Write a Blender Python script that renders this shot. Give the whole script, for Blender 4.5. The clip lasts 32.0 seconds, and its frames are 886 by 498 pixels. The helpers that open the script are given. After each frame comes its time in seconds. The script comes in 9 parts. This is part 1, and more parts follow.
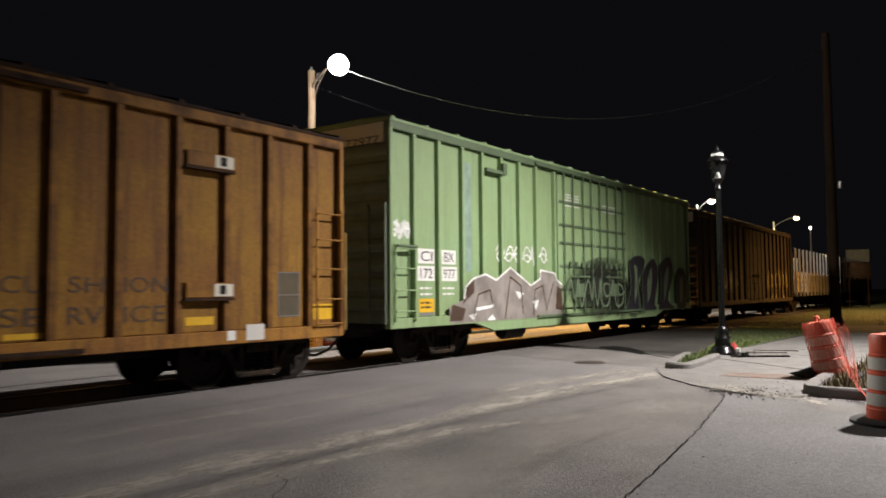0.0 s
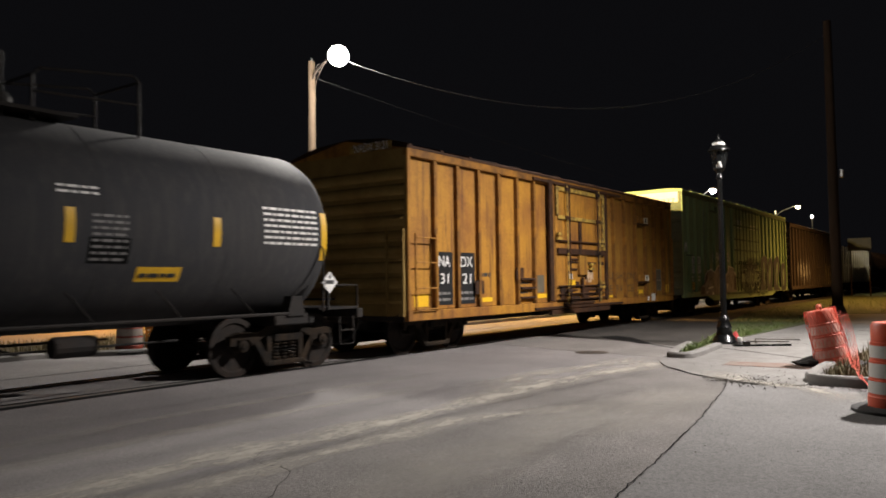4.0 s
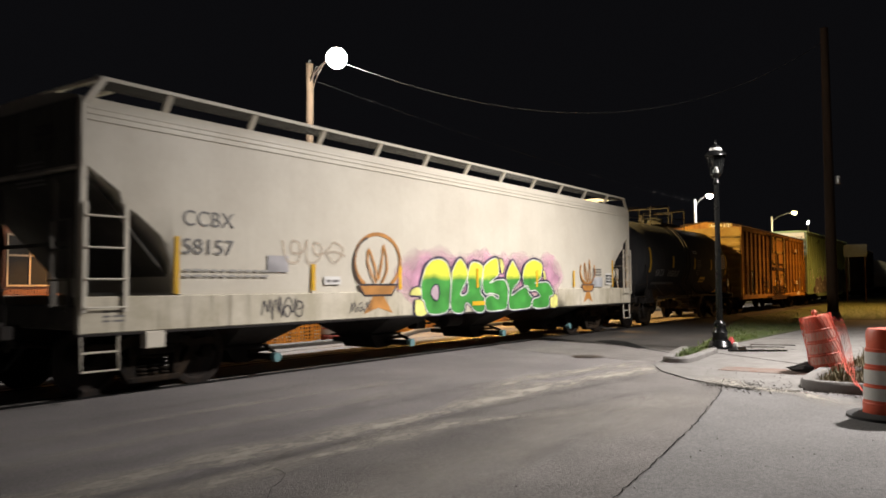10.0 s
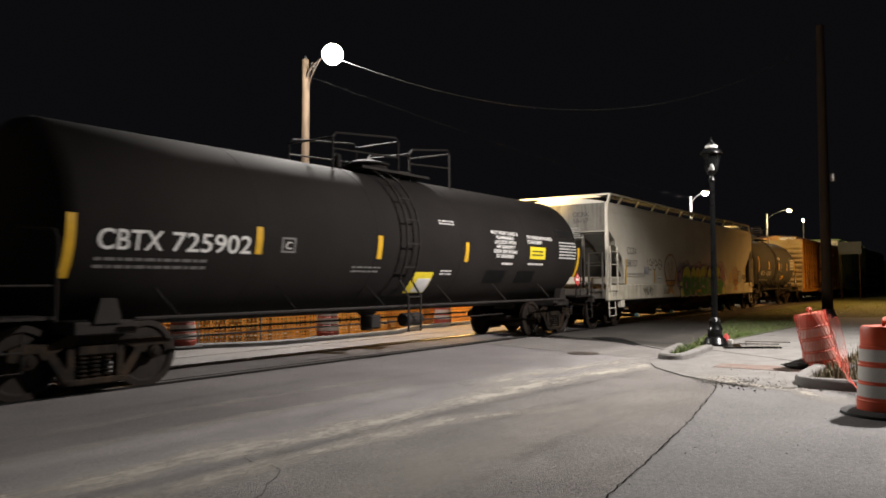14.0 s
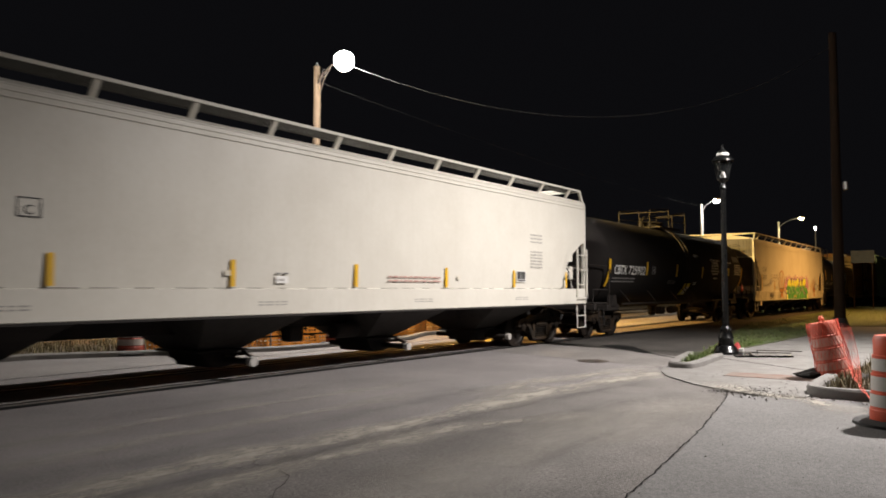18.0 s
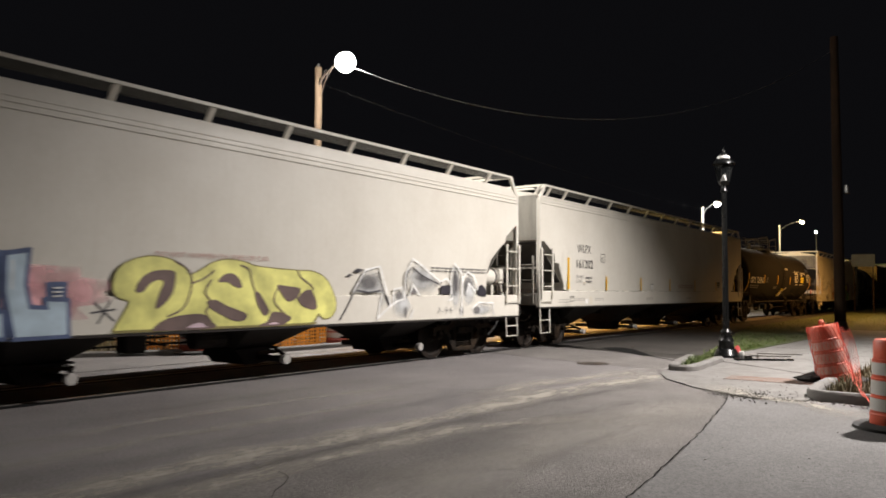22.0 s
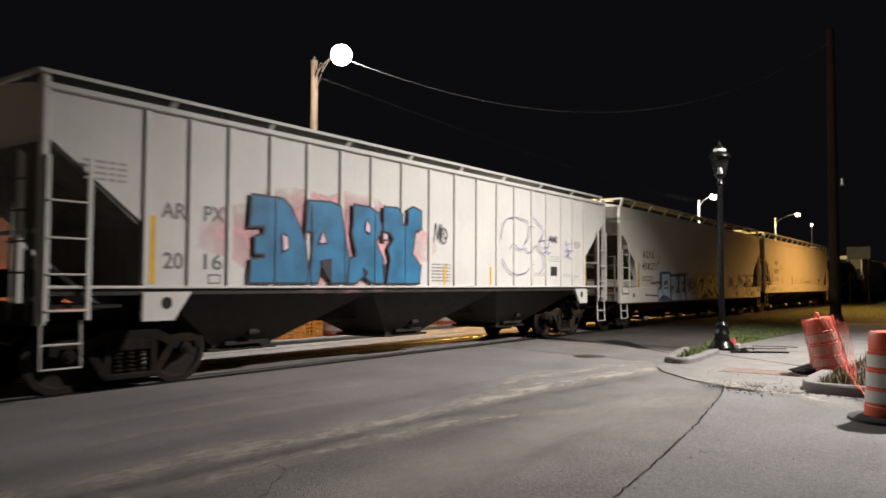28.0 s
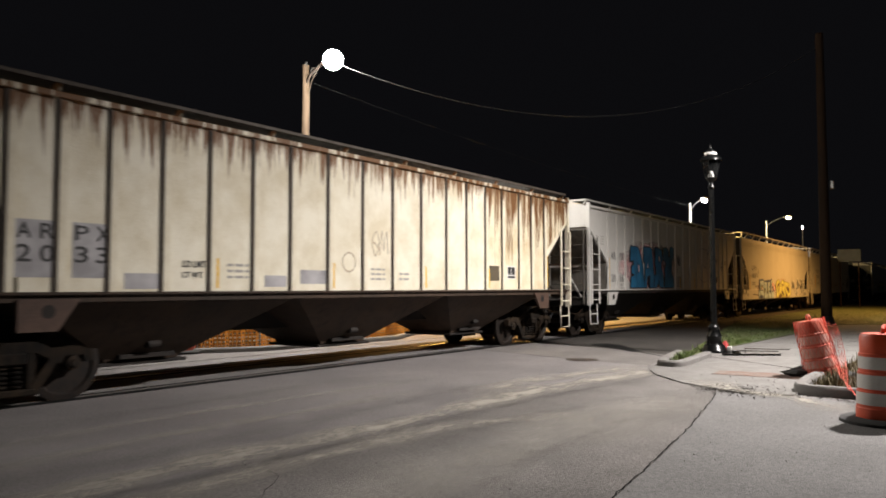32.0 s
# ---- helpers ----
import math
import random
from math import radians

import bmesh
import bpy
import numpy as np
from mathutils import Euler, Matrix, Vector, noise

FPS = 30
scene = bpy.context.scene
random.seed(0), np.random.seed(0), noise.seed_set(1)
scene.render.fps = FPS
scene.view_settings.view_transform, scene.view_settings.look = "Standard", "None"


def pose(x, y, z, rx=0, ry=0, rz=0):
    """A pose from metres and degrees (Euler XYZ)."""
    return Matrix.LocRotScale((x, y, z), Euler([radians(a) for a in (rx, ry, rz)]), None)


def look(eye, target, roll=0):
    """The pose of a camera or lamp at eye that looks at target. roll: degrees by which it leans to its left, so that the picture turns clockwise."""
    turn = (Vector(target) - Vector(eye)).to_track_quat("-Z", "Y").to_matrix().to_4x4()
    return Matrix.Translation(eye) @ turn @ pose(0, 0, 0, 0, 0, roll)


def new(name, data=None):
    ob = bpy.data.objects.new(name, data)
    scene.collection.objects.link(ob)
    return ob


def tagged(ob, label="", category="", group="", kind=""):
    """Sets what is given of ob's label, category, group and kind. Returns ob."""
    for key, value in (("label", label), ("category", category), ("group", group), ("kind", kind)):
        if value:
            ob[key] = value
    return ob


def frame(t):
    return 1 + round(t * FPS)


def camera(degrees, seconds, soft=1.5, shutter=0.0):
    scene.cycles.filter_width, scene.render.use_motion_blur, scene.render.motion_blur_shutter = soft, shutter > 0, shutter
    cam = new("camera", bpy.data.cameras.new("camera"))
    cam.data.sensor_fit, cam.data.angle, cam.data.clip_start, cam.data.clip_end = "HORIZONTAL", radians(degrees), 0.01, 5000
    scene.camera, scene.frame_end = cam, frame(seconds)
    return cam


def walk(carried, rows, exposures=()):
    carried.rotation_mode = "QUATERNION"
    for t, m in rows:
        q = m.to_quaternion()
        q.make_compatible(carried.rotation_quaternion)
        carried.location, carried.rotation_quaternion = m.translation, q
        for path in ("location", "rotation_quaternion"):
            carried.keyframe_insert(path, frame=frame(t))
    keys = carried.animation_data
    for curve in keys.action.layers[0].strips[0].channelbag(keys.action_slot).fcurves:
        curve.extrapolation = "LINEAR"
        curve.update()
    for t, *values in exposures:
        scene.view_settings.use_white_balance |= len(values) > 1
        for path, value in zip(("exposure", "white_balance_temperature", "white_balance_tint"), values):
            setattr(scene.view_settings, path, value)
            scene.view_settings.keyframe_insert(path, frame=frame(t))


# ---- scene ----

EYE_Z = 1.47                       # camera height over the rail heads
TRACK_Y, SIDE = 10.74, 1.64        # middle of the track, half the width of a car
PACE = (65.5597, -2.2217, 0.9922, 1.5547, -0.6844, -0.7660)


def aim(yaw, pitch, roll):
    """Pose of the camera at its standing place; yaw counts from the track's direction."""
    return pose(0, 0, EYE_Z, 0, 0, yaw - 90) @ pose(0, 0, 0, 90 + pitch) @ pose(0, 0, 0, 0, 0, roll)


def run(t):
    """How far the train has rolled at t seconds; zero in the middle of the clip."""
    u = (t - 16) / 16
    return sum(p * u ** (k + 1) for k, p in enumerate(PACE))


cam = camera(60.49, 32.0, soft=1.7, shutter=0.5)
walk(cam, [
    (0.0, aim(35.44, 3.21, -0.51)),
    (0.5, aim(35.49, 3.20, -0.57)),
    (1.0, aim(35.63, 3.08, -0.54)),
    (1.5, aim(35.58, 3.00, -0.51)),
    (2.0, aim(35.62, 2.96, -0.62)),
    (2.5, aim(35.67, 2.99, -0.78)),
    (3.0, aim(35.61, 2.97, -0.89)),
    (3.5, aim(35.65, 2.59, -0.95)),
    (5.5, aim(35.19, 2.67, -0.36)),
    (6.0, aim(35.12, 2.66, -0.39)),
    (6.5, aim(35.04, 2.58, -0.46)),
    (7.0, aim(35.14, 2.61, -0.38)),
    (7.5, aim(35.21, 2.62, -0.33)),
    (8.0, aim(35.26, 2.68, -0.38)),
    (8.5, aim(35.27, 2.69, -0.46)),
    (9.0, aim(35.28, 2.70, -0.36)),
    (9.5, aim(35.30, 2.76, -0.40)),
    (10.0, aim(35.30, 2.75, -0.39)),
    (10.5, aim(35.32, 2.65, -0.46)),
    (11.0, aim(35.28, 2.55, -0.44)),
    (11.5, aim(35.25, 2.49, -0.42)),
    (12.0, aim(35.25, 2.54, -0.41)),
    (12.5, aim(35.27, 2.62, -0.46)),
    (13.0, aim(35.25, 2.51, -0.38)),
    (13.5, aim(35.10, 2.49, -0.30)),
    (14.0, aim(34.99, 2.50, -0.30)),
    (14.5, aim(35.01, 2.48, -0.21)),
    (16.5, aim(35.24, 2.62, -0.03)),
    (17.0, aim(35.37, 2.77, 0.02)),
    (17.5, aim(35.57, 2.88, 0.04)),
    (18.0, aim(35.73, 2.99, 0.04)),
    (18.5, aim(35.89, 3.01, -0.04)),
    (19.0, aim(35.93, 3.08, -0.07)),
    (19.5, aim(35.92, 3.26, 0.10)),
    (20.0, aim(35.81, 3.35, 0.30)),
    (20.5, aim(35.67, 3.18, 0.48)),
    (21.0, aim(35.81, 3.15, 0.48)),
    (21.5, aim(35.78, 3.17, 0.38)),
    (22.0, aim(35.77, 3.11, 0.34)),
    (22.5, aim(35.63, 3.10, 0.30)),
    (23.0, aim(35.57, 3.09, 0.33)),
    (23.5, aim(35.58, 3.03, 0.27)),
    (24.0, aim(35.57, 3.01, 0.26)),
    (24.5, aim(35.65, 3.02, 0.25)),
    (25.0, aim(35.49, 2.95, 0.17)),
    (25.5, aim(35.41, 2.90, 0.13)),
    (27.5, aim(35.57, 2.64, 0.22)),
    (28.0, aim(35.50, 2.60, 0.24)),
    (28.5, aim(35.39, 2.65, 0.25)),
    (29.0, aim(35.39, 2.68, 0.17)),
    (29.5, aim(35.27, 2.80, 0.03)),
    (30.0, aim(34.97, 3.08, -0.01)),
    (30.5, aim(34.87, 3.20, 0.00)),
    (31.0, aim(34.86, 3.20, 0.02)),
    (31.5, aim(34.93, 3.20, 0.04)),
    (32.0, aim(34.94, 2.93, -0.06)),
])

# ---- world and light ----
world = bpy.data.worlds.new("night_sky")
scene.world = world
world.use_nodes = True
world.node_tree.nodes["Background"].inputs[0].default_value = (0.85, 0.84, 1.0, 1)
world.node_tree.nodes["Background"].inputs[1].default_value = 0.0042
scene.view_settings.exposure = 0.0


def lamp(name, at, watts, color, radius=0.12, spot=None, target=None, blend=0.5):
    data = bpy.data.lights.new(name, "SPOT" if spot else "POINT")
    data.energy, data.color, data.shadow_soft_size = watts, color, radius
    ob = new(name, data)
    ob.matrix_world = look(at, target or (at[0], at[1] + 0.01, 0))
    if spot:
        data.spot_size, data.spot_blend = radians(spot), blend
    return ob


WHITE, WARM = (1.0, 0.945, 0.885), (1.0, 0.80, 0.42)
lamp("pole_lamp_light", (14.15, 13.3, 7.3), 3900, WHITE, 0.2)
lamp("near_lamp_light", (16.2, -1.0, 9.5), 14300, (1.0, 0.935, 0.90), 0.25, 121, (15.0, 1.9, 0), 0.75)
lamp("second_pole_light", (49.3, 14.0, 7.0), 1500, WHITE, 0.2)
lamp("third_pole_light", (70.8, 13.0, 7.5), 2200, WARM, 0.2)
lamp("yard_sodium_light", (15.6, 24.6, 4.3), 3400, (1.0, 0.43, 0.075), 0.15, 128, (15.6, 24.6, 0), 0.25)
lamp("street_sodium_light", (48.0, 0.2, 9.4), 11500, (1.0, 0.50, 0.14), 0.25, 144, None, 0.6)
# Unseen source added behind the lamp globe for the yellow-lit car ends.
lamp("pole_flood_light", (14.44, 13.56, 7.42), 36000, (1.0, 0.66, 0.20), 0.1, 42, (32.0, 11.6, 3.0), 0.75)
# No fixture: orange source added for the ground beyond the track.
lamp("wall_sodium_light", (28.0, 18.5, 6.5), 11500, (1.0, 0.52, 0.13), 0.2, 146, None, 0.3)

# ---- materials ----


def material(name, color, rough=0.6, metal=0.0, second=None, scale=1.5, amount=0.35, grain=40.0, bump=0.15, emit=0.0,
             streaks=None, streak_amount=0.6, random=0.0, coat=0.0, streak_z=None, streak_ramp=(0.47, 0.72), spec=0.5, speckle=0.22, mottle=0.0, streak_scale=1.6, streak_detail=2):
    """Base colour with stains at a large scale, grain at a small one, and if wanted streaks that run down."""
    m = bpy.data.materials.new(name)
    m.use_nodes = True
    nt = m.node_tree
    b = nt.nodes["Principled BSDF"]
    link = nt.links.new
    geo = nt.nodes.new("ShaderNodeTexCoord")
    big = nt.nodes.new("ShaderNodeTexNoise")
    big.inputs["Scale"].default_value, big.inputs["Detail"].default_value = scale, 7
    big.inputs["Roughness"].default_value = 0.62
    fine = nt.nodes.new("ShaderNodeTexNoise")
    fine.inputs["Scale"].default_value, fine.inputs["Detail"].default_value = grain, 4
    link(geo.outputs["Object"], big.inputs["Vector"])
    link(geo.outputs["Object"], fine.inputs["Vector"])
    ramp = nt.nodes.new("ShaderNodeValToRGB")
    ramp.color_ramp.elements[0].position, ramp.color_ramp.elements[1].position = 0.38, 0.66
    link(big.outputs["Fac"], ramp.inputs["Fac"])
    mix = nt.nodes.new("ShaderNodeMix")
    mix.data_type = "RGBA"
    second = second or tuple(c * 0.6 for c in color)
    mix.inputs["A"].default_value, mix.inputs["B"].default_value = (*color, 1), (*second, 1)
    much = nt.nodes.new("ShaderNodeMath")
    much.operation = "MULTIPLY"
    much.inputs[1].default_value = amount
    link(ramp.outputs["Color"], much.inputs[0])
    link(much.outputs[0], mix.inputs["Factor"])
    out = mix.outputs["Result"]
    if streaks:
        stretch = nt.nodes.new("ShaderNodeMapping")
        stretch.inputs["Scale"].default_value = (5.0, 5.0, 0.35)
        run_down = nt.nodes.new("ShaderNodeTexNoise")
        run_down.inputs["Scale"].default_value, run_down.inputs["Detail"].default_value = streak_scale, streak_detail
        run_down.inputs["Roughness"].default_value = 0.7
        link(geo.outputs["Object"], stretch.inputs["Vector"])
        link(stretch.outputs["Vector"], run_down.inputs["Vector"])
        r2 = nt.nodes.new("ShaderNodeValToRGB")
        r2.color_ramp.elements[0].position, r2.color_ramp.elements[1].position = streak_ramp
        link(run_down.outputs["Fac"], r2.inputs["Fac"])
        m2 = nt.nodes.new("ShaderNodeMath")
        m2.operation = "MULTIPLY"
        m2.inputs[1].default_value = streak_amount
        link(r2.outputs["Color"], m2.inputs[0])
        if streak_z:
            sep = nt.nodes.new("ShaderNodeSeparateXYZ")
            link(geo.outputs["Object"], sep.inputs[0])
            span_z = nt.nodes.new("ShaderNodeMapRange")
            span_z.inputs["From Min"].default_value, span_z.inputs["From Max"].default_value = streak_z
            link(sep.outputs["Z"], span_z.inputs["Value"])
            shift = nt.nodes.new("ShaderNodeMath")
            shift.operation = "MULTIPLY_ADD"
            shift.inputs[1].default_value, shift.inputs[2].default_value = 0.34, -0.30
            link(span_z.outputs[0], shift.inputs[0])
            eaten = nt.nodes.new("ShaderNodeMath")
            eaten.operation = "ADD"
            link(run_down.outputs["Fac"], eaten.inputs[0])
            link(shift.outputs[0], eaten.inputs[1])
            link(eaten.outputs[0], r2.inputs["Fac"])
        mix2 = nt.nodes.new("ShaderNodeMix")
        mix2.data_type = "RGBA"
        mix2.inputs["B"].default_value = (*streaks, 1)
        link(out, mix2.inputs["A"])
        link(m2.outputs[0], mix2.inputs["Factor"])
        out = mix2.outputs["Result"]
    grainy = nt.nodes.new("ShaderNodeMix")
    grainy.data_type, grainy.blend_type = "RGBA", "OVERLAY"
    grainy.inputs["Factor"].default_value = speckle
    link(out, grainy.inputs["A"])
    link(fine.outputs["Color"], grainy.inputs["B"])
    gray = nt.nodes.new("ShaderNodeRGBToBW")
    link(fine.outputs["Color"], gray.inputs[0])
    link(gray.outputs[0], grainy.inputs["B"])
    out = grainy.outputs["Result"]
    if mottle:
        mid_noise = nt.nodes.new("ShaderNodeTexNoise")
        mid_noise.inputs["Scale"].default_value, mid_noise.inputs["Detail"].default_value = 34, 5
        mid_noise.inputs["Roughness"].default_value = 0.75
        link(geo.outputs["Object"], mid_noise.inputs["Vector"])
        spread = nt.nodes.new("ShaderNodeMapRange")
        spread.inputs["From Min"].default_value, spread.inputs["From Max"].default_value = 0.3, 0.7
        link(mid_noise.outputs["Fac"], spread.inputs["Value"])
        blotchy = nt.nodes.new("ShaderNodeMix")
        blotchy.data_type, blotchy.blend_type = "RGBA", "OVERLAY"
        blotchy.inputs["Factor"].default_value = mottle
        link(out, blotchy.inputs["A"])
        link(spread.outputs[0], blotchy.inputs["B"])
        out = blotchy.outputs["Result"]
    if random:
        info = nt.nodes.new("ShaderNodeObjectInfo")
        hsv = nt.nodes.new("ShaderNodeHueSaturation")
        span = nt.nodes.new("ShaderNodeMapRange")
        span.inputs["To Min"].default_value, span.inputs["To Max"].default_value = 1 - random, 1 + random
        link(info.outputs["Random"], span.inputs["Value"])
        link(span.outputs[0], hsv.inputs["Value"])
        link(out, hsv.inputs["Color"])
        out = hsv.outputs[0]
    link(out, b.inputs["Base Color"])
    b.inputs["Metallic"].default_value = metal
    b.inputs["Coat Weight"].default_value = coat
    b.inputs["Specular IOR Level"].default_value = spec
    rr = nt.nodes.new("ShaderNodeMapRange")
    rr.inputs["To Min"].default_value, rr.inputs["To Max"].default_value = max(rough - 0.12, 0.03), min(rough + 0.15, 1)
    link(big.outputs["Fac"], rr.inputs["Value"])
    link(rr.outputs[0], b.inputs["Roughness"])
    if bump:
        bp = nt.nodes.new("ShaderNodeBump")
        bp.inputs["Strength"].default_value, bp.inputs["Distance"].default_value = bump, 0.02
        link(fine.outputs["Fac"], bp.inputs["Height"])
        link(bp.outputs[0], b.inputs["Normal"])
    if emit:
        b.inputs["Emission Color"].default_value = (*color, 1)
        b.inputs["Emission Strength"].default_value = emit
    return m


ASPHALT = material("asphalt", (0.172, 0.160, 0.158), 0.9, second=(0.235, 0.221, 0.214), scale=0.45, amount=0.9, grain=90, bump=0.7, spec=0.2, speckle=0.55, mottle=0.4)
OLD_ASPHALT = material("old_asphalt", (0.045, 0.041, 0.037), 0.9, second=(0.075, 0.068, 0.06), scale=0.7, amount=0.8, grain=90, bump=0.8, spec=0.2, speckle=0.7, mottle=0.4)
PATCH_ASPHALT = material("patch_asphalt", (0.150, 0.140, 0.131), 0.9, second=(0.205, 0.191, 0.180), scale=0.9, amount=0.9, grain=75, bump=0.8, spec=0.2, speckle=0.6, mottle=0.5)
# Green end paint darkened to hold the shade of the unlit end.
GREEN_SHADE = material("shaded_green_end_paint", (0.13, 0.155, 0.115), 0.8, second=(0.09, 0.105, 0.075), scale=1.5, amount=0.7, grain=25, bump=0.15, spec=0.2)
CONCRETE = material("concrete", (0.170, 0.165, 0.161), 0.88, second=(0.135, 0.131, 0.127), scale=0.9, amount=0.7, grain=70, bump=0.4, spec=0.25, speckle=0.7, mottle=0.35)
OLD_CONCRETE = material("old_concrete", (0.180, 0.172, 0.162), 0.85, second=(0.123, 0.114, 0.104), scale=2.5, amount=0.7, grain=45, bump=0.3)
EARTH = material("earth", (0.10, 0.075, 0.05), 0.95, second=(0.06, 0.05, 0.035), scale=1.2, amount=0.7, grain=30, bump=0.8)
RED_EARTH = material("red_paver_strip", (0.15, 0.088, 0.066), 0.95, second=(0.19, 0.165, 0.145), scale=4, amount=0.95, grain=40, bump=0.6)
GRASS_SOIL = material("lawn_soil", (0.062, 0.080, 0.028), 0.95, second=(0.095, 0.095, 0.04), scale=0.8, amount=0.7, grain=50, bump=0.8)
BLADE = material("grass_blade", (0.075, 0.12, 0.024), 0.7, second=(0.13, 0.12, 0.045), scale=3, amount=0.7, grain=20, bump=0.0)
RAIL_STEEL = material("rail_steel", (0.20, 0.19, 0.18), 0.42, 1.0, scale=3, amount=0.3, grain=60, bump=0.05)
TAR = material("tar", (0.010, 0.010, 0.010), 0.95, second=(0.02, 0.019, 0.018), scale=3, amount=0.7, grain=50, bump=0.3, spec=0.05)
IRON = material("cast_iron", (0.05, 0.045, 0.04), 0.65, 0.4, second=(0.10, 0.06, 0.04), scale=4, amount=0.6, grain=60, bump=0.3)
BLACK_PAINT = material("black_paint", (0.004, 0.0042, 0.0042), 0.27, spec=0.3, scale=3, amount=0.4, grain=60, bump=0.03)
WHEEL_STEEL = material("wheel_steel", (0.009, 0.0075, 0.0065), 0.65, 0.0, second=(0.028, 0.018, 0.012), scale=5, amount=0.7, grain=60, bump=0.25, spec=0.2)
TREAD = material("wheel_tread", (0.35, 0.33, 0.31), 0.3, 1.0, scale=5, amount=0.3, grain=60, bump=0.05)
TRUCK = material("truck_steel", (0.007, 0.006, 0.005), 0.8, 0.0, second=(0.070, 0.044, 0.024), scale=3.6, amount=0.5, grain=45, bump=0.4, spec=0.15, random=0.45)
UNDER = material("underframe_steel", (0.013, 0.012, 0.0115), 0.75, 0.1, second=(0.04, 0.029, 0.022), scale=2, amount=0.5, grain=45, bump=0.3, spec=0.3)
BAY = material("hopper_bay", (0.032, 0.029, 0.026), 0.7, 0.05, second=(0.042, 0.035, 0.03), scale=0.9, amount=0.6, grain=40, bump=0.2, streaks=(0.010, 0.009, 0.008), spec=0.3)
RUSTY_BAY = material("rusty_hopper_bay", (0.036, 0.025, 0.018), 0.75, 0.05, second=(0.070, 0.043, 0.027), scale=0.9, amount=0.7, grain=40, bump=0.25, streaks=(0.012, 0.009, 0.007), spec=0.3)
ORANGE = material("orange_boxcar_paint", (0.345, 0.162, 0.017), 0.66, second=(0.185, 0.072, 0.014), scale=0.8, amount=0.95, grain=12, bump=0.06, streaks=(0.07, 0.026, 0.010), streak_amount=0.75, streak_ramp=(0.50, 0.74), speckle=0.12, spec=0.35, mottle=0.35)
ORANGE_RUSTY = material("rust_browned_orange_paint", (0.205, 0.088, 0.013), 0.70, second=(0.29, 0.155, 0.019), scale=0.7, amount=0.9, grain=12, bump=0.06, streaks=(0.10, 0.036, 0.012), streak_amount=0.75, streak_ramp=(0.48, 0.72), speckle=0.12, spec=0.3, mottle=0.35)
ORANGE_END = material("orange_end_paint", (0.27, 0.18, 0.055), 0.75, second=(0.17, 0.095, 0.025), scale=1.2, amount=0.7, grain=20, bump=0.1, spec=0.2)
ORANGE_DARK = material("orange_rusted_paint", (0.050, 0.021, 0.009), 0.75, second=(0.012, 0.008, 0.006), scale=3.5, amount=0.95, grain=30, bump=0.2, spec=0.2)
ORANGE_YELLOW = material("worn_yellow_door_paint", (0.42, 0.27, 0.045), 0.6, second=(0.035, 0.018, 0.009), scale=6.5, amount=1.0, grain=30, bump=0.2)
GREEN = material("green_boxcar_paint", (0.235, 0.345, 0.175), 0.5, second=(0.215, 0.29, 0.13), scale=0.6, amount=0.7, grain=12, bump=0.04, streaks=(0.12, 0.155, 0.09), streak_amount=0.4, streak_ramp=(0.5, 0.75), speckle=0.12)
GREEN_DARK = material("green_dirty_paint", (0.10, 0.15, 0.08), 0.6, second=(0.06, 0.08, 0.045), scale=1.2, amount=0.7, grain=30, bump=0.15)
BROWN = material("brown_boxcar_paint", (0.030, 0.019, 0.012), 0.65, second=(0.02, 0.012, 0.008), scale=0.8, amount=0.7, grain=30, bump=0.15, streaks=(0.055, 0.036, 0.024), streak_amount=0.3)
TANK = material("tank_black_paint", (0.031, 0.032, 0.036), 0.84, second=(0.05, 0.048, 0.047), scale=0.5, amount=0.7, grain=30, bump=0.05, streaks=(0.062, 0.059, 0.056), streak_amount=0.5, spec=0.3)
TANK2 = material("tank_clean_black_paint", (0.0125, 0.0108, 0.0101), 0.84, spec=0.12, second=(0.025, 0.0215, 0.0195), scale=0.4, amount=0.6, grain=30, bump=0.04)
CREAM = material("cream_hopper_paint", (0.63, 0.59, 0.495), 0.5, second=(0.53, 0.485, 0.40), scale=0.7, amount=0.75, grain=12, bump=0.03, streaks=(0.46, 0.41, 0.33), streak_amount=0.16, streak_ramp=(0.5, 0.8), speckle=0.08)
GREY_WHITE = material("grey_white_hopper_paint", (0.61, 0.585, 0.52), 0.47, second=(0.53, 0.50, 0.435), scale=0.6, amount=0.7, grain=12, bump=0.03, streaks=(0.46, 0.42, 0.35), streak_amount=0.14, streak_ramp=(0.5, 0.8), speckle=0.08)
LIGHT_GREY = material("light_grey_hopper_paint", (0.59, 0.575, 0.54), 0.5, second=(0.5, 0.48, 0.45), scale=0.7, amount=0.65, grain=12, bump=0.03, streaks=(0.43, 0.40, 0.35), streak_amount=0.16, streak_ramp=(0.5, 0.8), speckle=0.08)
RUSTY_WHITE = material("rusted_white_hopper_paint", (0.78, 0.735, 0.60), 0.6, second=(0.60, 0.53, 0.38), scale=1.6, amount=0.85, grain=30, bump=0.15, streaks=(0.145, 0.060, 0.013), streak_amount=1.0, streak_z=(2.75, 3.8), streak_ramp=(0.44, 0.53), streak_scale=1.5, streak_detail=5)
DARK_EDGE = material("dark_edge_paint", (0.09, 0.072, 0.058), 0.7, second=(0.04, 0.028, 0.02), scale=2, amount=0.7, grain=30, bump=0.15)
RUSTY_PLATE = material("rusty_bolster_paint", (0.075, 0.040, 0.026), 0.75, second=(0.04, 0.024, 0.017), scale=2.5, amount=0.8, grain=35, bump=0.25)
YELLOW = material("yellow_reflector", (0.72, 0.42, 0.02), 0.4, scale=6, amount=0.4, grain=60, bump=0.02)
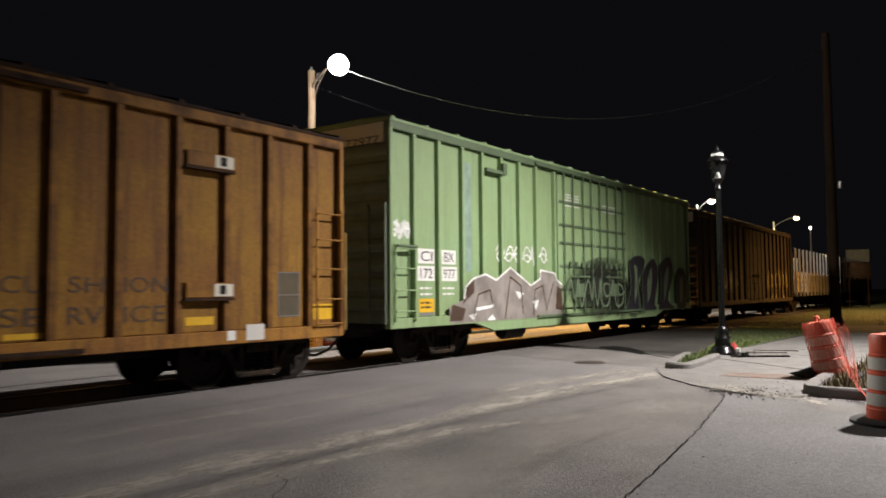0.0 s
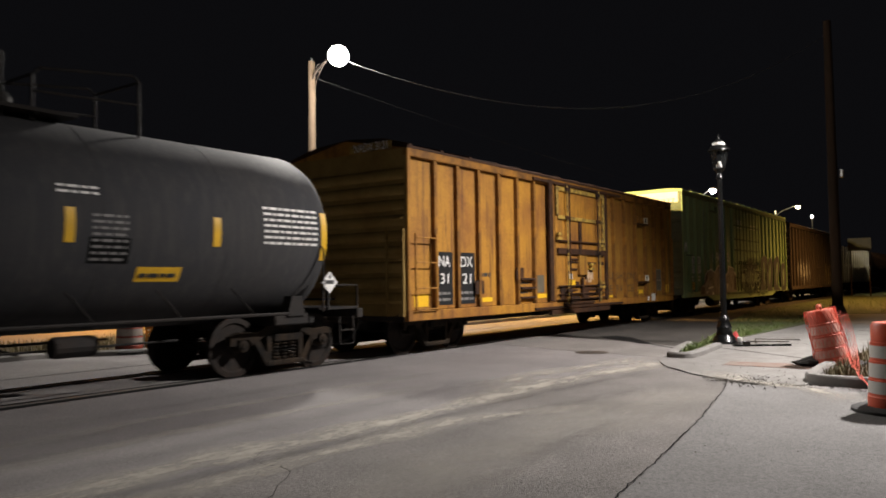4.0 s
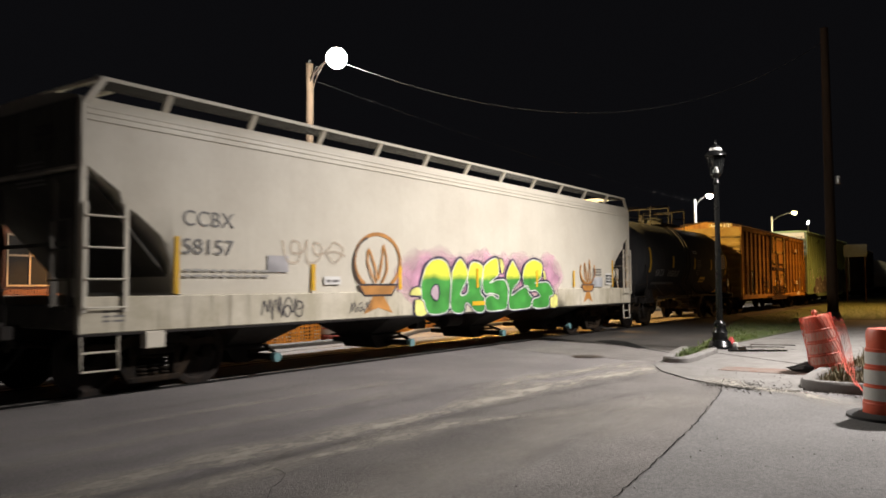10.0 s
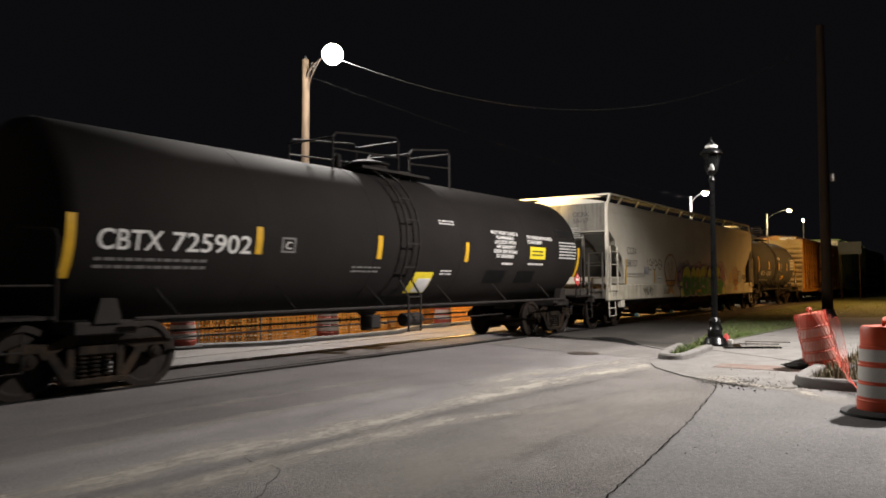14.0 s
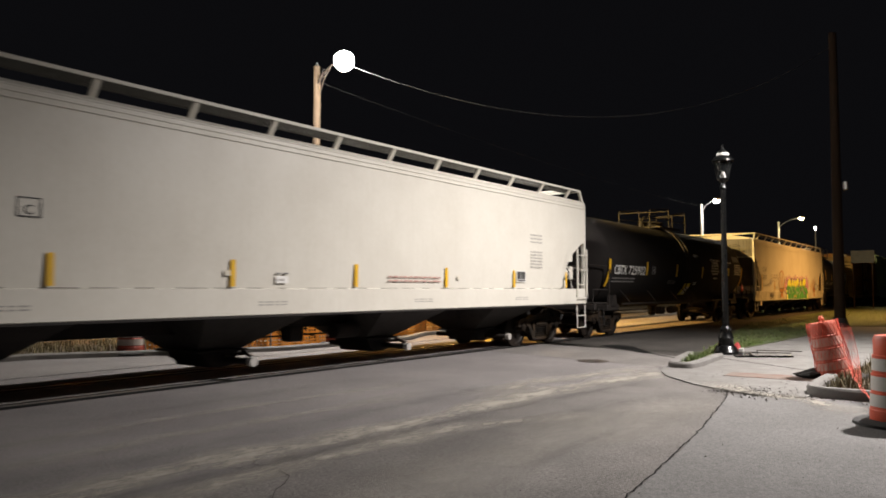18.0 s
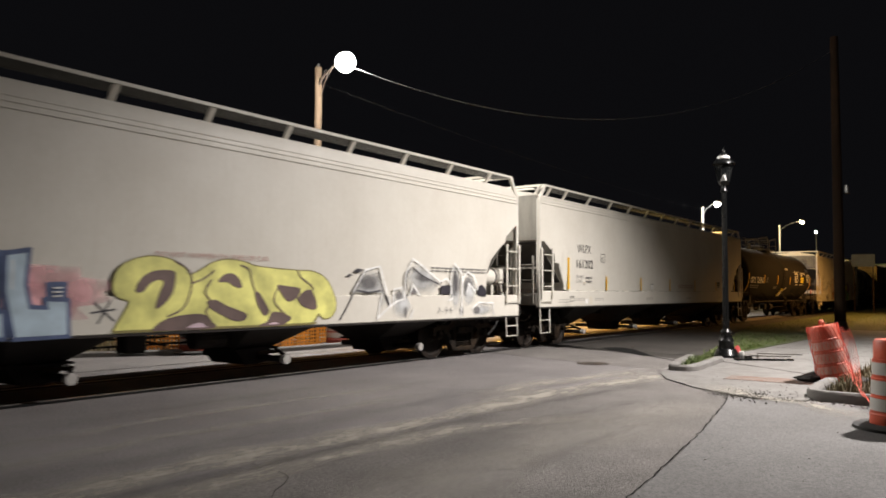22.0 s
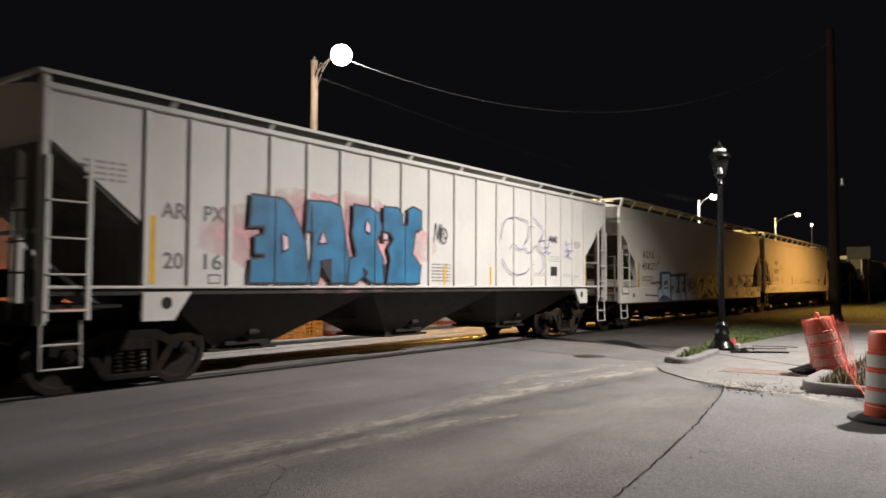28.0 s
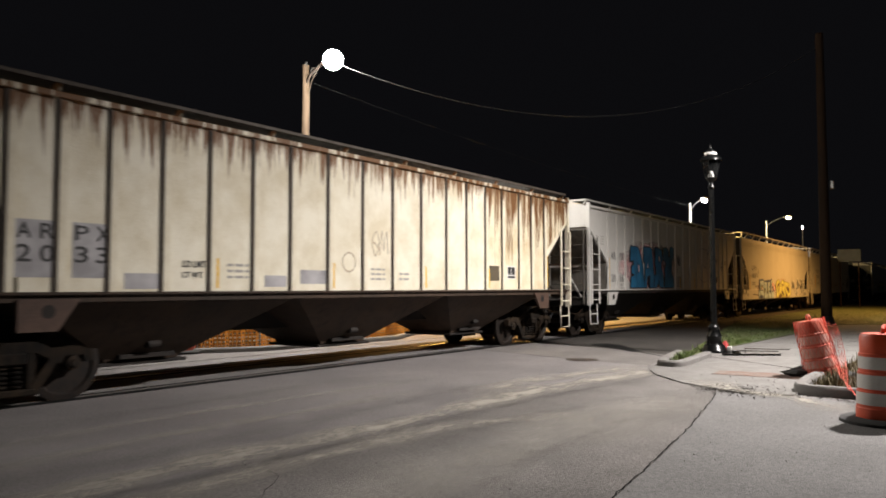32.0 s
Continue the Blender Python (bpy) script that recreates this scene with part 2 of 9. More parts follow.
WHITE_PAINT = material("white_lettering", (0.74, 0.73, 0.70), 0.5, scale=6, amount=0.35, grain=60, bump=0.02)
BLACK_LETTER = material("black_lettering", (0.028, 0.028, 0.028), 0.55, scale=6, amount=0.3, grain=60, bump=0.02)
BLACK_PANEL = material("flat_black_panel_paint", (0.012, 0.012, 0.0125), 0.75, scale=4, amount=0.4, grain=60, bump=0.03, spec=0.2)
DUSTY_PANEL = material("dusty_dark_panel", (0.085, 0.075, 0.055), 0.8, second=(0.13, 0.10, 0.06), scale=4, amount=0.7, grain=50, bump=0.05, spec=0.2)
BRIGHT_YELLOW = material("bright_yellow_panel", (0.82, 0.66, 0.03), 0.45, scale=6, amount=0.3, grain=60, bump=0.02)
GLOSS_BLACK = material("glossy_black_panel", (0.012, 0.012, 0.0125), 0.3, scale=4, amount=0.3, grain=60, bump=0.02)
# Pale end paint, darkened for the side turned away from the lamps.
END_GREY = material("shaded_pale_end_paint", (0.24, 0.225, 0.19), 0.75, second=(0.17, 0.155, 0.13), scale=1.2, amount=0.7, grain=30, bump=0.15, streaks=(0.10, 0.09, 0.075), streak_amount=0.4)
PITCH = material("pitch_black_panel", (0.0035, 0.0035, 0.0035), 0.8, scale=4, amount=0.3, grain=60, bump=0.02, spec=0.15)
CREAM_SILL = material("stained_cream_sill_paint", (0.60, 0.555, 0.45), 0.55, second=(0.27, 0.235, 0.14), scale=1.6, amount=0.55, grain=25, bump=0.06, streaks=(0.12, 0.09, 0.05), streak_amount=0.5, streak_ramp=(0.55, 0.72), speckle=0.1)
GREY_LETTER = material("grey_lettering", (0.17, 0.165, 0.16), 0.55, scale=6, amount=0.4, grain=60, bump=0.02)
FADED = material("faded_lettering", (0.045, 0.024, 0.012), 0.65, second=(0.13, 0.06, 0.02), scale=5, amount=0.8, grain=60, bump=0.02)
RED_SIGN = material("red_placard", (0.55, 0.04, 0.03), 0.5, scale=6, amount=0.3, grain=60, bump=0.02)
PALE_RED = material("faded_red_print", (0.46, 0.27, 0.23), 0.55, scale=6, amount=0.4, grain=60, bump=0.02)
PALE_PRINT = material("faded_grey_print", (0.36, 0.345, 0.32), 0.55, scale=6, amount=0.4, grain=60, bump=0.02)
WOOD_POLE = material("weathered_pole_wood", (0.052, 0.036, 0.022), 0.85, second=(0.034, 0.022, 0.013), scale=2, amount=0.7, grain=45, bump=0.3, streaks=(0.02, 0.013, 0.008), streak_amount=0.6, spec=0.2)
DARK_WOOD = material("creosoted_pole_wood", (0.024, 0.015, 0.009), 0.9, second=(0.036, 0.021, 0.013), scale=2, amount=0.7, grain=45, bump=0.3, streaks=(0.017, 0.010, 0.007), streak_amount=0.6, spec=0.12)
GALV = material("galvanised_steel", (0.45, 0.45, 0.44), 0.45, 0.8, scale=4, amount=0.4, grain=60, bump=0.05)
DRUM_ORANGE = material("drum_orange_plastic", (0.62, 0.075, 0.02), 0.5, second=(0.5, 0.06, 0.02), scale=3, amount=0.6, grain=40, bump=0.06)
DRUM_WHITE = material("drum_white_sheeting", (0.50, 0.49, 0.46), 0.4, second=(0.5, 0.48, 0.45), scale=5, amount=0.5, grain=60, bump=0.05)
NET = material("orange_net_plastic", (0.62, 0.085, 0.05), 0.55, scale=5, amount=0.4, grain=40, bump=0.0)
OLD_NET = material("faded_net_plastic", (0.75, 0.27, 0.025), 0.6, scale=5, amount=0.5, grain=40, bump=0.0)
# Drum colours darkened: the backlit side of the far drums is painted in.
SHADED_DRUM = material("shaded_drum_plastic", (0.26, 0.030, 0.012), 0.6, second=(0.12, 0.02, 0.01), scale=3, amount=0.7, grain=40, bump=0.06)
SHADED_BAND = material("shaded_drum_sheeting", (0.34, 0.30, 0.27), 0.5, second=(0.18, 0.13, 0.11), scale=5, amount=0.6, grain=60, bump=0.05)
SIGN_GREY = material("weathered_sign_grey", (0.055, 0.057, 0.055), 0.85, scale=2, amount=0.5, grain=30, bump=0.05)
DRY_WEED = material("dry_weed", (0.13, 0.10, 0.045), 0.8, second=(0.06, 0.055, 0.02), scale=3, amount=0.7, grain=20, bump=0.0)
DARK_GRIT = material("dark_gravel", (0.05, 0.045, 0.04), 0.9, second=(0.10, 0.08, 0.07), scale=9, amount=0.8, grain=60, bump=0.2)
RUBBER = material("black_rubber", (0.02, 0.02, 0.02), 0.8, second=(0.05, 0.047, 0.042), scale=4, amount=0.5, grain=40, bump=0.3)
BRICK = material("red_brick", (0.22, 0.095, 0.055), 0.85, second=(0.15, 0.06, 0.036), scale=3, amount=0.6, grain=40, bump=0.3, random=0.25)
MORTAR = material("mortar", (0.22, 0.19, 0.15), 0.9, scale=3, amount=0.4, grain=40, bump=0.3)
PALE_WALL = material("ochre_rendered_wall", (0.27, 0.165, 0.09), 0.85, second=(0.20, 0.12, 0.07), scale=1, amount=0.5, grain=40, bump=0.2)
# Tan instead of white: part of the orange lamplight is in the paint.
TAN_FRAME = material("tan_frame_paint", (0.34, 0.27, 0.19), 0.7, scale=3, amount=0.5, grain=40, bump=0.1)
DARK_GLASS = material("dark_window_glass", (0.02, 0.02, 0.022), 0.08, scale=2, amount=0.2, grain=10, bump=0.0)
ROOF_DARK = material("red_roof_shingle", (0.10, 0.045, 0.035), 0.9, second=(0.06, 0.03, 0.025), scale=1, amount=0.5, grain=30, bump=0.4)
LEAF = material("hedge_leaf", (0.15, 0.14, 0.04), 0.6, second=(0.22, 0.17, 0.06), scale=2, amount=0.7, grain=20, bump=0.0)
GLOW = material("lamp_glow", (1.0, 0.95, 0.85), 0.3, amount=0.0, bump=0.0, emit=90)
GLOW_WARM = material("lamp_glow_warm", (1.0, 0.80, 0.38), 0.3, amount=0.0, bump=0.0, emit=25)
GLOW_SODIUM = material("lamp_glow_sodium", (1.0, 0.62, 0.2), 0.3, amount=0.0, bump=0.0, emit=25)
LANTERN_GLASS = material("dim_lantern_glass", (0.02, 0.022, 0.022), 0.25, scale=5, amount=0.5, grain=30, bump=0.03)
PANE = material("smoked_lantern_pane", (0.02, 0.022, 0.022), 0.1, amount=0.1, bump=0.0)
PANE.node_tree.nodes["Principled BSDF"].inputs["Alpha"].default_value = 0.3
CABLE = material("dull_cable", (0.10, 0.10, 0.10), 0.6, 0.2, scale=4, amount=0.4, grain=60, bump=0.0)
WORN_DRUM = material("worn_drum_plastic", (0.50, 0.10, 0.055), 0.6, second=(0.34, 0.10, 0.07), scale=4, amount=0.8, grain=40, bump=0.1)
DIRTY_BAND = material("dirty_pink_sheeting", (0.44, 0.20, 0.15), 0.5, second=(0.55, 0.42, 0.38), scale=6, amount=0.8, grain=60, bump=0.1)
# Dirt, with the shade of the unlit hopper ends in the same colour.
DIRT_SHADE = material("dirt_and_shade_paint", (0.160, 0.147, 0.125), 0.8, second=(0.09, 0.080, 0.067), scale=1.5, amount=0.8, grain=30, bump=0.2, streaks=(0.035, 0.03, 0.026), streak_amount=0.6)
# Darker still: the shade inside the end openings is in this colour.
RECESS_SHEET = material("shaded_slope_sheet", (0.085, 0.079, 0.067), 0.8, second=(0.05, 0.046, 0.039), scale=1.5, amount=0.7, grain=30, bump=0.2)
GAS_GREEN = material("valve_blue_green_paint", (0.12, 0.24, 0.25), 0.5, scale=5, amount=0.4, grain=40, bump=0.1)
LUMBER = material("wrapped_lumber", (0.35, 0.30, 0.24), 0.7, second=(0.22, 0.15, 0.09), scale=0.8, amount=0.8, grain=30, bump=0.1)

# ---- mesh tools ----


class Mesh:
    """Gathers the corners and faces of one part."""

    def __init__(self):
        self.v, self.f = [], []

    def add(self, verts, faces):
        n = len(self.v)
        self.v += [tuple(p) for p in verts]
        self.f += [tuple(i + n for i in f) for f in faces]
        return self

    def box(self, x0, x1, y0, y1, z0, z1, c=0.0):
        """A block; c chamfers its edges."""
        if c <= 0:
            v = [(x, y, z) for x in (x0, x1) for y in (y0, y1) for z in (z0, z1)]
            return self.add(v, [(0, 1, 3, 2), (4, 6, 7, 5), (0, 4, 5, 1), (2, 3, 7, 6), (0, 2, 6, 4), (1, 5, 7, 3)])
        n = len(self.v)
        idx, v = {}, []
        lo, hi = (x0, y0, z0), (x1, y1, z1)
        for i in (0, 1):
            for j in (0, 1):
                for k in (0, 1):
                    for a in range(3):
                        p = []
                        for b, s in enumerate((i, j, k)):
                            edge = hi[b] if s else lo[b]
                            p.append(edge if b == a else edge + (-c if s else c))
                        idx[i, j, k, a] = len(v)
                        v.append(p)
        f = []
        for a in range(3):
            b, d = (a + 1) % 3, (a + 2) % 3
            for s in (0, 1):
                ring = []
                for u, w in ((0, 0), (1, 0), (1, 1), (0, 1)):
                    key = [0, 0, 0]
                    key[a], key[b], key[d] = s, u, w
                    ring.append(idx[(*key, a)])
                f.append(ring if s else ring[::-1])
        for a in range(3):
            b, d = (a + 1) % 3, (a + 2) % 3
            for u in (0, 1):
                for w in (0, 1):
                    k0, k1 = [0, 0, 0], [0, 0, 0]
                    k0[a], k0[b], k0[d] = 0, u, w
                    k1[a], k1[b], k1[d] = 1, u, w
                    q = [idx[(*k0, b)], idx[(*k1, b)], idx[(*k1, d)], idx[(*k0, d)]]
                    f.append(q if u == w else q[::-1])
        for i in (0, 1):
            for j in (0, 1):
                for k in (0, 1):
                    t = [idx[i, j, k, a] for a in range(3)]
                    f.append(t if (i + j + k) % 2 else t[::-1])
        return self.add(v, f)

    def cyl(self, p0, p1, r0, r1=None, n=10, caps=True):
        r1 = r0 if r1 is None else r1
        p0, p1 = Vector(p0), Vector(p1)
        q = (p1 - p0).to_track_quat("Z", "Y")
        v = []
        for p, r in ((p0, r0), (p1, r1)):
            for k in range(n):
                a = 2 * math.pi * k / n
                v.append(p + q @ Vector((r * math.cos(a), r * math.sin(a), 0)))
        f = [(k, (k + 1) % n, n + (k + 1) % n, n + k) for k in range(n)]
        if caps:
            f += [tuple(range(n))[::-1], tuple(range(n, 2 * n))]
        return self.add(v, f)

    def tube(self, points, r, n=6):
        pts = [Vector(p) for p in points]
        rings, side = [], None
        for k, p in enumerate(pts):
            d = (pts[min(k + 1, len(pts) - 1)] - pts[max(k - 1, 0)]).normalized()
            if side is None:
                side = d.cross(Vector((0.31, 0.17, 0.93)))
            side = (side - d * side.dot(d)).normalized()
            up = d.cross(side)
            rings.append([p + (side * math.cos(2 * math.pi * q / n) + up * math.sin(2 * math.pi * q / n)) * r for q in range(n)])
        return self.loft(rings)

    def beam(self, p0, p1, wide, tall):
        """A bar of rectangular section from p0 to p1; wide lies level."""
        p0, p1 = Vector(p0), Vector(p1)
        d = (p1 - p0).normalized()
        side = d.cross(Vector((0, 0, 1)))
        side = Vector((0, 1, 0)) if side.length < 1e-4 else side.normalized()
        up = side.cross(d)
        v = [p + side * (wide / 2 * s) + up * (tall / 2 * t) for p in (p0, p1) for s, t in ((-1, -1), (1, -1), (1, 1), (-1, 1))]
        return self.add(v, [(0, 3, 2, 1), (4, 5, 6, 7), (0, 1, 5, 4), (1, 2, 6, 5), (2, 3, 7, 6), (3, 0, 4, 7)])

    def prism(self, outline, axis, a0, a1):
        """An outline of two coordinates, drawn out along the axis."""
        n = len(outline)

        def at(p, a):
            return (a, *p) if axis == "x" else (p[0], a, p[1]) if axis == "y" else (*p, a)

        v = [at(p, a0) for p in outline] + [at(p, a1) for p in outline]
        return self.add(v, [(k, (k + 1) % n, n + (k + 1) % n, n + k) for k in range(n)] + [tuple(range(n))[::-1], tuple(range(n, 2 * n))])

    def lathe(self, profile, base=(0, 0, 0), axis="z", n=20):
        """Rings of (radius, height) round an axis."""
        v = []
        for r, h in profile:
            for k in range(n):
                a = 2 * math.pi * k / n
                c, s = r * math.cos(a), r * math.sin(a)
                p = (c, s, h) if axis == "z" else (h, c, s) if axis == "x" else (s, h, c)
                v.append([p[i] + base[i] for i in range(3)])
        f = []
        for j in range(len(profile) - 1):
            f += [(j * n + k, j * n + (k + 1) % n, (j + 1) * n + (k + 1) % n, (j + 1) * n + k) for k in range(n)]
        f += [tuple(range(n))[::-1], tuple(range(len(v) - n, len(v)))]
        return self.add(v, f)

    def loft(self, rings):
        n = len(rings[0])
        v = [p for ring in rings for p in ring]
        f = []
        for j in range(len(rings) - 1):
            f += [(j * n + k, j * n + (k + 1) % n, (j + 1) * n + (k + 1) % n, (j + 1) * n + k) for k in range(n)]
        f += [tuple(range(n))[::-1], tuple(range(len(v) - n, len(v)))]
        return self.add(v, f)


def data_of(name, shape, mat, smooth=False):
    me = bpy.data.meshes.new(name)
    if isinstance(shape, Mesh):
        me.from_pydata(shape.v, [], shape.f)
        bm = bmesh.new()
        bm.from_mesh(me)
        if len(bm.faces) < 60000:
            bmesh.ops.recalc_face_normals(bm, faces=bm.faces)
        bm.to_mesh(me)
        bm.free()
    else:
        me = shape
        me.name = name
        me.materials.clear()
    me.materials.append(mat)
    if smooth:
        me.polygons.foreach_set("use_smooth", [True] * len(me.polygons))
        me.set_sharp_from_angle(angle=radians(38))
    me.update()
    return me


def part(name, shape, mat, parent=None, label="", smooth=False, at=None):
    """One mesh object under a thing or under a part."""
    ob = new(name, data_of(name, shape, mat, smooth))
    ob.parent = parent
    if at is not None:
        ob.matrix_basis = at
    if label:
        tagged(ob, label)
    return ob


def share(name, data, parent, at, label=""):
    """A further piece on a mesh that is already there."""
    ob = new(name, data)
    ob.parent, ob.matrix_basis = parent, at
    if label:
        tagged(ob, label)
    return ob


def thing(name, at, label, category, group="", kind=""):
    ob = new(name)
    ob.matrix_basis = at
    return tagged(ob, label, category, group, kind)


def solid(name, shape, mat, label, category="", group="", kind="", smooth=False, at=None):
    ob = new(name, data_of(name, shape, mat, smooth))
    if at is not None:
        ob.matrix_basis = at
    return tagged(ob, label, category, group, kind)


def writing(text, width, height, fat=0.0, line=1.0, align="LEFT"):
    """A flat mesh of the text in the plane x, z, its middle at the origin, fitted to width and height."""
    cu = bpy.data.curves.new("writing", "FONT")
    cu.body, cu.align_x, cu.size, cu.offset, cu.space_line = text, align, 1.0, 0.0, line
    ob = bpy.data.objects.new("writing", cu)
    scene.collection.objects.link(ob)
    plain = bpy.data.meshes.new_from_object(ob)
    co = np.array([v.co for v in plain.vertices])
    lo, hi = co.min(0), co.max(0)
    sx, sz = width / (hi[0] - lo[0]), height / (hi[1] - lo[1])
    if fat:
        cu.offset = fat / ((sx + sz) / 2)
        ob.update_tag()
        bpy.context.view_layer.update()
        me = bpy.data.meshes.new_from_object(ob)
        bpy.data.meshes.remove(plain)
    else:
        me = plain
    mid = (lo + hi) / 2
    for v in me.vertices:
        v.co = ((v.co.x - mid[0]) * sx, 0, (v.co.y - mid[1]) * sz)
    bpy.data.objects.remove(ob)
    bpy.data.curves.remove(cu)
    return me


def wrap(me, x, z, radius, zc, proud):
    """Lays a flat mesh onto the near side of a lying cylinder."""
    for v in me.vertices:
        px, pz = v.co.x + x, v.co.z + z
        a = math.asin(max(-0.99, min(0.99, (pz - zc) / radius)))
        v.co = (px, -(radius + proud) * math.cos(a), zc + (radius + proud) * math.sin(a))
    return me


def panel(x0, x1, z0, z1, y, thick=0.006):
    return Mesh().box(x0, x1, y - thick, y, z0, z1)


def curved_panel(x0, x1, z0, z1, radius, zc, proud=0.012, n=8):
    m = Mesh()
    rows = []
    for k in range(n + 1):
        z = z0 + (z1 - z0) * k / n
        a = math.asin((z - zc) / radius)
        rows.append([(-(radius + d) * math.cos(a), zc + (radius + d) * math.sin(a)) for d in (0.0, proud)])
    outline = [r[1] for r in rows] + [r[0] for r in rows[::-1]]
    return m.prism(outline, "x", x0, x1)


def bars(m, x0, x1, z_list, h, y, gaps=(), thick=0.006):
    """Bars of lettering too small to read."""
    for z in z_list:
        x = x0
        k = 0
        while x < x1 - 0.02:
            w = (0.10, 0.16, 0.07, 0.13)[k % 4]
            m.box(x, min(x + w, x1), y - thick, y, z, z + h)
            x += w + 0.04
            k += 1
    return m

# ---- ground, street and track ----


def slab(name, outline, z0, z1, mat, label, kind="structure"):
    return solid(name, Mesh().prism(outline, "z", z0, z1), mat, label, kind=kind)


slab("ground", [(-400, -400), (900, -400), (900, 400), (-400, 400)], -0.5, -0.03, EARTH, "dark bare earth reaching to the horizon")
slab("road", [(-80, -14), (170, -14), (170, 14.35), (19, 14.35), (12, 17), (-80, 17)], -0.03, 0.0, ASPHALT, "worn grey asphalt street with dusty tyre marks")
slab("old_road", [(16.3, 5.25), (16.95, 6.2), (17.6, 7.7), (18.1, 9.78), (170, 9.78), (170, 9.0), (60, 8.85), (34, 8.3), (28, 7.4), (22, 6.2), (18, 5.5)], 0.0, 0.004, OLD_ASPHALT, "dark worn asphalt between verge and track")
slab("road_band", [(14.1, 5.12), (16.25, 5.25), (16.9, 6.2), (17.55, 7.7), (18.05, 9.75), (15.4, 9.75), (14.9, 8.2), (14.4, 6.6)], 0.0, 0.0035, PATCH_ASPHALT, "darker grey asphalt before the track")
slab("road_patch", [(-8, -0.5), (1.5, 1.0), (4.95, 1.8), (9.2, 2.4), (11.0, 2.75), (11.8, 3.7), (12.7, 4.42), (12.25, 4.95), (11.2, 5.08), (10.3, 5.0), (8.7, 5.06), (6.8, 4.94), (3.5, 4.98), (-8, 4.9)], 0.0, 0.003, PATCH_ASPHALT, "darker repaved strip along the driveway")
slab("pavement", [(10.92, 2.99), (9.2, 2.66), (6.82, 2.3), (4.95, 2.08), (0, 1.25), (-8, -0.1), (-8, -9), (13, -9), (11.2, 1.0), (11.0, 2.2)],
             0.0, 0.014, CONCRETE, "broad pale concrete driveway apron")
slab("pavement_ramp", [(14.02, 5.02), (13.2, 4.75), (12.6, 4.45), (11.74, 3.72), (11.34, 3.15), (11.08, 2.7), (11.2, 2.05), (12.2, 2.0), (14.24, 2.0), (16.33, 4.58), (15.0, 4.58), (14.1, 4.62)],
     0.0, 0.022, OLD_CONCRETE, "concrete kerb ramp strewn with grit")
slab("sidewalk", [(14.25, 2.0), (16.35, 4.6), (17.0, 4.9), (18.1, 4.95), (22.2, 4.75), (25.6, 4.6), (33, 4.4), (34, 2.4), (30, 1.7)], 0.0, 0.03,
     OLD_CONCRETE, "pale concrete sidewalk slabs")
for x in (17.9, 19.6, 21.3, 23.0, 24.7, 26.4, 28.1):
    slab("sidewalk_joint", [(x, 1.85), (x + 0.012, 1.85), (x + 0.012, 4.6), (x, 4.6)], 0.02, 0.0315, TAR, "dark joint between the sidewalk slabs")
slab("red_strip", [(13.68, 3.68), (13.82, 2.82), (13.36, 2.22), (13.09, 2.24), (13.11, 2.93), (13.12, 3.66)], 0.02, 0.028, RED_EARTH, "dirty red paver strip on the ramp")
slab("lawn", [(14.35, 4.68), (14.5, 4.85), (15.3, 5.0), (16.43, 5.16), (18, 5.42), (22, 6.15), (28, 7.35), (34, 8.2), (60, 8.7), (170, 8.9), (170, 2.4), (34, 2.4), (33.05, 4.42), (25.6, 4.62), (22.2, 4.77), (18.1, 4.97), (17.0, 4.92), (16.3, 4.66), (15.1, 4.62)],
            0.0, 0.045, GRASS_SOIL, "mown grass verge beside the track")
slab("lawn_bank", [(11.5, 1.98), (14.2, 1.98), (30, 1.65), (34, 2.35), (170, 2.35), (170, -13), (11.5, -13)], 0.0, 0.06, EARTH, "bare earth with dry weeds behind the kerb")
slab("far_verge", [(-80, 16.6), (8, 16.2), (10.0, 15.1), (12.2, 13.75), (17.0, 13.6), (19.0, 14.6), (170, 14.6), (170, 60), (-80, 60)], -0.02, 0.03, EARTH, "bare construction ground beyond the street")
slab("yard_pavement", [(3.0, 20.6), (14.4, 20.6), (14.4, 25.9), (3.0, 25.9)], 0.0, 0.036, OLD_CONCRETE, "paved yard before the brick building")


def kerb(name, points, width, height, label):
    m = Mesh()
    pts = [Vector((*p, 0)) for p in points]
    left, right = [], []
    for k, p in enumerate(pts):
        d = (pts[min(k + 1, len(pts) - 1)] - pts[max(k - 1, 0)]).normalized()
        n = Vector((-d.y, d.x, 0))
        left.append(p + n * width / 2)
        right.append(p - n * width / 2)
    rings = []
    for a, b in zip(left, right):
        e = (b - a).normalized() * 0.025
        rings.append([(a.x, a.y, -0.02), (a.x, a.y, height - 0.03), (a.x + e.x, a.y + e.y, height), (b.x - e.x, b.y - e.y, height), (b.x, b.y, height - 0.03), (b.x, b.y, -0.02)])
    m.loft(rings)
    return solid(name, m, OLD_CONCRETE, label, kind="structure", smooth=True)


tip = [(14.12 - 0.18 * math.sin(a), 4.67 - 0.18 * math.cos(a)) for a in [k * math.pi / 9 for k in range(10)]]
kerb("kerb_nose", [(16.35, 4.64), (15.4, 4.56), (14.6, 4.505)] + tip + [(14.6, 4.95), (15.3, 5.1), (16.43, 5.27)], 0.16, 0.13,
     "rounded concrete kerb round the grass")
kerb("kerb_corner", [(11.4, -1.5), (11.4, 0.2), (11.42, 1.3), (11.46, 1.86), (11.56, 2.0), (11.8, 2.06), (12.4, 2.08), (14.2, 2.06)], 0.18, 0.14, "new grey concrete kerb corner")
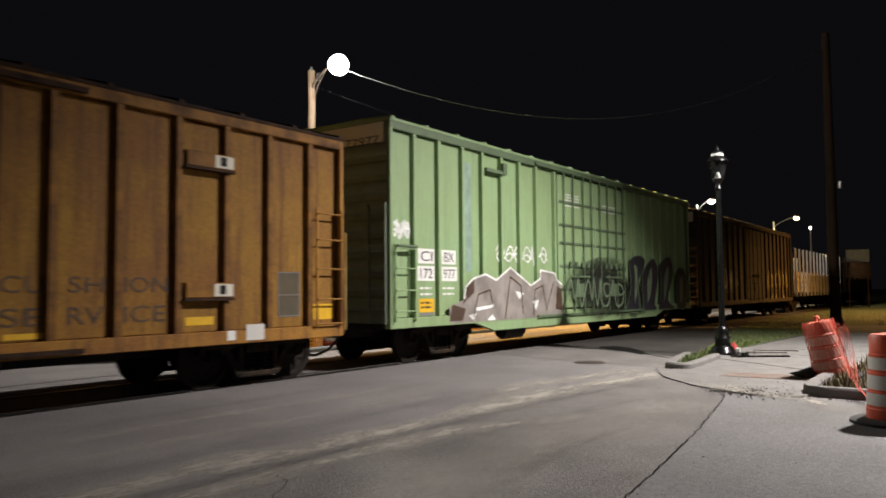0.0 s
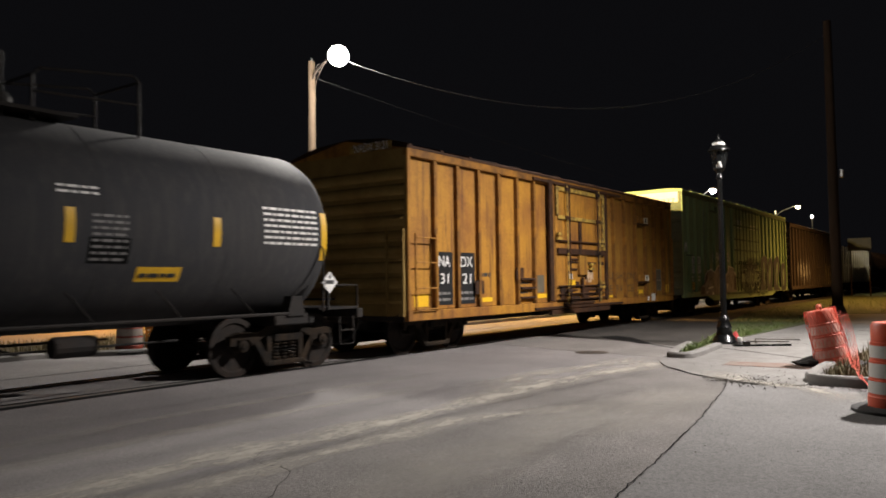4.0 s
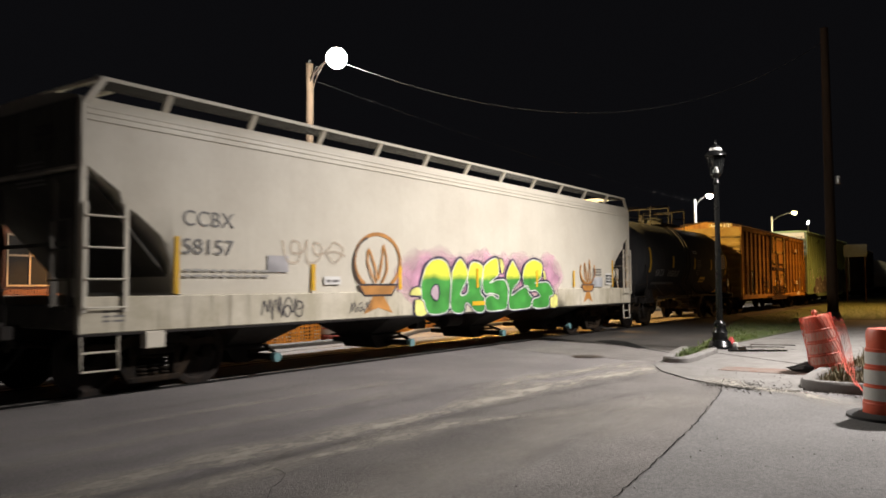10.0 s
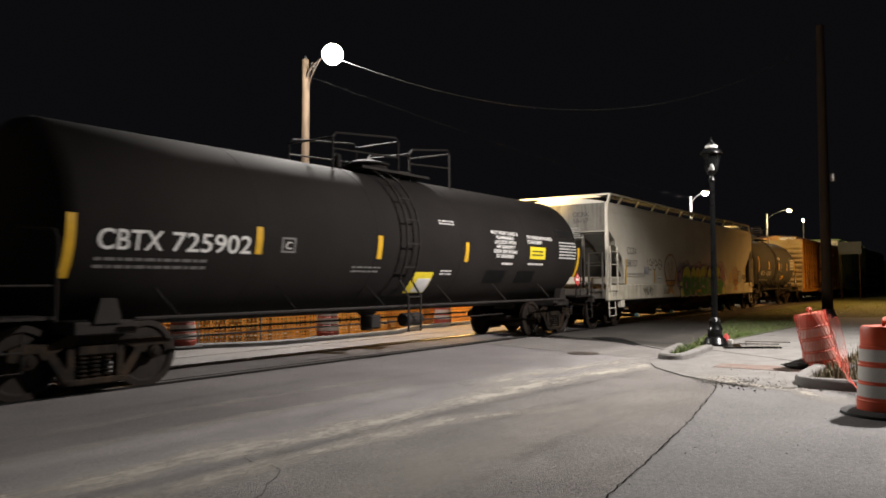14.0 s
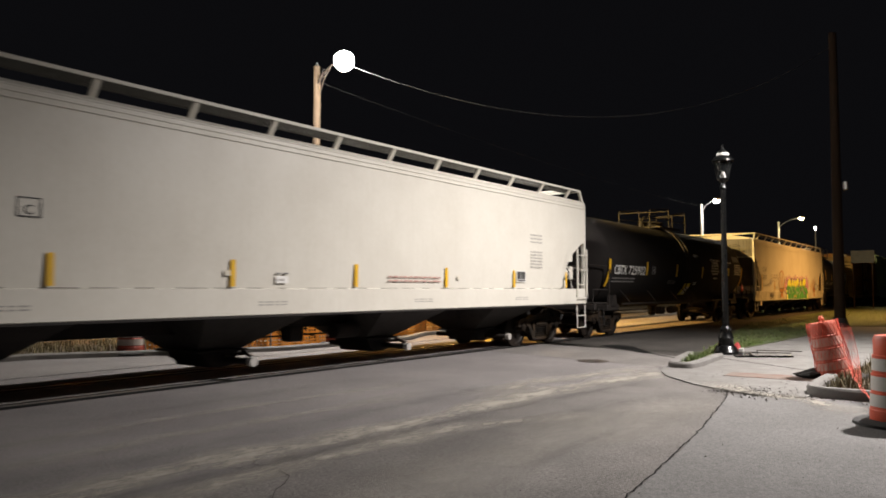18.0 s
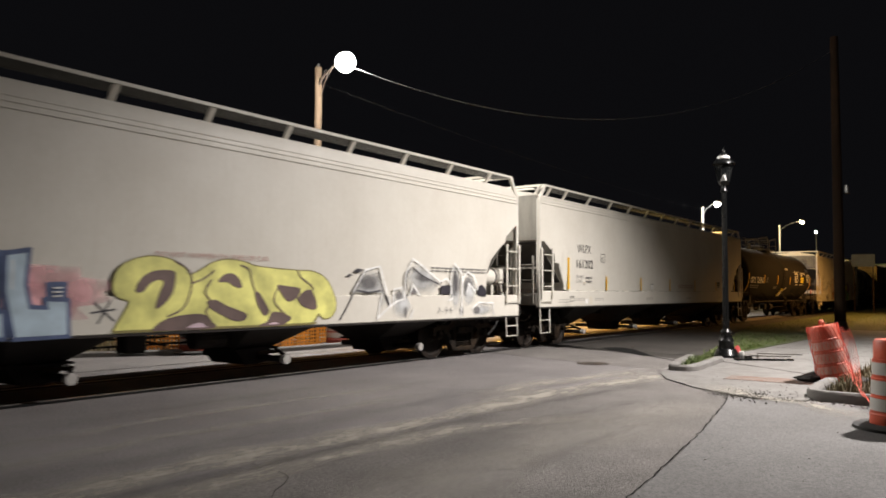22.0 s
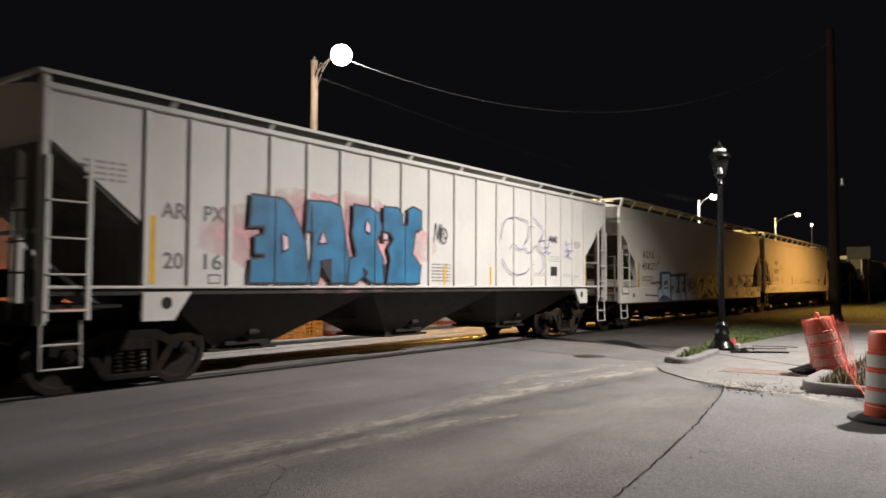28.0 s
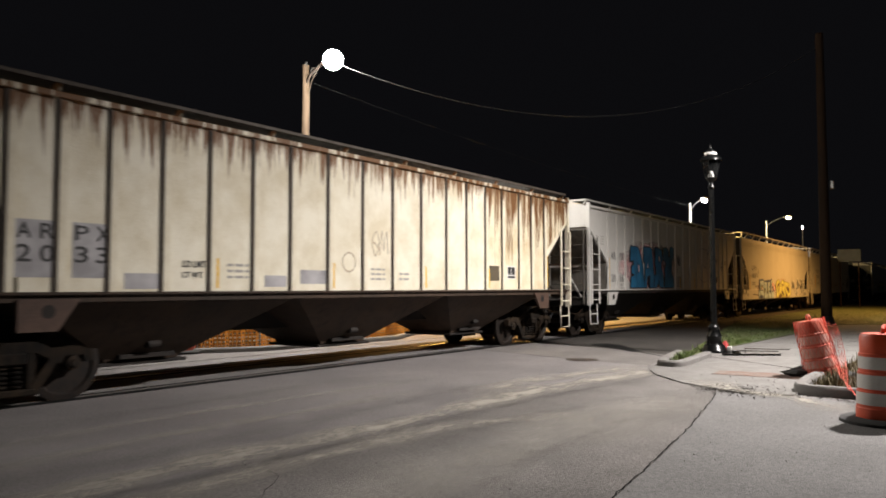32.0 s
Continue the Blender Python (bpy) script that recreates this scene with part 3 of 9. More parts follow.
kerb("kerb_far", [(-80, 16.55), (7.9, 16.12), (9.9, 15.0), (12.1, 13.66), (12.6, 13.56), (17.0, 13.5), (19.1, 14.48), (170, 14.48)], 0.2, 0.12, "pale concrete kerb on the far side of the street")
solid("gutter", Mesh().box(-80, 170, 12.9, 14.36, 0.0, 0.008), ASPHALT, "worn grey lane edge beyond the track", kind="structure")

for k, y in enumerate((TRACK_Y - 0.7525, TRACK_Y + 0.7525)):
    solid(f"rail_{k + 1}", Mesh().box(-80, 170, y - 0.036, y + 0.036, -0.02, 0.012, 0.006), RAIL_STEEL, "polished steel rail set in the street", "rail", kind="structure")
    inner = 1 if k == 0 else -1
    solid(f"rail_groove_{k + 1}", Mesh().box(-80, 170, y + inner * 0.11 - 0.06, y + inner * 0.11 + 0.06, 0.0, 0.005), TAR, "black flange groove beside the rail", kind="structure")
    solid(f"rail_seal_{k + 1}", Mesh().box(-80, 170, y - inner * 0.16 - 0.10, y - inner * 0.16 + 0.10, 0.0, 0.004), TAR, "dark tar seal along the rail", kind="structure")

rnd = random.Random(4)


def blotch(outline, name, z, mat, label):
    return solid(name, Mesh().prism(outline, "z", 0.0, z), mat, label, kind="structure")


def ragged(points, wide):
    """A strip of uneven width along points."""
    up, down = [], []
    for x, y in points:
        w = wide * rnd.uniform(0.4, 1.3)
        up.append((x + rnd.uniform(-.03, .03), y + w))
        down.append((x + rnd.uniform(-.03, .03), y - w))
    return up + down[::-1]


blotch([(18.5, 8.25), (18.95, 7.98), (18.6, 7.42), (17.9, 6.95), (17.0, 6.33), (16.72, 6.42), (17.35, 7.02), (17.9, 7.75)], "tar_patch", 0.009, TAR, "black patch on the asphalt")
blotch(ragged([(17.25, 6.8), (16.9, 6.35), (16.5, 5.95), (16.05, 5.45), (15.6, 5.15)], 0.05), "tar_seam", 0.009, TAR, "dark sealed crack in the asphalt")


def crack_line(name, points, wide, z, label):
    """An uneven dark crack along points."""
    pts = []
    for (xa, ya), (xb, yb) in zip(points, points[1:]):
        n = max(2, int(math.hypot(xb - xa, yb - ya) / 0.09))
        for k in range(n):
            pts.append((xa + (xb - xa) * k / n + rnd.gauss(0, 0.008), ya + (yb - ya) * k / n + rnd.gauss(0, 0.008)))
    pts.append(points[-1])
    m, v = Mesh(), []
    for k, (x, y) in enumerate(pts):
        x0, y0 = pts[max(k - 1, 0)]
        x1, y1 = pts[min(k + 1, len(pts) - 1)]
        d = math.hypot(x1 - x0, y1 - y0) or 1
        w = wide * rnd.choice((0.5, 0.8, 1.0, 1.0, 1.5)) / 2
        nx, ny = -(y1 - y0) / d * w, (x1 - x0) / d * w
        v += [(x + nx, y + ny, z), (x - nx, y - ny, z)]
    m.add(v, [(2 * k, 2 * k + 1, 2 * k + 3, 2 * k + 2) for k in range(len(pts) - 1)])
    return solid(name, m, TAR, label, kind="structure")


edge = [(10.95, 3.02), (10.3, 2.86), (9.2, 2.68), (8.0, 2.48), (6.82, 2.32), (5.9, 2.2), (4.95, 2.1), (3.5, 1.86), (1.5, 1.5)]
crack_line("joint_crack", edge, 0.013, 0.0165, "black open joint between asphalt and concrete")
crack_line("gutter_crack", [(13.95, 5.05), (13.18, 4.77), (12.58, 4.47), (12.2, 4.12), (11.72, 3.74), (11.5, 3.42), (11.3, 3.13), (11.0, 3.0)], 0.006, 0.0245, "dark crack along the gutter")


def dust(name, points, wide, strength, label, z=0.006):
    """A ribbon of pale dust that thins out to both sides."""
    m, v, f, e = bpy.data.meshes.new(name), [], [], []
    pts = []
    for (xa, ya), (xb, yb) in zip(points, points[1:]):
        for k in range(8):
            pts.append((xa + (xb - xa) * k / 8, ya + (yb - ya) * k / 8))
    pts.append(points[-1])
    n = len(pts)
    for i, (x, y) in enumerate(pts):
        x0, y0 = pts[max(i - 1, 0)]
        x1, y1 = pts[min(i + 1, n - 1)]
        d = math.hypot(x1 - x0, y1 - y0) or 1
        nx, ny = -(y1 - y0) / d, (x1 - x0) / d
        w = wide * (0.75 + 0.35 * math.sin(i * 0.55) * math.sin(i * 0.21 + 1))
        fade = min(1, i / 6, (n - 1 - i) / 6)
        for k, q in enumerate((-1, -0.5, 0, 0.5, 1)):
            v.append((x + nx * w * q, y + ny * w * q, z))
            e.append((0, 0.6, 1, 0.6, 0)[k] * fade)
    for i in range(n - 1):
        for k in range(4):
            a = i * 5 + k
            f.append((a, a + 1, a + 6, a + 5))
    m.from_pydata(v, [], f)
    at = m.attributes.new("edge", "FLOAT", "POINT")
    at.data.foreach_set("value", e)
    key = "dust_%.2f" % strength
    mat = bpy.data.materials.get(key)
    if not mat:
        mat = bpy.data.materials.new(key)
        mat.use_nodes = True
        nt, link = mat.node_tree, mat.node_tree.links.new
        b = nt.nodes["Principled BSDF"]
        b.inputs["Base Color"].default_value = (0.34, 0.315, 0.27, 1) if strength > 0 else (0.055, 0.052, 0.05, 1)
        b.inputs["Roughness"].default_value = 0.95
        co = nt.nodes.new("ShaderNodeTexCoord")
        mp = nt.nodes.new("ShaderNodeMapping")
        mp.inputs["Scale"].default_value = (0.9, 1.9, 1)
        ns = nt.nodes.new("ShaderNodeTexNoise")
        ns.inputs["Scale"].default_value, ns.inputs["Detail"].default_value, ns.inputs["Roughness"].default_value = 2.2, 10, 0.76
        link(co.outputs["Object"], mp.inputs["Vector"])
        link(mp.outputs[0], ns.inputs["Vector"])
        ramp = nt.nodes.new("ShaderNodeMapRange")
        ramp.inputs["From Min"].default_value, ramp.inputs["From Max"].default_value = 0.34, 0.62
        link(ns.outputs["Fac"], ramp.inputs["Value"])
        edge_value = nt.nodes.new("ShaderNodeAttribute")
        edge_value.attribute_name = "edge"
        mul = nt.nodes.new("ShaderNodeMath")
        mul.operation = "MULTIPLY"
        link(ramp.outputs[0], mul.inputs[0])
        link(edge_value.outputs["Fac"], mul.inputs[1])
        mu2 = nt.nodes.new("ShaderNodeMath")
        mu2.operation, mu2.use_clamp = "MULTIPLY", True
        mu2.inputs[1].default_value = abs(strength)
        link(mul.outputs[0], mu2.inputs[0])
        link(mu2.outputs[0], b.inputs["Alpha"])
    m.materials.append(mat)
    return tagged(new(name, m), label, "dust", kind="structure")


dust("dust_trail", [(1.0, 5.7), (2.93, 5.38), (3.95, 5.43), (5.05, 5.3), (7.29, 5.17), (9.4, 5.22), (10.73, 5.12), (12.5, 4.78), (13.6, 4.75)], 0.50, 1.25, "pale dust along a wheel track")
dust("dust_trail", [(2.0, 4.9), (3.46, 4.72), (5.2, 4.74), (6.62, 4.66), (7.36, 4.31), (8.4, 3.8)], 0.34, 1.0, "pale dust along a wheel track", 0.007)
dust("dust_trail", [(8.5, 5.6), (10.5, 5.9), (12.4, 5.5), (14.4, 5.1)], 0.5, 0.95, "pale dust along a wheel track", 0.0075)
dust("dust_trail", [(3.0, 7.4), (5.0, 7.6), (7.5, 7.5), (10.0, 7.3)], 0.25, 0.55, "faint dust in the street", 0.0065)
dust("dust_trail", [(2.0, 6.5), (4.5, 6.7), (7.0, 6.55), (9.0, 6.6)], 0.30, 0.55, "faint dust in the street", 0.0062)
dust("dust_trail", [(1.5, 3.2), (4.0, 3.5), (6.5, 3.5), (9.0, 3.4), (10.6, 3.2)], 0.95, 0.42, "faint dust in the street", 0.0066)
dust("dust_trail", [(9.8, 1.0), (10.9, 2.0), (11.3, 2.9), (12.3, 3.7)], 0.40, 0.9, "pale grit at the foot of the ramp", 0.027)
dust("tyre_mark", [(1.0, 5.1), (4.0, 5.0), (6.5, 4.95), (8.5, 4.85), (10.6, 4.6), (12.0, 4.3)], 0.22, -0.36, "dark tyre mark on the asphalt", 0.0085)
dust("tyre_mark", [(5.0, 4.2), (7.0, 4.3), (9.0, 4.0), (10.5, 3.5)], 0.30, -0.21, "dark tyre mark on the asphalt", 0.0088)
dust("tyre_mark", [(4.0, 3.0), (6.5, 3.2), (9.0, 3.2)], 0.14, -0.18, "dark tyre mark on the asphalt", 0.0086)
dust("tyre_mark", [(0.0, 6.1), (4.0, 6.0), (8.0, 6.05), (11.0, 6.4)], 0.40, -0.21, "dark tyre mark on the asphalt", 0.0084)
dust("tyre_mark", [(2.0, 8.3), (6.0, 8.2), (10.0, 8.4)], 0.35, -0.21, "dark tyre mark on the asphalt", 0.0084)
crack = Mesh()
for pts in ([(4.55, 5.25), (4.33, 5.08), (4.24, 4.86), (4.27, 4.68), (4.2, 4.5), (4.02, 4.36), (3.86, 4.28), (3.66, 4.1), (3.4, 4.02)], [(4.27, 4.68), (4.12, 4.72), (3.98, 4.66)]):
    for (xa, ya), (xb, yb) in zip(pts, pts[1:]):
        crack.beam((xa, ya, 0.006), (xb, yb, 0.006), 0.0022, 0.003)
solid("hair_crack", crack, TAR, "thin branching crack in the asphalt", kind="structure")
lid = Mesh().lathe([(0.33, 0.0), (0.33, 0.008), (0.29, 0.008), (0.285, 0.004), (0.27, 0.004), (0.265, 0.010), (0.0, 0.010)], n=28)
for i in range(-2, 3):
    lid.box(-0.2, 0.2, i * 0.08 - 0.02, i * 0.08 + 0.02, 0.010, 0.014)
solid("manhole_cover", lid, IRON, "round cast-iron manhole cover in the asphalt", "manhole cover", at=pose(14.4, 6.6, 0), kind="structure")

def pebble(m, x, y, z, s):
    m.add([(x + s * rnd.uniform(.6, 1.3) * a, y + s * rnd.uniform(.6, 1.3) * b, z + s * c) for a, b, c in ((1, 0, 0), (-.5, .9, 0), (-.5, -.9, 0), (.1, .1, .9))],
          [(0, 1, 3), (1, 2, 3), (2, 0, 3), (2, 1, 0)])


grit, dark_grit = Mesh(), Mesh()
for k in range(1150):
    m = grit if k % 3 else dark_grit
    q = rnd.random()
    if q < 0.62:
        pebble(m, rnd.gauss(11.3, .3), rnd.gauss(2.85, .3), 0.02, 0.005 + 0.018 * rnd.random() ** 2.5)
    elif q < 0.80:
        pebble(m, rnd.gauss(11.15, .12), rnd.uniform(0.6, 2.4), 0.018, rnd.uniform(0.006, 0.02))
    elif q < 0.92:
        pebble(m, rnd.uniform(11.6, 14), rnd.uniform(2.2, 4.2), 0.022, 0.004 + 0.014 * rnd.random() ** 3)
    else:
        pebble(m, rnd.uniform(3, 11), rnd.uniform(0.2, 2.2), 0.014, rnd.uniform(0.004, 0.010))
for k in range(360):
    pebble(grit if k % 4 else dark_grit, rnd.uniform(1, 13), rnd.uniform(2.8, 8.5), 0.0, rnd.uniform(0.004, 0.014))
solid("gravel", grit, OLD_CONCRETE, "loose pale gravel and grit on the pavement", "gravel", kind="stuff")
solid("gravel", dark_grit, DARK_GRIT, "loose dark gravel and grit on the pavement", "gravel", kind="stuff")

# grass blades: tufts by the kerb and a thin cover on the verge
blades = Mesh()


def blade(x, y, z, h):
    a, lean = rnd.uniform(0, 6.283), rnd.uniform(0.1, 0.7) * h
    dx, dy, w = math.cos(a), math.sin(a), 0.006 + 0.006 * rnd.random()
    px, py = -dy * w, dx * w
    m = (x + dx * lean * .35, y + dy * lean * .35, z + h * .6)
    blades.add([(x - px, y - py, z), (x + px, y + py, z), (m[0] + px * .7, m[1] + py * .7, m[2]), (m[0] - px * .7, m[1] - py * .7, m[2]), (x + dx * lean, y + dy * lean, z + h)],
               [(0, 1, 2, 3), (3, 2, 4)])


for _ in range(300):
    x = rnd.uniform(14.5, 15.9)
    blade(x, rnd.uniform(4.68 + (x - 14.5) * 0.03, 4.84 + (x - 14.5) * 0.13), 0.04, rnd.uniform(0.04, 0.18))
for _ in range(900):
    x = 18.1 + 3.2 * rnd.random() ** 1.3
    blade(x, 5.0 - (x - 18) * 0.04 + abs(rnd.gauss(0, 0.16)), 0.045, rnd.uniform(0.05, 0.17) * (1 - (x - 18) * 0.12))
for _ in range(9000):
    x = 16.5 + 43 * rnd.random() ** 1.4
    lim = 5.2 + (x - 17) * 0.185 if x < 34 else 8.2
    blade(x, rnd.uniform(5.0 if x < 22 else 4.8 if x < 34 else 2.5, lim), 0.045, rnd.uniform(0.02, 0.06))
solid("grass", blades, BLADE, "mown grass and uneven tufts on the verge", "grass", kind="stuff")
blades = Mesh()
for _ in range(4200):
    blade(11.6 + 24 * rnd.random() ** 1.8, 1.85 - 2.6 * rnd.random() ** 1.5, 0.055, rnd.uniform(0.04, 0.24))
solid("weeds", blades, DRY_WEED, "dry brown weeds on the bare earth", "weeds", kind="stuff")

# ---- street furniture ----


def street_drum(at, label, tilt=None, band=None, skin=None, slim=1.0):
    """A traffic drum with white bands, a handle and a rubber base."""
    band, skin = band or DRUM_WHITE, skin or DRUM_ORANGE
    d = thing("traffic_drum", at if tilt is None else at @ tilt, label, "traffic drum", "traffic drums along the street")
    body = Mesh().lathe([(r * slim, z) for r, z in ((0.295, 0.02), (0.295, 0.16), (0.285, 0.17), (0.285, 0.34), (0.272, 0.35), (0.272, 0.54), (0.258, 0.55), (0.258, 0.74), (0.245, 0.75), (0.245, 0.92), (0.225, 0.955), (0.12, 0.965), (0.0, 0.965))], n=28)
    part("barrel", body, skin, d, "ribbed orange plastic barrel", True)
    for r, z0, z1 in ((0.287 * slim, 0.20, 0.33), (0.2745 * slim, 0.37, 0.52)):
        part("reflective_band", Mesh().lathe([(r - 0.01, z0), (r + 0.002, z0), (r + 0.002 - 0.004, z1), (r - 0.014, z1)], n=28), band, d, "white reflective band", True)
    r, z0, z1 = 0.2605 * slim, 0.58, 0.71
    part("reflective_band", Mesh().lathe([(r - 0.01, z0), (r + 0.002, z0), (r - 0.002, z1), (r - 0.014, z1)], n=28), band, d, "white reflective band", True)
    h = Mesh().tube([(-0.12, 0, 0.955), (-0.12, 0, 1.01), (-0.08, 0, 1.035), (0.08, 0, 1.035), (0.12, 0, 1.01), (0.12, 0, 0.955)], 0.02, 8)
    part("handle", h, skin, d, "", True)
    base = Mesh().lathe([(0.46, 0.0), (0.46, 0.03), (0.40, 0.055), (0.31, 0.06), (0.30, 0.02)], n=28)
    part("rubber_base", base, RUBBER, d, "black rubber ring base", True)
    return d


street_drum(pose(9.54, 0.82, 0.014), "orange and white traffic drum on the concrete driveway")
street_drum(pose(13.62, 2.03, -0.03), "battered orange traffic drum leaning against the kerb", pose(0, 0, 0.03, -12, 2, 20), DIRTY_BAND, WORN_DRUM, 0.84)
for x, y in ((9.67, 15.45), (10.68, 14.62), (14.62, 13.92), (21.1, 14.8), (27.5, 14.9)):
    street_drum(pose(x, y, 0.03, 0, 0, x * 40), "orange traffic drum beyond the track, darkened for its backlit side", None, SHADED_BAND, SHADED_DRUM)


def netting(name, posts, height, z0, mesh_step, label, sag=0.05, folds=0.03, wire=0.009):
    """Plastic safety net hung along posts."""
    m = Mesh()
    for (x0, y0), (x1, y1) in zip(posts, posts[1:]):
        length = math.hypot(x1 - x0, y1 - y0)
        n = max(2, int(length / mesh_step))
        top = []
        for k in range(n + 1):
            u = k / n
            fold = folds * math.sin(u * 23 + x0 * 3) + folds * .6 * math.sin(u * 51 + y0)
            nx, ny = -(y1 - y0) / length, (x1 - x0) / length
            drop = sag * math.sin(math.pi * u)
            top.append((x0 + (x1 - x0) * u + nx * fold, y0 + (y1 - y0) * u + ny * fold, drop))
        rows = int(height / mesh_step)
        for j in range(rows + 1):
            for a, b in zip(top, top[1:]):
                za, zb = z0 + height * j / rows - a[2] * j / rows, z0 + height * j / rows - b[2] * j / rows
                t = wire if 0 < j < rows else wire * 1.8
                m.add([(a[0], a[1], za - t), (b[0], b[1], zb - t), (b[0], b[1], zb + t), (a[0], a[1], za + t)], [(0, 1, 2, 3)])
        for a in top:
            m.add([(a[0] - wire * .9, a[1], z0), (a[0] + wire * .9, a[1], z0), (a[0] + wire * .9, a[1], z0 + height - a[2]), (a[0] - wire * .9, a[1], z0 + height - a[2])], [(0, 1, 2, 3)])
    return m


fence = thing("safety_fence", pose(0, 0, 0), "orange plastic mesh safety fence beyond the track", "fence")
line = [(9.95, 15.25), (11.1, 14.62), (12.5, 14.1), (14.6, 14.3), (17, 14.5), (22, 15.4), (28, 15.6)]
part("net", netting("net", line, 0.95, 0.08, 0.09, "", 0.05, 0.03, 0.024), OLD_NET, fence, "faded orange plastic mesh")
for p in line:
    part("post", Mesh().cyl((*p, 0.0), (*p, 1.15), 0.02, n=6), GALV, fence)
drape = thing("loose_netting", pose(0, 0, 0), "torn red-orange safety net draped from drum to drum", "netting")
hang = [(13.52, 1.90, 0.92), (13.40, 1.82, 0.66), (13.28, 1.77, 0.40), (12.85, 1.66, 0.22), (12.2, 1.56, 0.15), (11.2, 1.36, 0.14), (10.4, 1.14, 0.10), (9.95, 1.02, 0.06)]


def hung(u, v):
    """A point of the hanging net: u along it, v across it."""
    k = min(int(u * (len(hang) - 1)), len(hang) - 2)
    f = u * (len(hang) - 1) - k
    x, y, z = (a + (b - a) * f for a, b in zip(hang[k], hang[k + 1]))
    w = 0.13 + 0.06 * math.sin(u * 7)
    return x + 0.02 * math.sin(v * 9 + u * 21), y - (v - 0.5) * w, max(z - (v - 0.5) * 0.10 * u + 0.02 * math.sin(u * 33 + v * 5), 0.065)


strip = Mesh()
for j in range(6):
    strip.tube([hung(k / 60, j / 5) for k in range(61)], 0.002 if j % 5 else 0.003, 3)
for k in range(58):
    for turn in (0, 1):
        strip.tube([hung((k + i * 0.8) / 60, i / 5 if turn else 1 - i / 5) for i in range(0, 6, 1) if k + i * 0.8 <= 60], 0.0017, 3)
tagged(part("net", strip, NET, drape, "torn red-orange mesh"), "torn red-orange mesh", kind="stuff")
wrap_net = Mesh()
for k in range(26):
    for turn in (-1, 1):
        pts = []
        for j in range(9):
            a, z = k * 2 * math.pi / 26 + turn * j * 0.14, 0.05 + j * 0.115
            r = 0.280 - 0.05 * z + 0.012 * math.sin(5 * a + z * 9)
            pts.append((r * math.cos(a), r * math.sin(a), z))
        wrap_net.tube(pts, 0.0034, 3)
tagged(part("net_wrap", wrap_net, NET, drape, "", at=pose(13.62, 2.03, -0.03) @ pose(0, 0, 0.03, -12, 2, 20)), "red-orange mesh wound round a drum", kind="stuff")
heap_mesh, rb2 = Mesh(), random.Random(12)
rings = []
for h, r in ((0.0, 0.26), (0.05, 0.30), (0.10, 0.22), (0.14, 0.10), (0.15, 0.01)):
    rings.append([((r * rb2.uniform(.75, 1.2)) * math.cos(q * math.pi / 8) * 0.8, (r * rb2.uniform(.75, 1.2)) * math.sin(q * math.pi / 8) * 1.25, h * rb2.uniform(.8, 1.2)) for q in range(16)])
solid("rubbish_bag", heap_mesh.loft(rings), RUBBER, "flattened black heap at the foot of the drum", "bag", at=pose(13.62, 2.28, 0.026))


def wooden_pole(name, at, height, r0, r1, mat, label, lean=(0, 0)):
    t = thing(name, at, label, "utility pole")
    m = Mesh()
    rings = []
    for k in range(9):
        u = k / 8
        rings.append([((r0 + (r1 - r0) * u) * math.cos(a * math.pi / 8) + lean[0] * u + 0.012 * math.sin(k * 2.1), (r0 + (r1 - r0) * u) * math.sin(a * math.pi / 8) + lean[1] * u, height * u) for a in range(16)])
    m.loft(rings)
    part("pole", m, mat, t, "", True)
    return t


p1 = wooden_pole("lamp_pole", pose(15.15, 15.3, 0), 7.75, 0.135, 0.102, WOOD_POLE, "weathered wooden pole carrying a bright street light")
part("bracket_arm", Mesh().tube([(0, 0, 7.2), (-0.2, -0.42, 7.42), (-0.5, -1.05, 7.48), (-0.92, -1.85, 7.42)], 0.028, 8), IRON, p1)
part("brace_wire", Mesh().tube([(0.0, -0.1, 6.9), (-0.25, -0.5, 7.2), (-0.5, -1.05, 7.46)], 0.010, 5), IRON, p1)
part("lamp_housing", Mesh().lathe([(0.05, 0.13), (0.09, 0.12), (0.11, 0.05), (0.13, 0.0)], (-0.97, -1.95, 7.44), n=20), IRON, p1, "grey lamp housing", True)
# Bowl widened towards the size of the lamp's glare.
part("lamp_bowl", Mesh().lathe([(0.27 * math.sin(k * math.pi / 30), 0.265 * math.cos(k * math.pi / 30)) for k in range(3, 31)], (-0.97, -1.95, 7.33), n=36), GLOW, p1, "glowing lamp bowl", True).visible_shadow = False
coil = [(0.10 + 0.10 * math.cos(a / 3), -0.16 - 0.05 * math.sin(a / 5), 7.56 + 0.11 * math.sin(a / 3)) for a in range(22)]
# Added flood, kept out of sight behind the globe.
flood = part("flood_housing", Mesh().prism([(-0.88, 7.36), (-0.76, 7.33), (-0.74, 7.48), (-0.88, 7.50)], "y", -1.80, -1.66), IRON, p1, "unseen flood housing, added behind the lamp globe")
part("flood_glass", Mesh().box(-0.74, -0.73, -1.79, -1.67, 7.36, 7.46), GLOW_WARM, flood, "glowing glass of the added flood").visible_shadow = False
part("cable_coil", Mesh().tube(coil, 0.012, 5), IRON, p1)
part("insulator", Mesh().lathe([(0.03, 0), (0.045, 0.03), (0.03, 0.06), (0.045, 0.09), (0.02, 0.12)], (0, 0, 7.75), n=10), LANTERN_GLASS, p1, "", True)


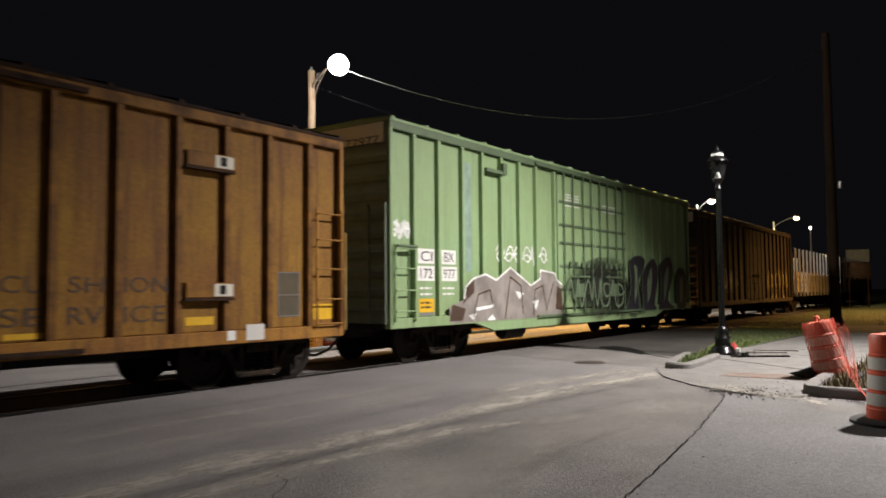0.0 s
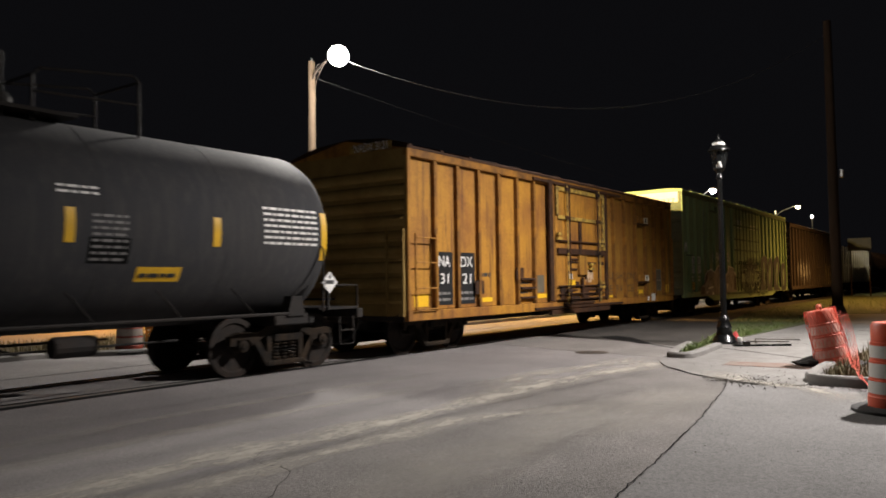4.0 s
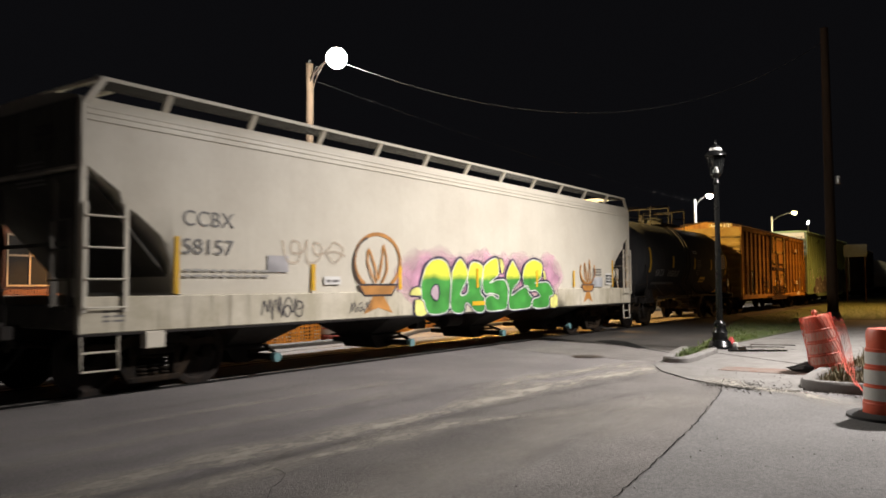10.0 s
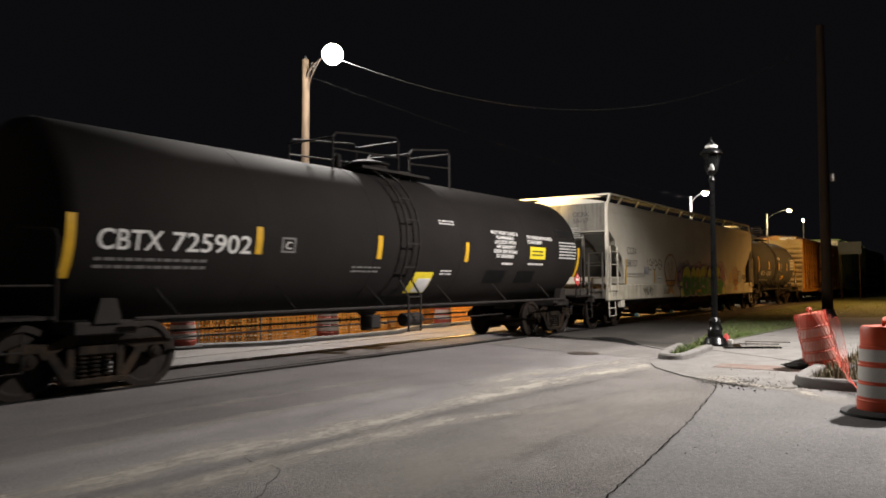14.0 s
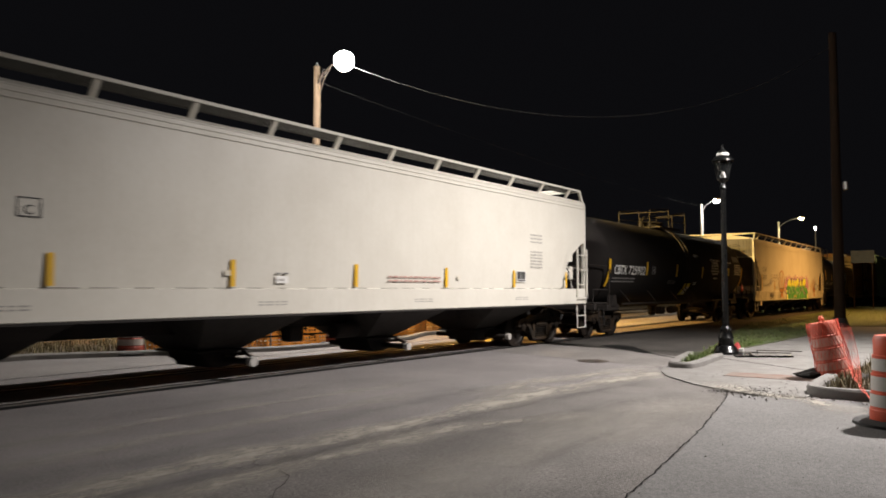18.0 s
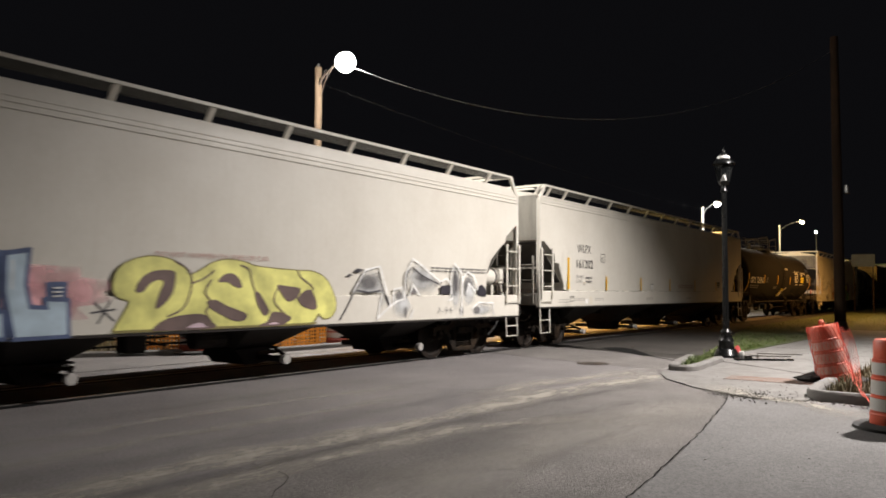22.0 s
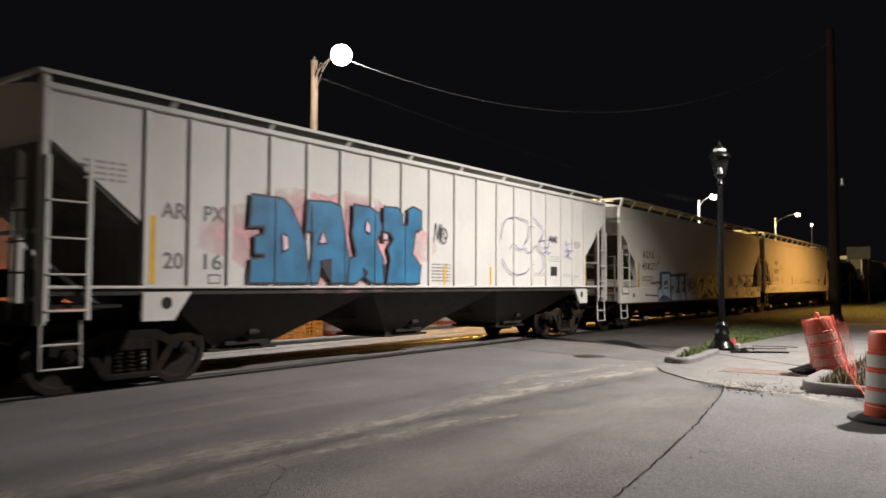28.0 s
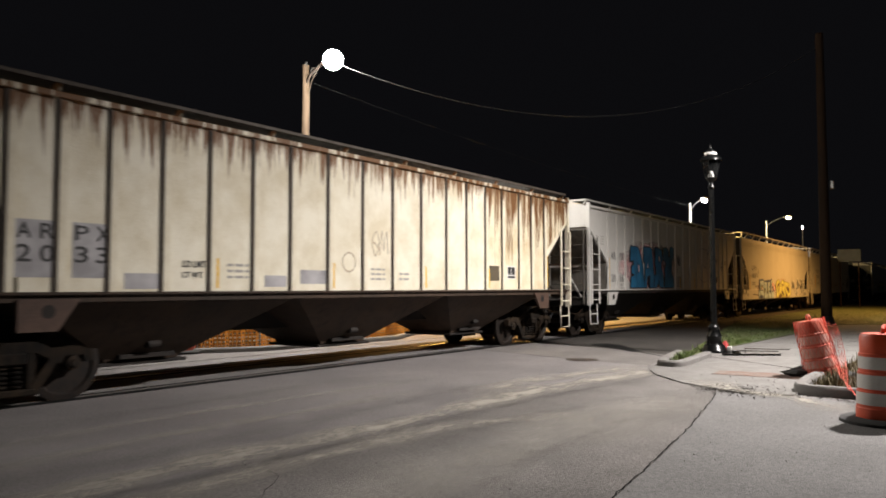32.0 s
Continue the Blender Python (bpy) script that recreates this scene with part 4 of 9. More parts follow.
def span_wire(name, a, b, sag, r, label, mat):
    a, b = Vector(a), Vector(b)
    pts = []
    for k in range(33):
        u = k / 32
        p = a.lerp(b, u)
        pts.append((p.x, p.y, p.z - sag * 4 * u * (1 - u)))
    return solid(name, Mesh().tube(pts, r, 5), mat, label, "cable")


span_wire("overhead_cable", (14.2, 13.34, 7.26), (32.0, 4.7, 10.75), 2.0, 0.012, "thin overhead cable spanning the track", CABLE)
span_wire("overhead_cable", (15.2, 15.25, 7.3), (50.5, 15.3, 6.9), 0.3, 0.0022, "faint overhead wire between the wooden poles", RUBBER)


def cobra_lamp(at, height, reach, glow, label, wood):
    t = thing("street_lamp", at, label, "street lamp", "street lamps beyond the track")
    part("pole", Mesh().cyl((0, 0, 0), (0, 0, height), 0.12, 0.09, 14), wood, t, "", True)
    dx, dy = reach
    part("arm", Mesh().tube([(0, 0, height - 0.5), (dx * .3, dy * .3, height - 0.12), (dx * .7, dy * .7, height + 0.08), (dx * .88, dy * .88, height + 0.1)], 0.03, 8), GALV, t)
    a = math.atan2(dy, dx)
    head = Mesh().loft([[(x, w * math.cos(q), h + 0.09 * math.sin(q) * s) for q in [k * math.pi / 5 for k in range(10)]] for x, w, h, s in ((-0.35, 0.05, 0, .6), (-0.2, 0.10, 0.02, 1), (0.1, 0.16, 0.03, 1.1), (0.3, 0.12, 0.02, .8), (0.38, 0.03, 0, .3))])
    part("lamp_head", head, IRON, t, "grey cobra head", True, Matrix.Translation((dx, dy, height + 0.12)) @ pose(0, 0, 0, 0, 0, math.degrees(a)))
    # Lens wider than its head: some of the glare is in the shape.
    part("lens", Mesh().lathe([(0.15, 0.05), (0.205, -0.05), (0.19, -0.14), (0.12, -0.22), (0.0, -0.25)], (dx, dy, height + 0.10), n=20), glow, t, "glowing lens", True).visible_shadow = False
    return t


cobra_lamp(pose(50.5, 15.3, 0), 7.05, (-1.2, -1.3), GLOW, "slim street lamp with a cold white light", GALV)
cobra_lamp(pose(73.0, 15.3, 0), 7.5, (-2.2, -2.3), GLOW_WARM, "street lamp with a long arm and a yellow light", GALV)
sm = thing("street_lamp", pose(92, 15.5, 0), "distant slim lamp post with a small white panel light", "street lamp")
part("pole", Mesh().cyl((0, 0, 0), (0, 0, 8.0), 0.08, 0.06, 10), GALV, sm)
part("panel_light", Mesh().box(-0.05, 0.05, -0.08, 0.08, 8.0, 8.3, 0.02), GLOW, sm, "small white panel light")
yl = thing("yard_light", pose(15.6, 24.9, 0), "yellow sodium yard light by the brick building", "street lamp")
part("pole", Mesh().cyl((0, 0, 0), (0, 0, 4.5), 0.05, 0.045, 10), BLACK_PAINT, yl)
part("lamp_head", Mesh().lathe([(0.04, 0.22), (0.12, 0.18), (0.16, 0.02)], (0, -0.25, 4.5), n=16), GALV, yl, "", True)
part("lens", Mesh().lathe([(0.15, 0.0), (0.13, -0.1), (0.0, -0.14)], (0, -0.25, 4.52), n=16), GLOW_SODIUM, yl, "glowing lens", True).visible_shadow = False
part("arm", Mesh().tube([(0, 0, 4.45), (0, -0.25, 4.6)], 0.02, 6), GALV, yl)

# off-camera lamps over the near side of the street
for x, y, h, gl in ((16.2, -1.6, 9.6, GLOW), (48.0, -0.4, 9.5, GLOW_SODIUM)):
    t = thing("street_lamp", pose(x, y, 0), "tall street lamp on the near side of the street", "street lamp")
    part("pole", Mesh().cyl((0, -1.2, 0), (0, -1.2, h + 0.1), 0.14, 0.10, 14), DARK_WOOD, t, "", True)
    part("arm", Mesh().tube([(0, -1.2, h - 0.2), (0, -0.4, h + 0.25), (0, 0.4, h + 0.25)], 0.03, 8), GALV, t)
    part("lamp_head", Mesh().box(-0.16, 0.16, 0.3, 0.95, h + 0.18, h + 0.32, 0.04), GALV, t)
    part("lens", Mesh().box(-0.12, 0.12, 0.4, 0.85, h + 0.13, h + 0.178, 0.01), gl, t).visible_shadow = False

up = wooden_pole("utility_pole", pose(32.0, 4.62, 0.04), 11.2, 0.20, 0.14, DARK_WOOD, "tall dark creosoted utility pole on the grass", (-0.05, 0))
part("meter_box", Mesh().box(0.1, 0.32, -0.34, -0.18, 5.2, 5.5, 0.02), GALV, up, "small grey box on the pole")
part("butt_collar", Mesh().lathe([(0.34, 0.0), (0.30, 0.12), (0.22, 0.35)], (0, 0, 0), n=14), RUBBER, up, "", True)


def lantern_post(at):
    t = thing("street_lantern", at, "black cast-iron lantern post, unlit, at the street corner", "street lamp")
    part("base", Mesh().lathe([(0.27, 0.0), (0.27, 0.05), (0.25, 0.07), (0.22, 0.16), (0.17, 0.20), (0.155, 0.30), (0.17, 0.36), (0.14, 0.42), (0.11, 0.52), (0.125, 0.56), (0.08, 0.62)], n=20), BLACK_PAINT, t, "", True)
    flutes = []
    for z in (0.6, 3.68):
        r = 0.068 if z < 1 else 0.052
        flutes.append([(r * (1 if k % 2 else 0.88) * math.cos(k * math.pi / 12), r * (1 if k % 2 else 0.88) * math.sin(k * math.pi / 12), z) for k in range(24)])
    part("shaft", Mesh().loft(flutes), BLACK_PAINT, t)
    part("collar", Mesh().lathe([(0.05, 3.66), (0.085, 3.69), (0.06, 3.74), (0.05, 3.80), (0.10, 3.86), (0.12, 3.90)], n=18), BLACK_PAINT, t, "", True)
    n = 6
    part("lantern_glass", Mesh().lathe([(0.115, 3.90), (0.195, 4.30)], n=n), PANE, t, "smoked glass panes")
    cage = Mesh()
    for k in range(n):
        a, b = 2 * math.pi * k / n, 2 * math.pi * (k + 1) / n
        cage.cyl((0.12 * math.cos(a), 0.12 * math.sin(a), 3.9), (0.20 * math.cos(a), 0.20 * math.sin(a), 4.31), 0.011, n=5)
        for r, z in ((0.12, 3.905), (0.20, 4.305)):
            cage.cyl((r * math.cos(a), r * math.sin(a), z), (r * math.cos(b), r * math.sin(b), z), 0.012, n=5)
    part("cage", cage, BLACK_PAINT, t)
    part("roof", Mesh().lathe([(0.245, 4.30), (0.235, 4.33), (0.17, 4.40), (0.13, 4.42), (0.13, 4.48), (0.10, 4.52), (0.04, 4.56), (0.02, 4.62), (0.028, 4.65), (0.0, 4.68)], n=12), BLACK_PAINT, t, "", True)
    # White paint gives the vent ring and the lower pane their glints.
    part("vent_ring", Mesh().lathe([(0.131, 4.423), (0.137, 4.45), (0.131, 4.478)], n=16), WHITE_PAINT, t, "vent ring with its glint painted white", True)
    part("lamp_holder", Mesh().lathe([(0.065, 3.91), (0.06, 3.97), (0.035, 4.06)], n=10), WHITE_PAINT, t, "white piece for the glint low in the lantern", True)
    return t


lantern_post(pose(17.4, 4.79, 0.03))

board = thing("fallen_sign", pose(17.15, 4.3, 0.031), "dark folded sign lying flat on the sidewalk by the lantern", "sign")
part("plank", Mesh().beam((-0.45, 0.12, 0.02), (0.2, -0.88, 0.02), 0.10, 0.035), BLACK_PAINT, board, "black edge bar")
part("panel", Mesh().prism([(-0.4, 0.15), (0.45, 0.36), (0.62, 0.05), (-0.2, -0.18)], "z", 0.005, 0.03), BLACK_PAINT, board, "black panel")
part("leg", Mesh().tube([(0.4, -0.14, 0.02), (1.5, 0.14, 0.02), (1.72, -0.78, 0.02)], 0.010, 6), TRUCK, board, "thin grey leg")
part("leg", Mesh().tube([(0.6, 0.1, 0.03), (0.95, -0.7, 0.03)], 0.010, 6), TRUCK, board, "thin grey leg")
DARK_RED = material("dull_red_plastic", (0.28, 0.018, 0.016), 0.6, scale=6, amount=0.5, grain=30, bump=0.2)
bag = Mesh().lathe([(0.09, 0.0), (0.12, 0.04), (0.08, 0.14), (0.03, 0.22), (0.0, 0.23)], n=7)
solid("red_bag", bag, DARK_RED, "small crumpled red bag at the lantern's foot", "bag", smooth=True, at=pose(18.1, 4.75, 0.03, 0, 18, 0))
cap = Mesh().box(-0.05, 0.05, -0.05, 0.05, 0, 0.1, 0.015)
solid("white_cup", cap, DRUM_WHITE, "small white cup on the sidewalk", "cup", at=pose(17.62, 4.52, 0.06))
sign = thing("sign_board", pose(62.0, 7.4, 0.04), "plain grey sign board on two posts beside the track", "sign")
part("panel", Mesh().box(-0.03, 0.03, -0.75, 0.75, 3.3, 4.2, 0.01), SIGN_GREY, sign)
for y in (-0.6, 0.6):
    part("post", Mesh().box(0.03, 0.10, y - 0.04, y + 0.04, 0, 4.1), DARK_WOOD, sign)

# ---- buildings and planting beyond the track ----
bl = thing("brick_building", pose(0, 26, 0.03), "low brick building lit orange by a sodium light", "building")
part("wall", Mesh().box(-14, 17.3, 0.03, 0.3, 0, 3.55).box(-14, -13.7, 0.3, 9, 0, 3.55), MORTAR, bl, "brick wall")
part("side_wall", Mesh().box(17.35, 34, 0.02, 0.3, 0, 3.5), PALE_WALL, bl, "ochre rendered wall")
part("fascia", Mesh().box(-14.2, 34.2, -0.35, 0.3, 3.62, 3.74, 0.02), TAN_FRAME, bl, "pale roof gutter")
part("roof", Mesh().prism([(-0.30, 3.80), (4.6, 6.0), (9.4, 3.80), (9.4, 3.72), (0.31, 3.72), (0.31, 3.801)], "x", -14.2, 34.2), ROOF_DARK, bl, "sloping dark red roof")
part("pillar", Mesh().box(17.1, 17.5, -0.2, 0.0, 0, 3.55, 0.01), PALE_WALL, bl)
bricks = Mesh()
rb = random.Random(7)
for j in range(48):
    x = 10.0 + (0.11 if j % 2 else 0)
    while x < 17.0:
        d = rb.uniform(-0.012, 0.004)
        bricks.box(x, x + 0.205, d, 0.032, 0.02 + j * 0.073, 0.02 + j * 0.073 + 0.063)
        x += 0.217
tagged(part("brickwork", bricks, BRICK, bl, "red brick courses"), kind="stuff")
for x0 in (-6, 1, 7, 12.0, 13.9, 18.3, 20.4, 22.5, 27):
    w = part("window", Mesh().box(x0, x0 + 1.5, -0.02, 0.025, 1.5, 3.25), DARK_GLASS, bl, "dark window")
    fr = Mesh()
    for a in (0, 0.72, 1.44):
        fr.box(x0 + a, x0 + a + 0.06, -0.05, -0.021, 1.5, 3.25)
    for z in (1.5, 2.5, 3.19):
        fr.box(x0 + 0.06, x0 + 1.44, -0.048, -0.0215, z, z + 0.06)
    part("window_frame", fr, TAN_FRAME, w, "pale window frame")


def hedge(at, length, height, label, count):
    t = thing("shrub_row", at, label, "shrub")
    m, rr = Mesh(), random.Random(int(length * 10))
    for _ in range(count):
        x, z = rr.uniform(0, length), height * rr.random() ** 0.7 * (0.75 + 0.25 * math.sin(rr.uniform(0, 6)))
        z *= 0.8 + 0.2 * math.sin(x * 1.7)
        y = rr.gauss(0, 0.35)
        s = rr.uniform(0.05, 0.11)
        q = Euler((rr.uniform(0, 6), rr.uniform(0, 6), rr.uniform(0, 6))).to_matrix()
        c = Vector((x, y, z + 0.05))
        m.add([c + q @ Vector(p) * s for p in ((-1, 0, 0), (0, -.45, .1), (1, 0, 0), (0, .45, .1))], [(0, 1, 2), (0, 2, 3)])
    tagged(part("leaves", m, LEAF, t), kind="stuff")
    twigs = Mesh()
    for k in range(int(length * 5)):
        x = k / 5
        twigs.cyl((x, 0, 0), (x + rr.uniform(-.2, .2), rr.uniform(-.3, .3), height * .8), 0.012, 0.004, 5)
    part("twigs", twigs, DARK_WOOD, t)


hedge(pose(14.7, 23.2, 0.03), 7.5, 1.9, "dense shrubs before the brick building", 4600)
hedge(pose(-8.0, 18.2, 0.03), 12.0, 1.1, "rough weeds on the construction ground", 3500)
hedge(pose(14.6, 19.0, 0.03), 13.4, 1.2, "tall dry weeds behind the safety fence", 4600)
blades = Mesh()
for _ in range(5200):
    x = rnd.uniform(2.5, 13.5)
    y = rnd.uniform(16.35, 20.4) if x < 8.2 else rnd.uniform(16.3 - (x - 8) * 0.35, 20.4)
    blade(x, y, 0.03, rnd.uniform(0.05, 0.20))
solid("weeds", blades, DRY_WEED, "rough dry weeds beyond the track", "weeds", kind="stuff")

# ---- the train ----
CARS, WHEELS = [], []
SHARED = {}


def spray(name, color, top=None, soft=True, strength=0.85):
    """Spray paint: patchy, thin towards its border; top gives a second colour in the upper half."""
    m = bpy.data.materials.new(name)
    m.use_nodes = True
    nt, link = m.node_tree, m.node_tree.links.new
    b = nt.nodes["Principled BSDF"]
    b.inputs["Roughness"].default_value = 0.55
    co = nt.nodes.new("ShaderNodeTexCoord")
    ns = nt.nodes.new("ShaderNodeTexNoise")
    ns.inputs["Scale"].default_value, ns.inputs["Detail"].default_value = 2.6, 5
    link(co.outputs["Object"], ns.inputs["Vector"])
    ramp = nt.nodes.new("ShaderNodeValToRGB")
    link(ns.outputs["Fac"], ramp.inputs["Fac"])
    ramp.color_ramp.elements[0].color = (*[c * 0.72 for c in color], 1)
    ramp.color_ramp.elements[1].color = (*[min(1, c * 1.2) for c in color], 1)
    ramp.color_ramp.elements[0].position, ramp.color_ramp.elements[1].position = 0.35, 0.65
    out = ramp.outputs["Color"]
    if top:
        sep = nt.nodes.new("ShaderNodeSeparateXYZ")
        link(co.outputs["Object"], sep.inputs[0])
        wob = nt.nodes.new("ShaderNodeMath")
        wob.operation, wob.inputs[1].default_value = "MULTIPLY_ADD", 0.2
        link(ns.outputs["Fac"], wob.inputs[0])
        link(sep.outputs["Z"], wob.inputs[2])
        r2 = nt.nodes.new("ShaderNodeValToRGB")
        r2.color_ramp.elements[0].position, r2.color_ramp.elements[1].position = 0.46, 0.56
        zr = nt.nodes.new("ShaderNodeMapRange")
        zr.inputs["From Min"].default_value, zr.inputs["From Max"].default_value = 1.16, 2.31
        link(wob.outputs[0], zr.inputs["Value"])
        link(zr.outputs[0], r2.inputs["Fac"])
        mx = nt.nodes.new("ShaderNodeMix")
        mx.data_type = "RGBA"
        mx.inputs["B"].default_value = (*top, 1)
        link(out, mx.inputs["A"])
        link(r2.outputs["Color"], mx.inputs["Factor"])
        out = mx.outputs["Result"]
    link(out, b.inputs["Base Color"])
    if soft:
        mp = nt.nodes.new("ShaderNodeMapping")
        mp.inputs["Location"].default_value, mp.inputs["Scale"].default_value = (-1, 0, -1), (2, 0, 2)
        link(co.outputs["Generated"], mp.inputs["Vector"])
        ln = nt.nodes.new("ShaderNodeVectorMath")
        ln.operation = "LENGTH"
        link(mp.outputs[0], ln.inputs[0])
        a = nt.nodes.new("ShaderNodeMath")
        a.operation, a.inputs[1].default_value = "MULTIPLY_ADD", 1.1
        link(ns.outputs["Fac"], a.inputs[0])
        inv = nt.nodes.new("ShaderNodeMath")
        inv.operation, inv.inputs[1].default_value = "MULTIPLY_ADD", -1.6
        link(ln.outputs["Value"], inv.inputs[0])
        inv.inputs[2].default_value = 1.05
        link(inv.outputs[0], a.inputs[2])
        cl = nt.nodes.new("ShaderNodeMath")
        cl.operation, cl.use_clamp = "MULTIPLY", True
        cl.inputs[1].default_value = strength
        link(a.outputs[0], cl.inputs[0])
        link(cl.outputs[0], b.inputs["Alpha"])
    return m


S_PURPLE = spray("pink_haze_spray", (0.70, 0.38, 0.52), strength=0.42)
S_NAVY_DARK = spray("dark_navy_spray", (0.022, 0.018, 0.05), None, False)
S_PALE_PINK = spray("pale_pink_spray", (0.60, 0.46, 0.52), None, False)
S_PINK = spray("pink_spray", (0.74, 0.40, 0.42), strength=0.7)
S_LIME = spray("green_yellow_spray", (0.05, 0.27, 0.045), (0.66, 0.68, 0.06), False)
S_TEAL = spray("teal_spray", (0.022, 0.145, 0.28), None, False)
S_BLUE = spray("pale_blue_spray", (0.42, 0.53, 0.61), None, False)
S_NAVY = spray("navy_spray", (0.07, 0.10, 0.20), None, False)
S_YELLOW = spray("pale_yellow_spray", (0.68, 0.66, 0.20), None, False)
S_BLACK = spray("black_spray", (0.025, 0.022, 0.03), None, False)
S_BROWN = spray("orange_brown_spray", (0.46, 0.21, 0.05), None, False)
S_FAINT = spray("faint_brown_spray", (0.50, 0.40, 0.30), None, False)
S_FAINT.node_tree.nodes["Principled BSDF"].inputs["Alpha"].default_value = 0.45
S_KHAKI = spray("grey_brown_spray", (0.235, 0.21, 0.19), None, False)
S_SOOT = spray("black_haze_spray", (0.018, 0.02, 0.014), strength=0.75)
S_OLIVE = spray("olive_spray", (0.20, 0.17, 0.05), None, False)
S_PALE_GREY_BLUE = spray("pale_grey_blue_spray", (0.42, 0.43, 0.44), None, False)
S_MUD = spray("mauve_brown_spray", (0.13, 0.085, 0.075), None, False)
S_GREY = spray("grey_spray", (0.36, 0.35, 0.36), None, False)
S_RUST = spray("dark_rust_spray", (0.06, 0.035, 0.022), None, False)
S_GREEN_PALE = spray("pale_green_spray", (0.13, 0.18, 0.11), None, False)
S_PALE_BLUE = spray("pale_blue_green_paint", (0.21, 0.30, 0.25), None, False)
S_PALE_RUST = spray("pale_rust_spray", (0.40, 0.28, 0.18), None, False)
S_SILVER = spray("silver_spray", (0.46, 0.47, 0.47), None, True, 0.7)
S_WHITE = spray("white_spray", (0.70, 0.70, 0.68), None, False)
S_VIOLET = spray("violet_line_spray", (0.13, 0.125, 0.42), None, True, 0.8)
S_LILAC = spray("faded_violet_spray", (0.19, 0.165, 0.27), None, False, 0.85)


def islands(me):
    """The separate letters of a written mesh, each as points and faces."""
    root = list(range(len(me.vertices)))

    def find(a):
        while root[a] != a:
            root[a] = root[root[a]]
            a = root[a]
        return a

    for p in me.polygons:
        first = find(p.vertices[0])
        for v in p.vertices[1:]:
            root[find(v)] = first
    groups = {}
    for p in me.polygons:
        groups.setdefault(find(p.vertices[0]), []).append(tuple(p.vertices))
    out = []
    for faces in groups.values():
        used = sorted({v for f in faces for v in f})
        place = {v: k for k, v in enumerate(used)}
        out.append(([tuple(me.vertices[v].co) for v in used], [tuple(place[v] for v in f) for f in faces]))
    return out


def lettering(car, text, x0, x1, z0, z1, y, mat, label="", fat=0.0, line=1.0, tank=None, proud=0.004, align="LEFT"):
    """Writing on a car's side: large signs as single letters, small ones as one piece."""
    me = writing(text, x1 - x0, z1 - z0, fat, line, align)
    if tank:
        wrap(me, (x0 + x1) / 2, (z0 + z1) / 2, tank[0], tank[1], proud + 0.004)
    else:
        for v in me.vertices:
            v.co.x += (x0 + x1) / 2
            v.co.z += (z0 + z1) / 2
            v.co.y = y - proud
    if len(text) < 12 and "\n" not in text:
        for pts, faces in islands(me):
            part("letter", Mesh().add(pts, faces), mat, car, label)
    else:
        tagged(part("lettering", me, mat, car), label or "lines of lettering", kind="stuff")


def plate(car, name, x0, x1, z0, z1, y, mat, label="", tank=None, proud=0.003):
    if tank:
        return part(name, curved_panel(x0, x1, z0, z1, tank[0], tank[1], proud), mat, car, label)
    return part(name, panel(x0, x1, z0, z1, y - proud + 0.003, 0.003 + 0.0), mat, car, label)


def small_print(car, x0, x1, z0, z1, lines, y, mat, tank=None, proud=0.004):
    """Lines of writing too small to read."""
    m = Mesh()
    step = (z1 - z0) / lines
    for k in range(lines):
        z = z1 - (k + 1) * step + step * 0.2
        if tank:
            x, i = x0, 0
            while x < x1 - 0.02:
                w = (0.10, 0.16, 0.07, 0.13)[(i + k) % 4]
                c = curved_panel(x, min(x + w, x1), z, z + step * 0.42, tank[0], tank[1], proud, 1)
                m.add(c.v, c.f)
                x += w + 0.035
                i += 1
        else:
            bars(m, x0, x1, [z], step * 0.42, y, thick=proud)
    return tagged(part("small_print", m, mat, car), "lines of small print", kind="stuff")


def blob(x, z, w, h, y, seed, n=26):
    r = random.Random(seed)
    pts = []
    for k in range(n):
        a = 2 * math.pi * k / n
        q = 1 + r.uniform(-0.14, 0.14)
        pts.append((x + w / 2 * q * math.cos(a), z + h / 2 * q * math.sin(a)))
    return Mesh().prism(pts, "y", y - 0.003, y)


def strokes(lines, y, r=0.03):
    """Freehand spray lines, flat on the side, each one an unbroken ribbon."""
    m = Mesh()
    for line_ in lines:
        pts = [Vector(p) for p in line_]
        v = []
        for k, p in enumerate(pts):
            d0 = (p - pts[k - 1]) if k else (pts[1] - p)
            d1 = (pts[k + 1] - p) if k + 1 < len(pts) else d0
            d0, d1 = d0.normalized(), d1.normalized()
            n = Vector((-d0.y - d1.y, d0.x + d1.x))
            n = n.normalized() if n.length > 0.05 else Vector((-d0.y, d0.x))
            n *= r / max(0.45, abs(n.dot(Vector((-d0.y, d0.x)))))
            dy = 0.00002 * k
            v += [(p.x + n.x, y - dy, p.y + n.y), (p.x - n.x, y - dy, p.y - n.y)]
        m.add(v, [(2 * k, 2 * k + 1, 2 * k + 3, 2 * k + 2) for k in range(len(pts) - 1)])
    return m


def ribbons(car, name, lines, y, r, mat, label=""):
    for line_ in lines:
        part(name, strokes([line_], y, r), mat, car, label)


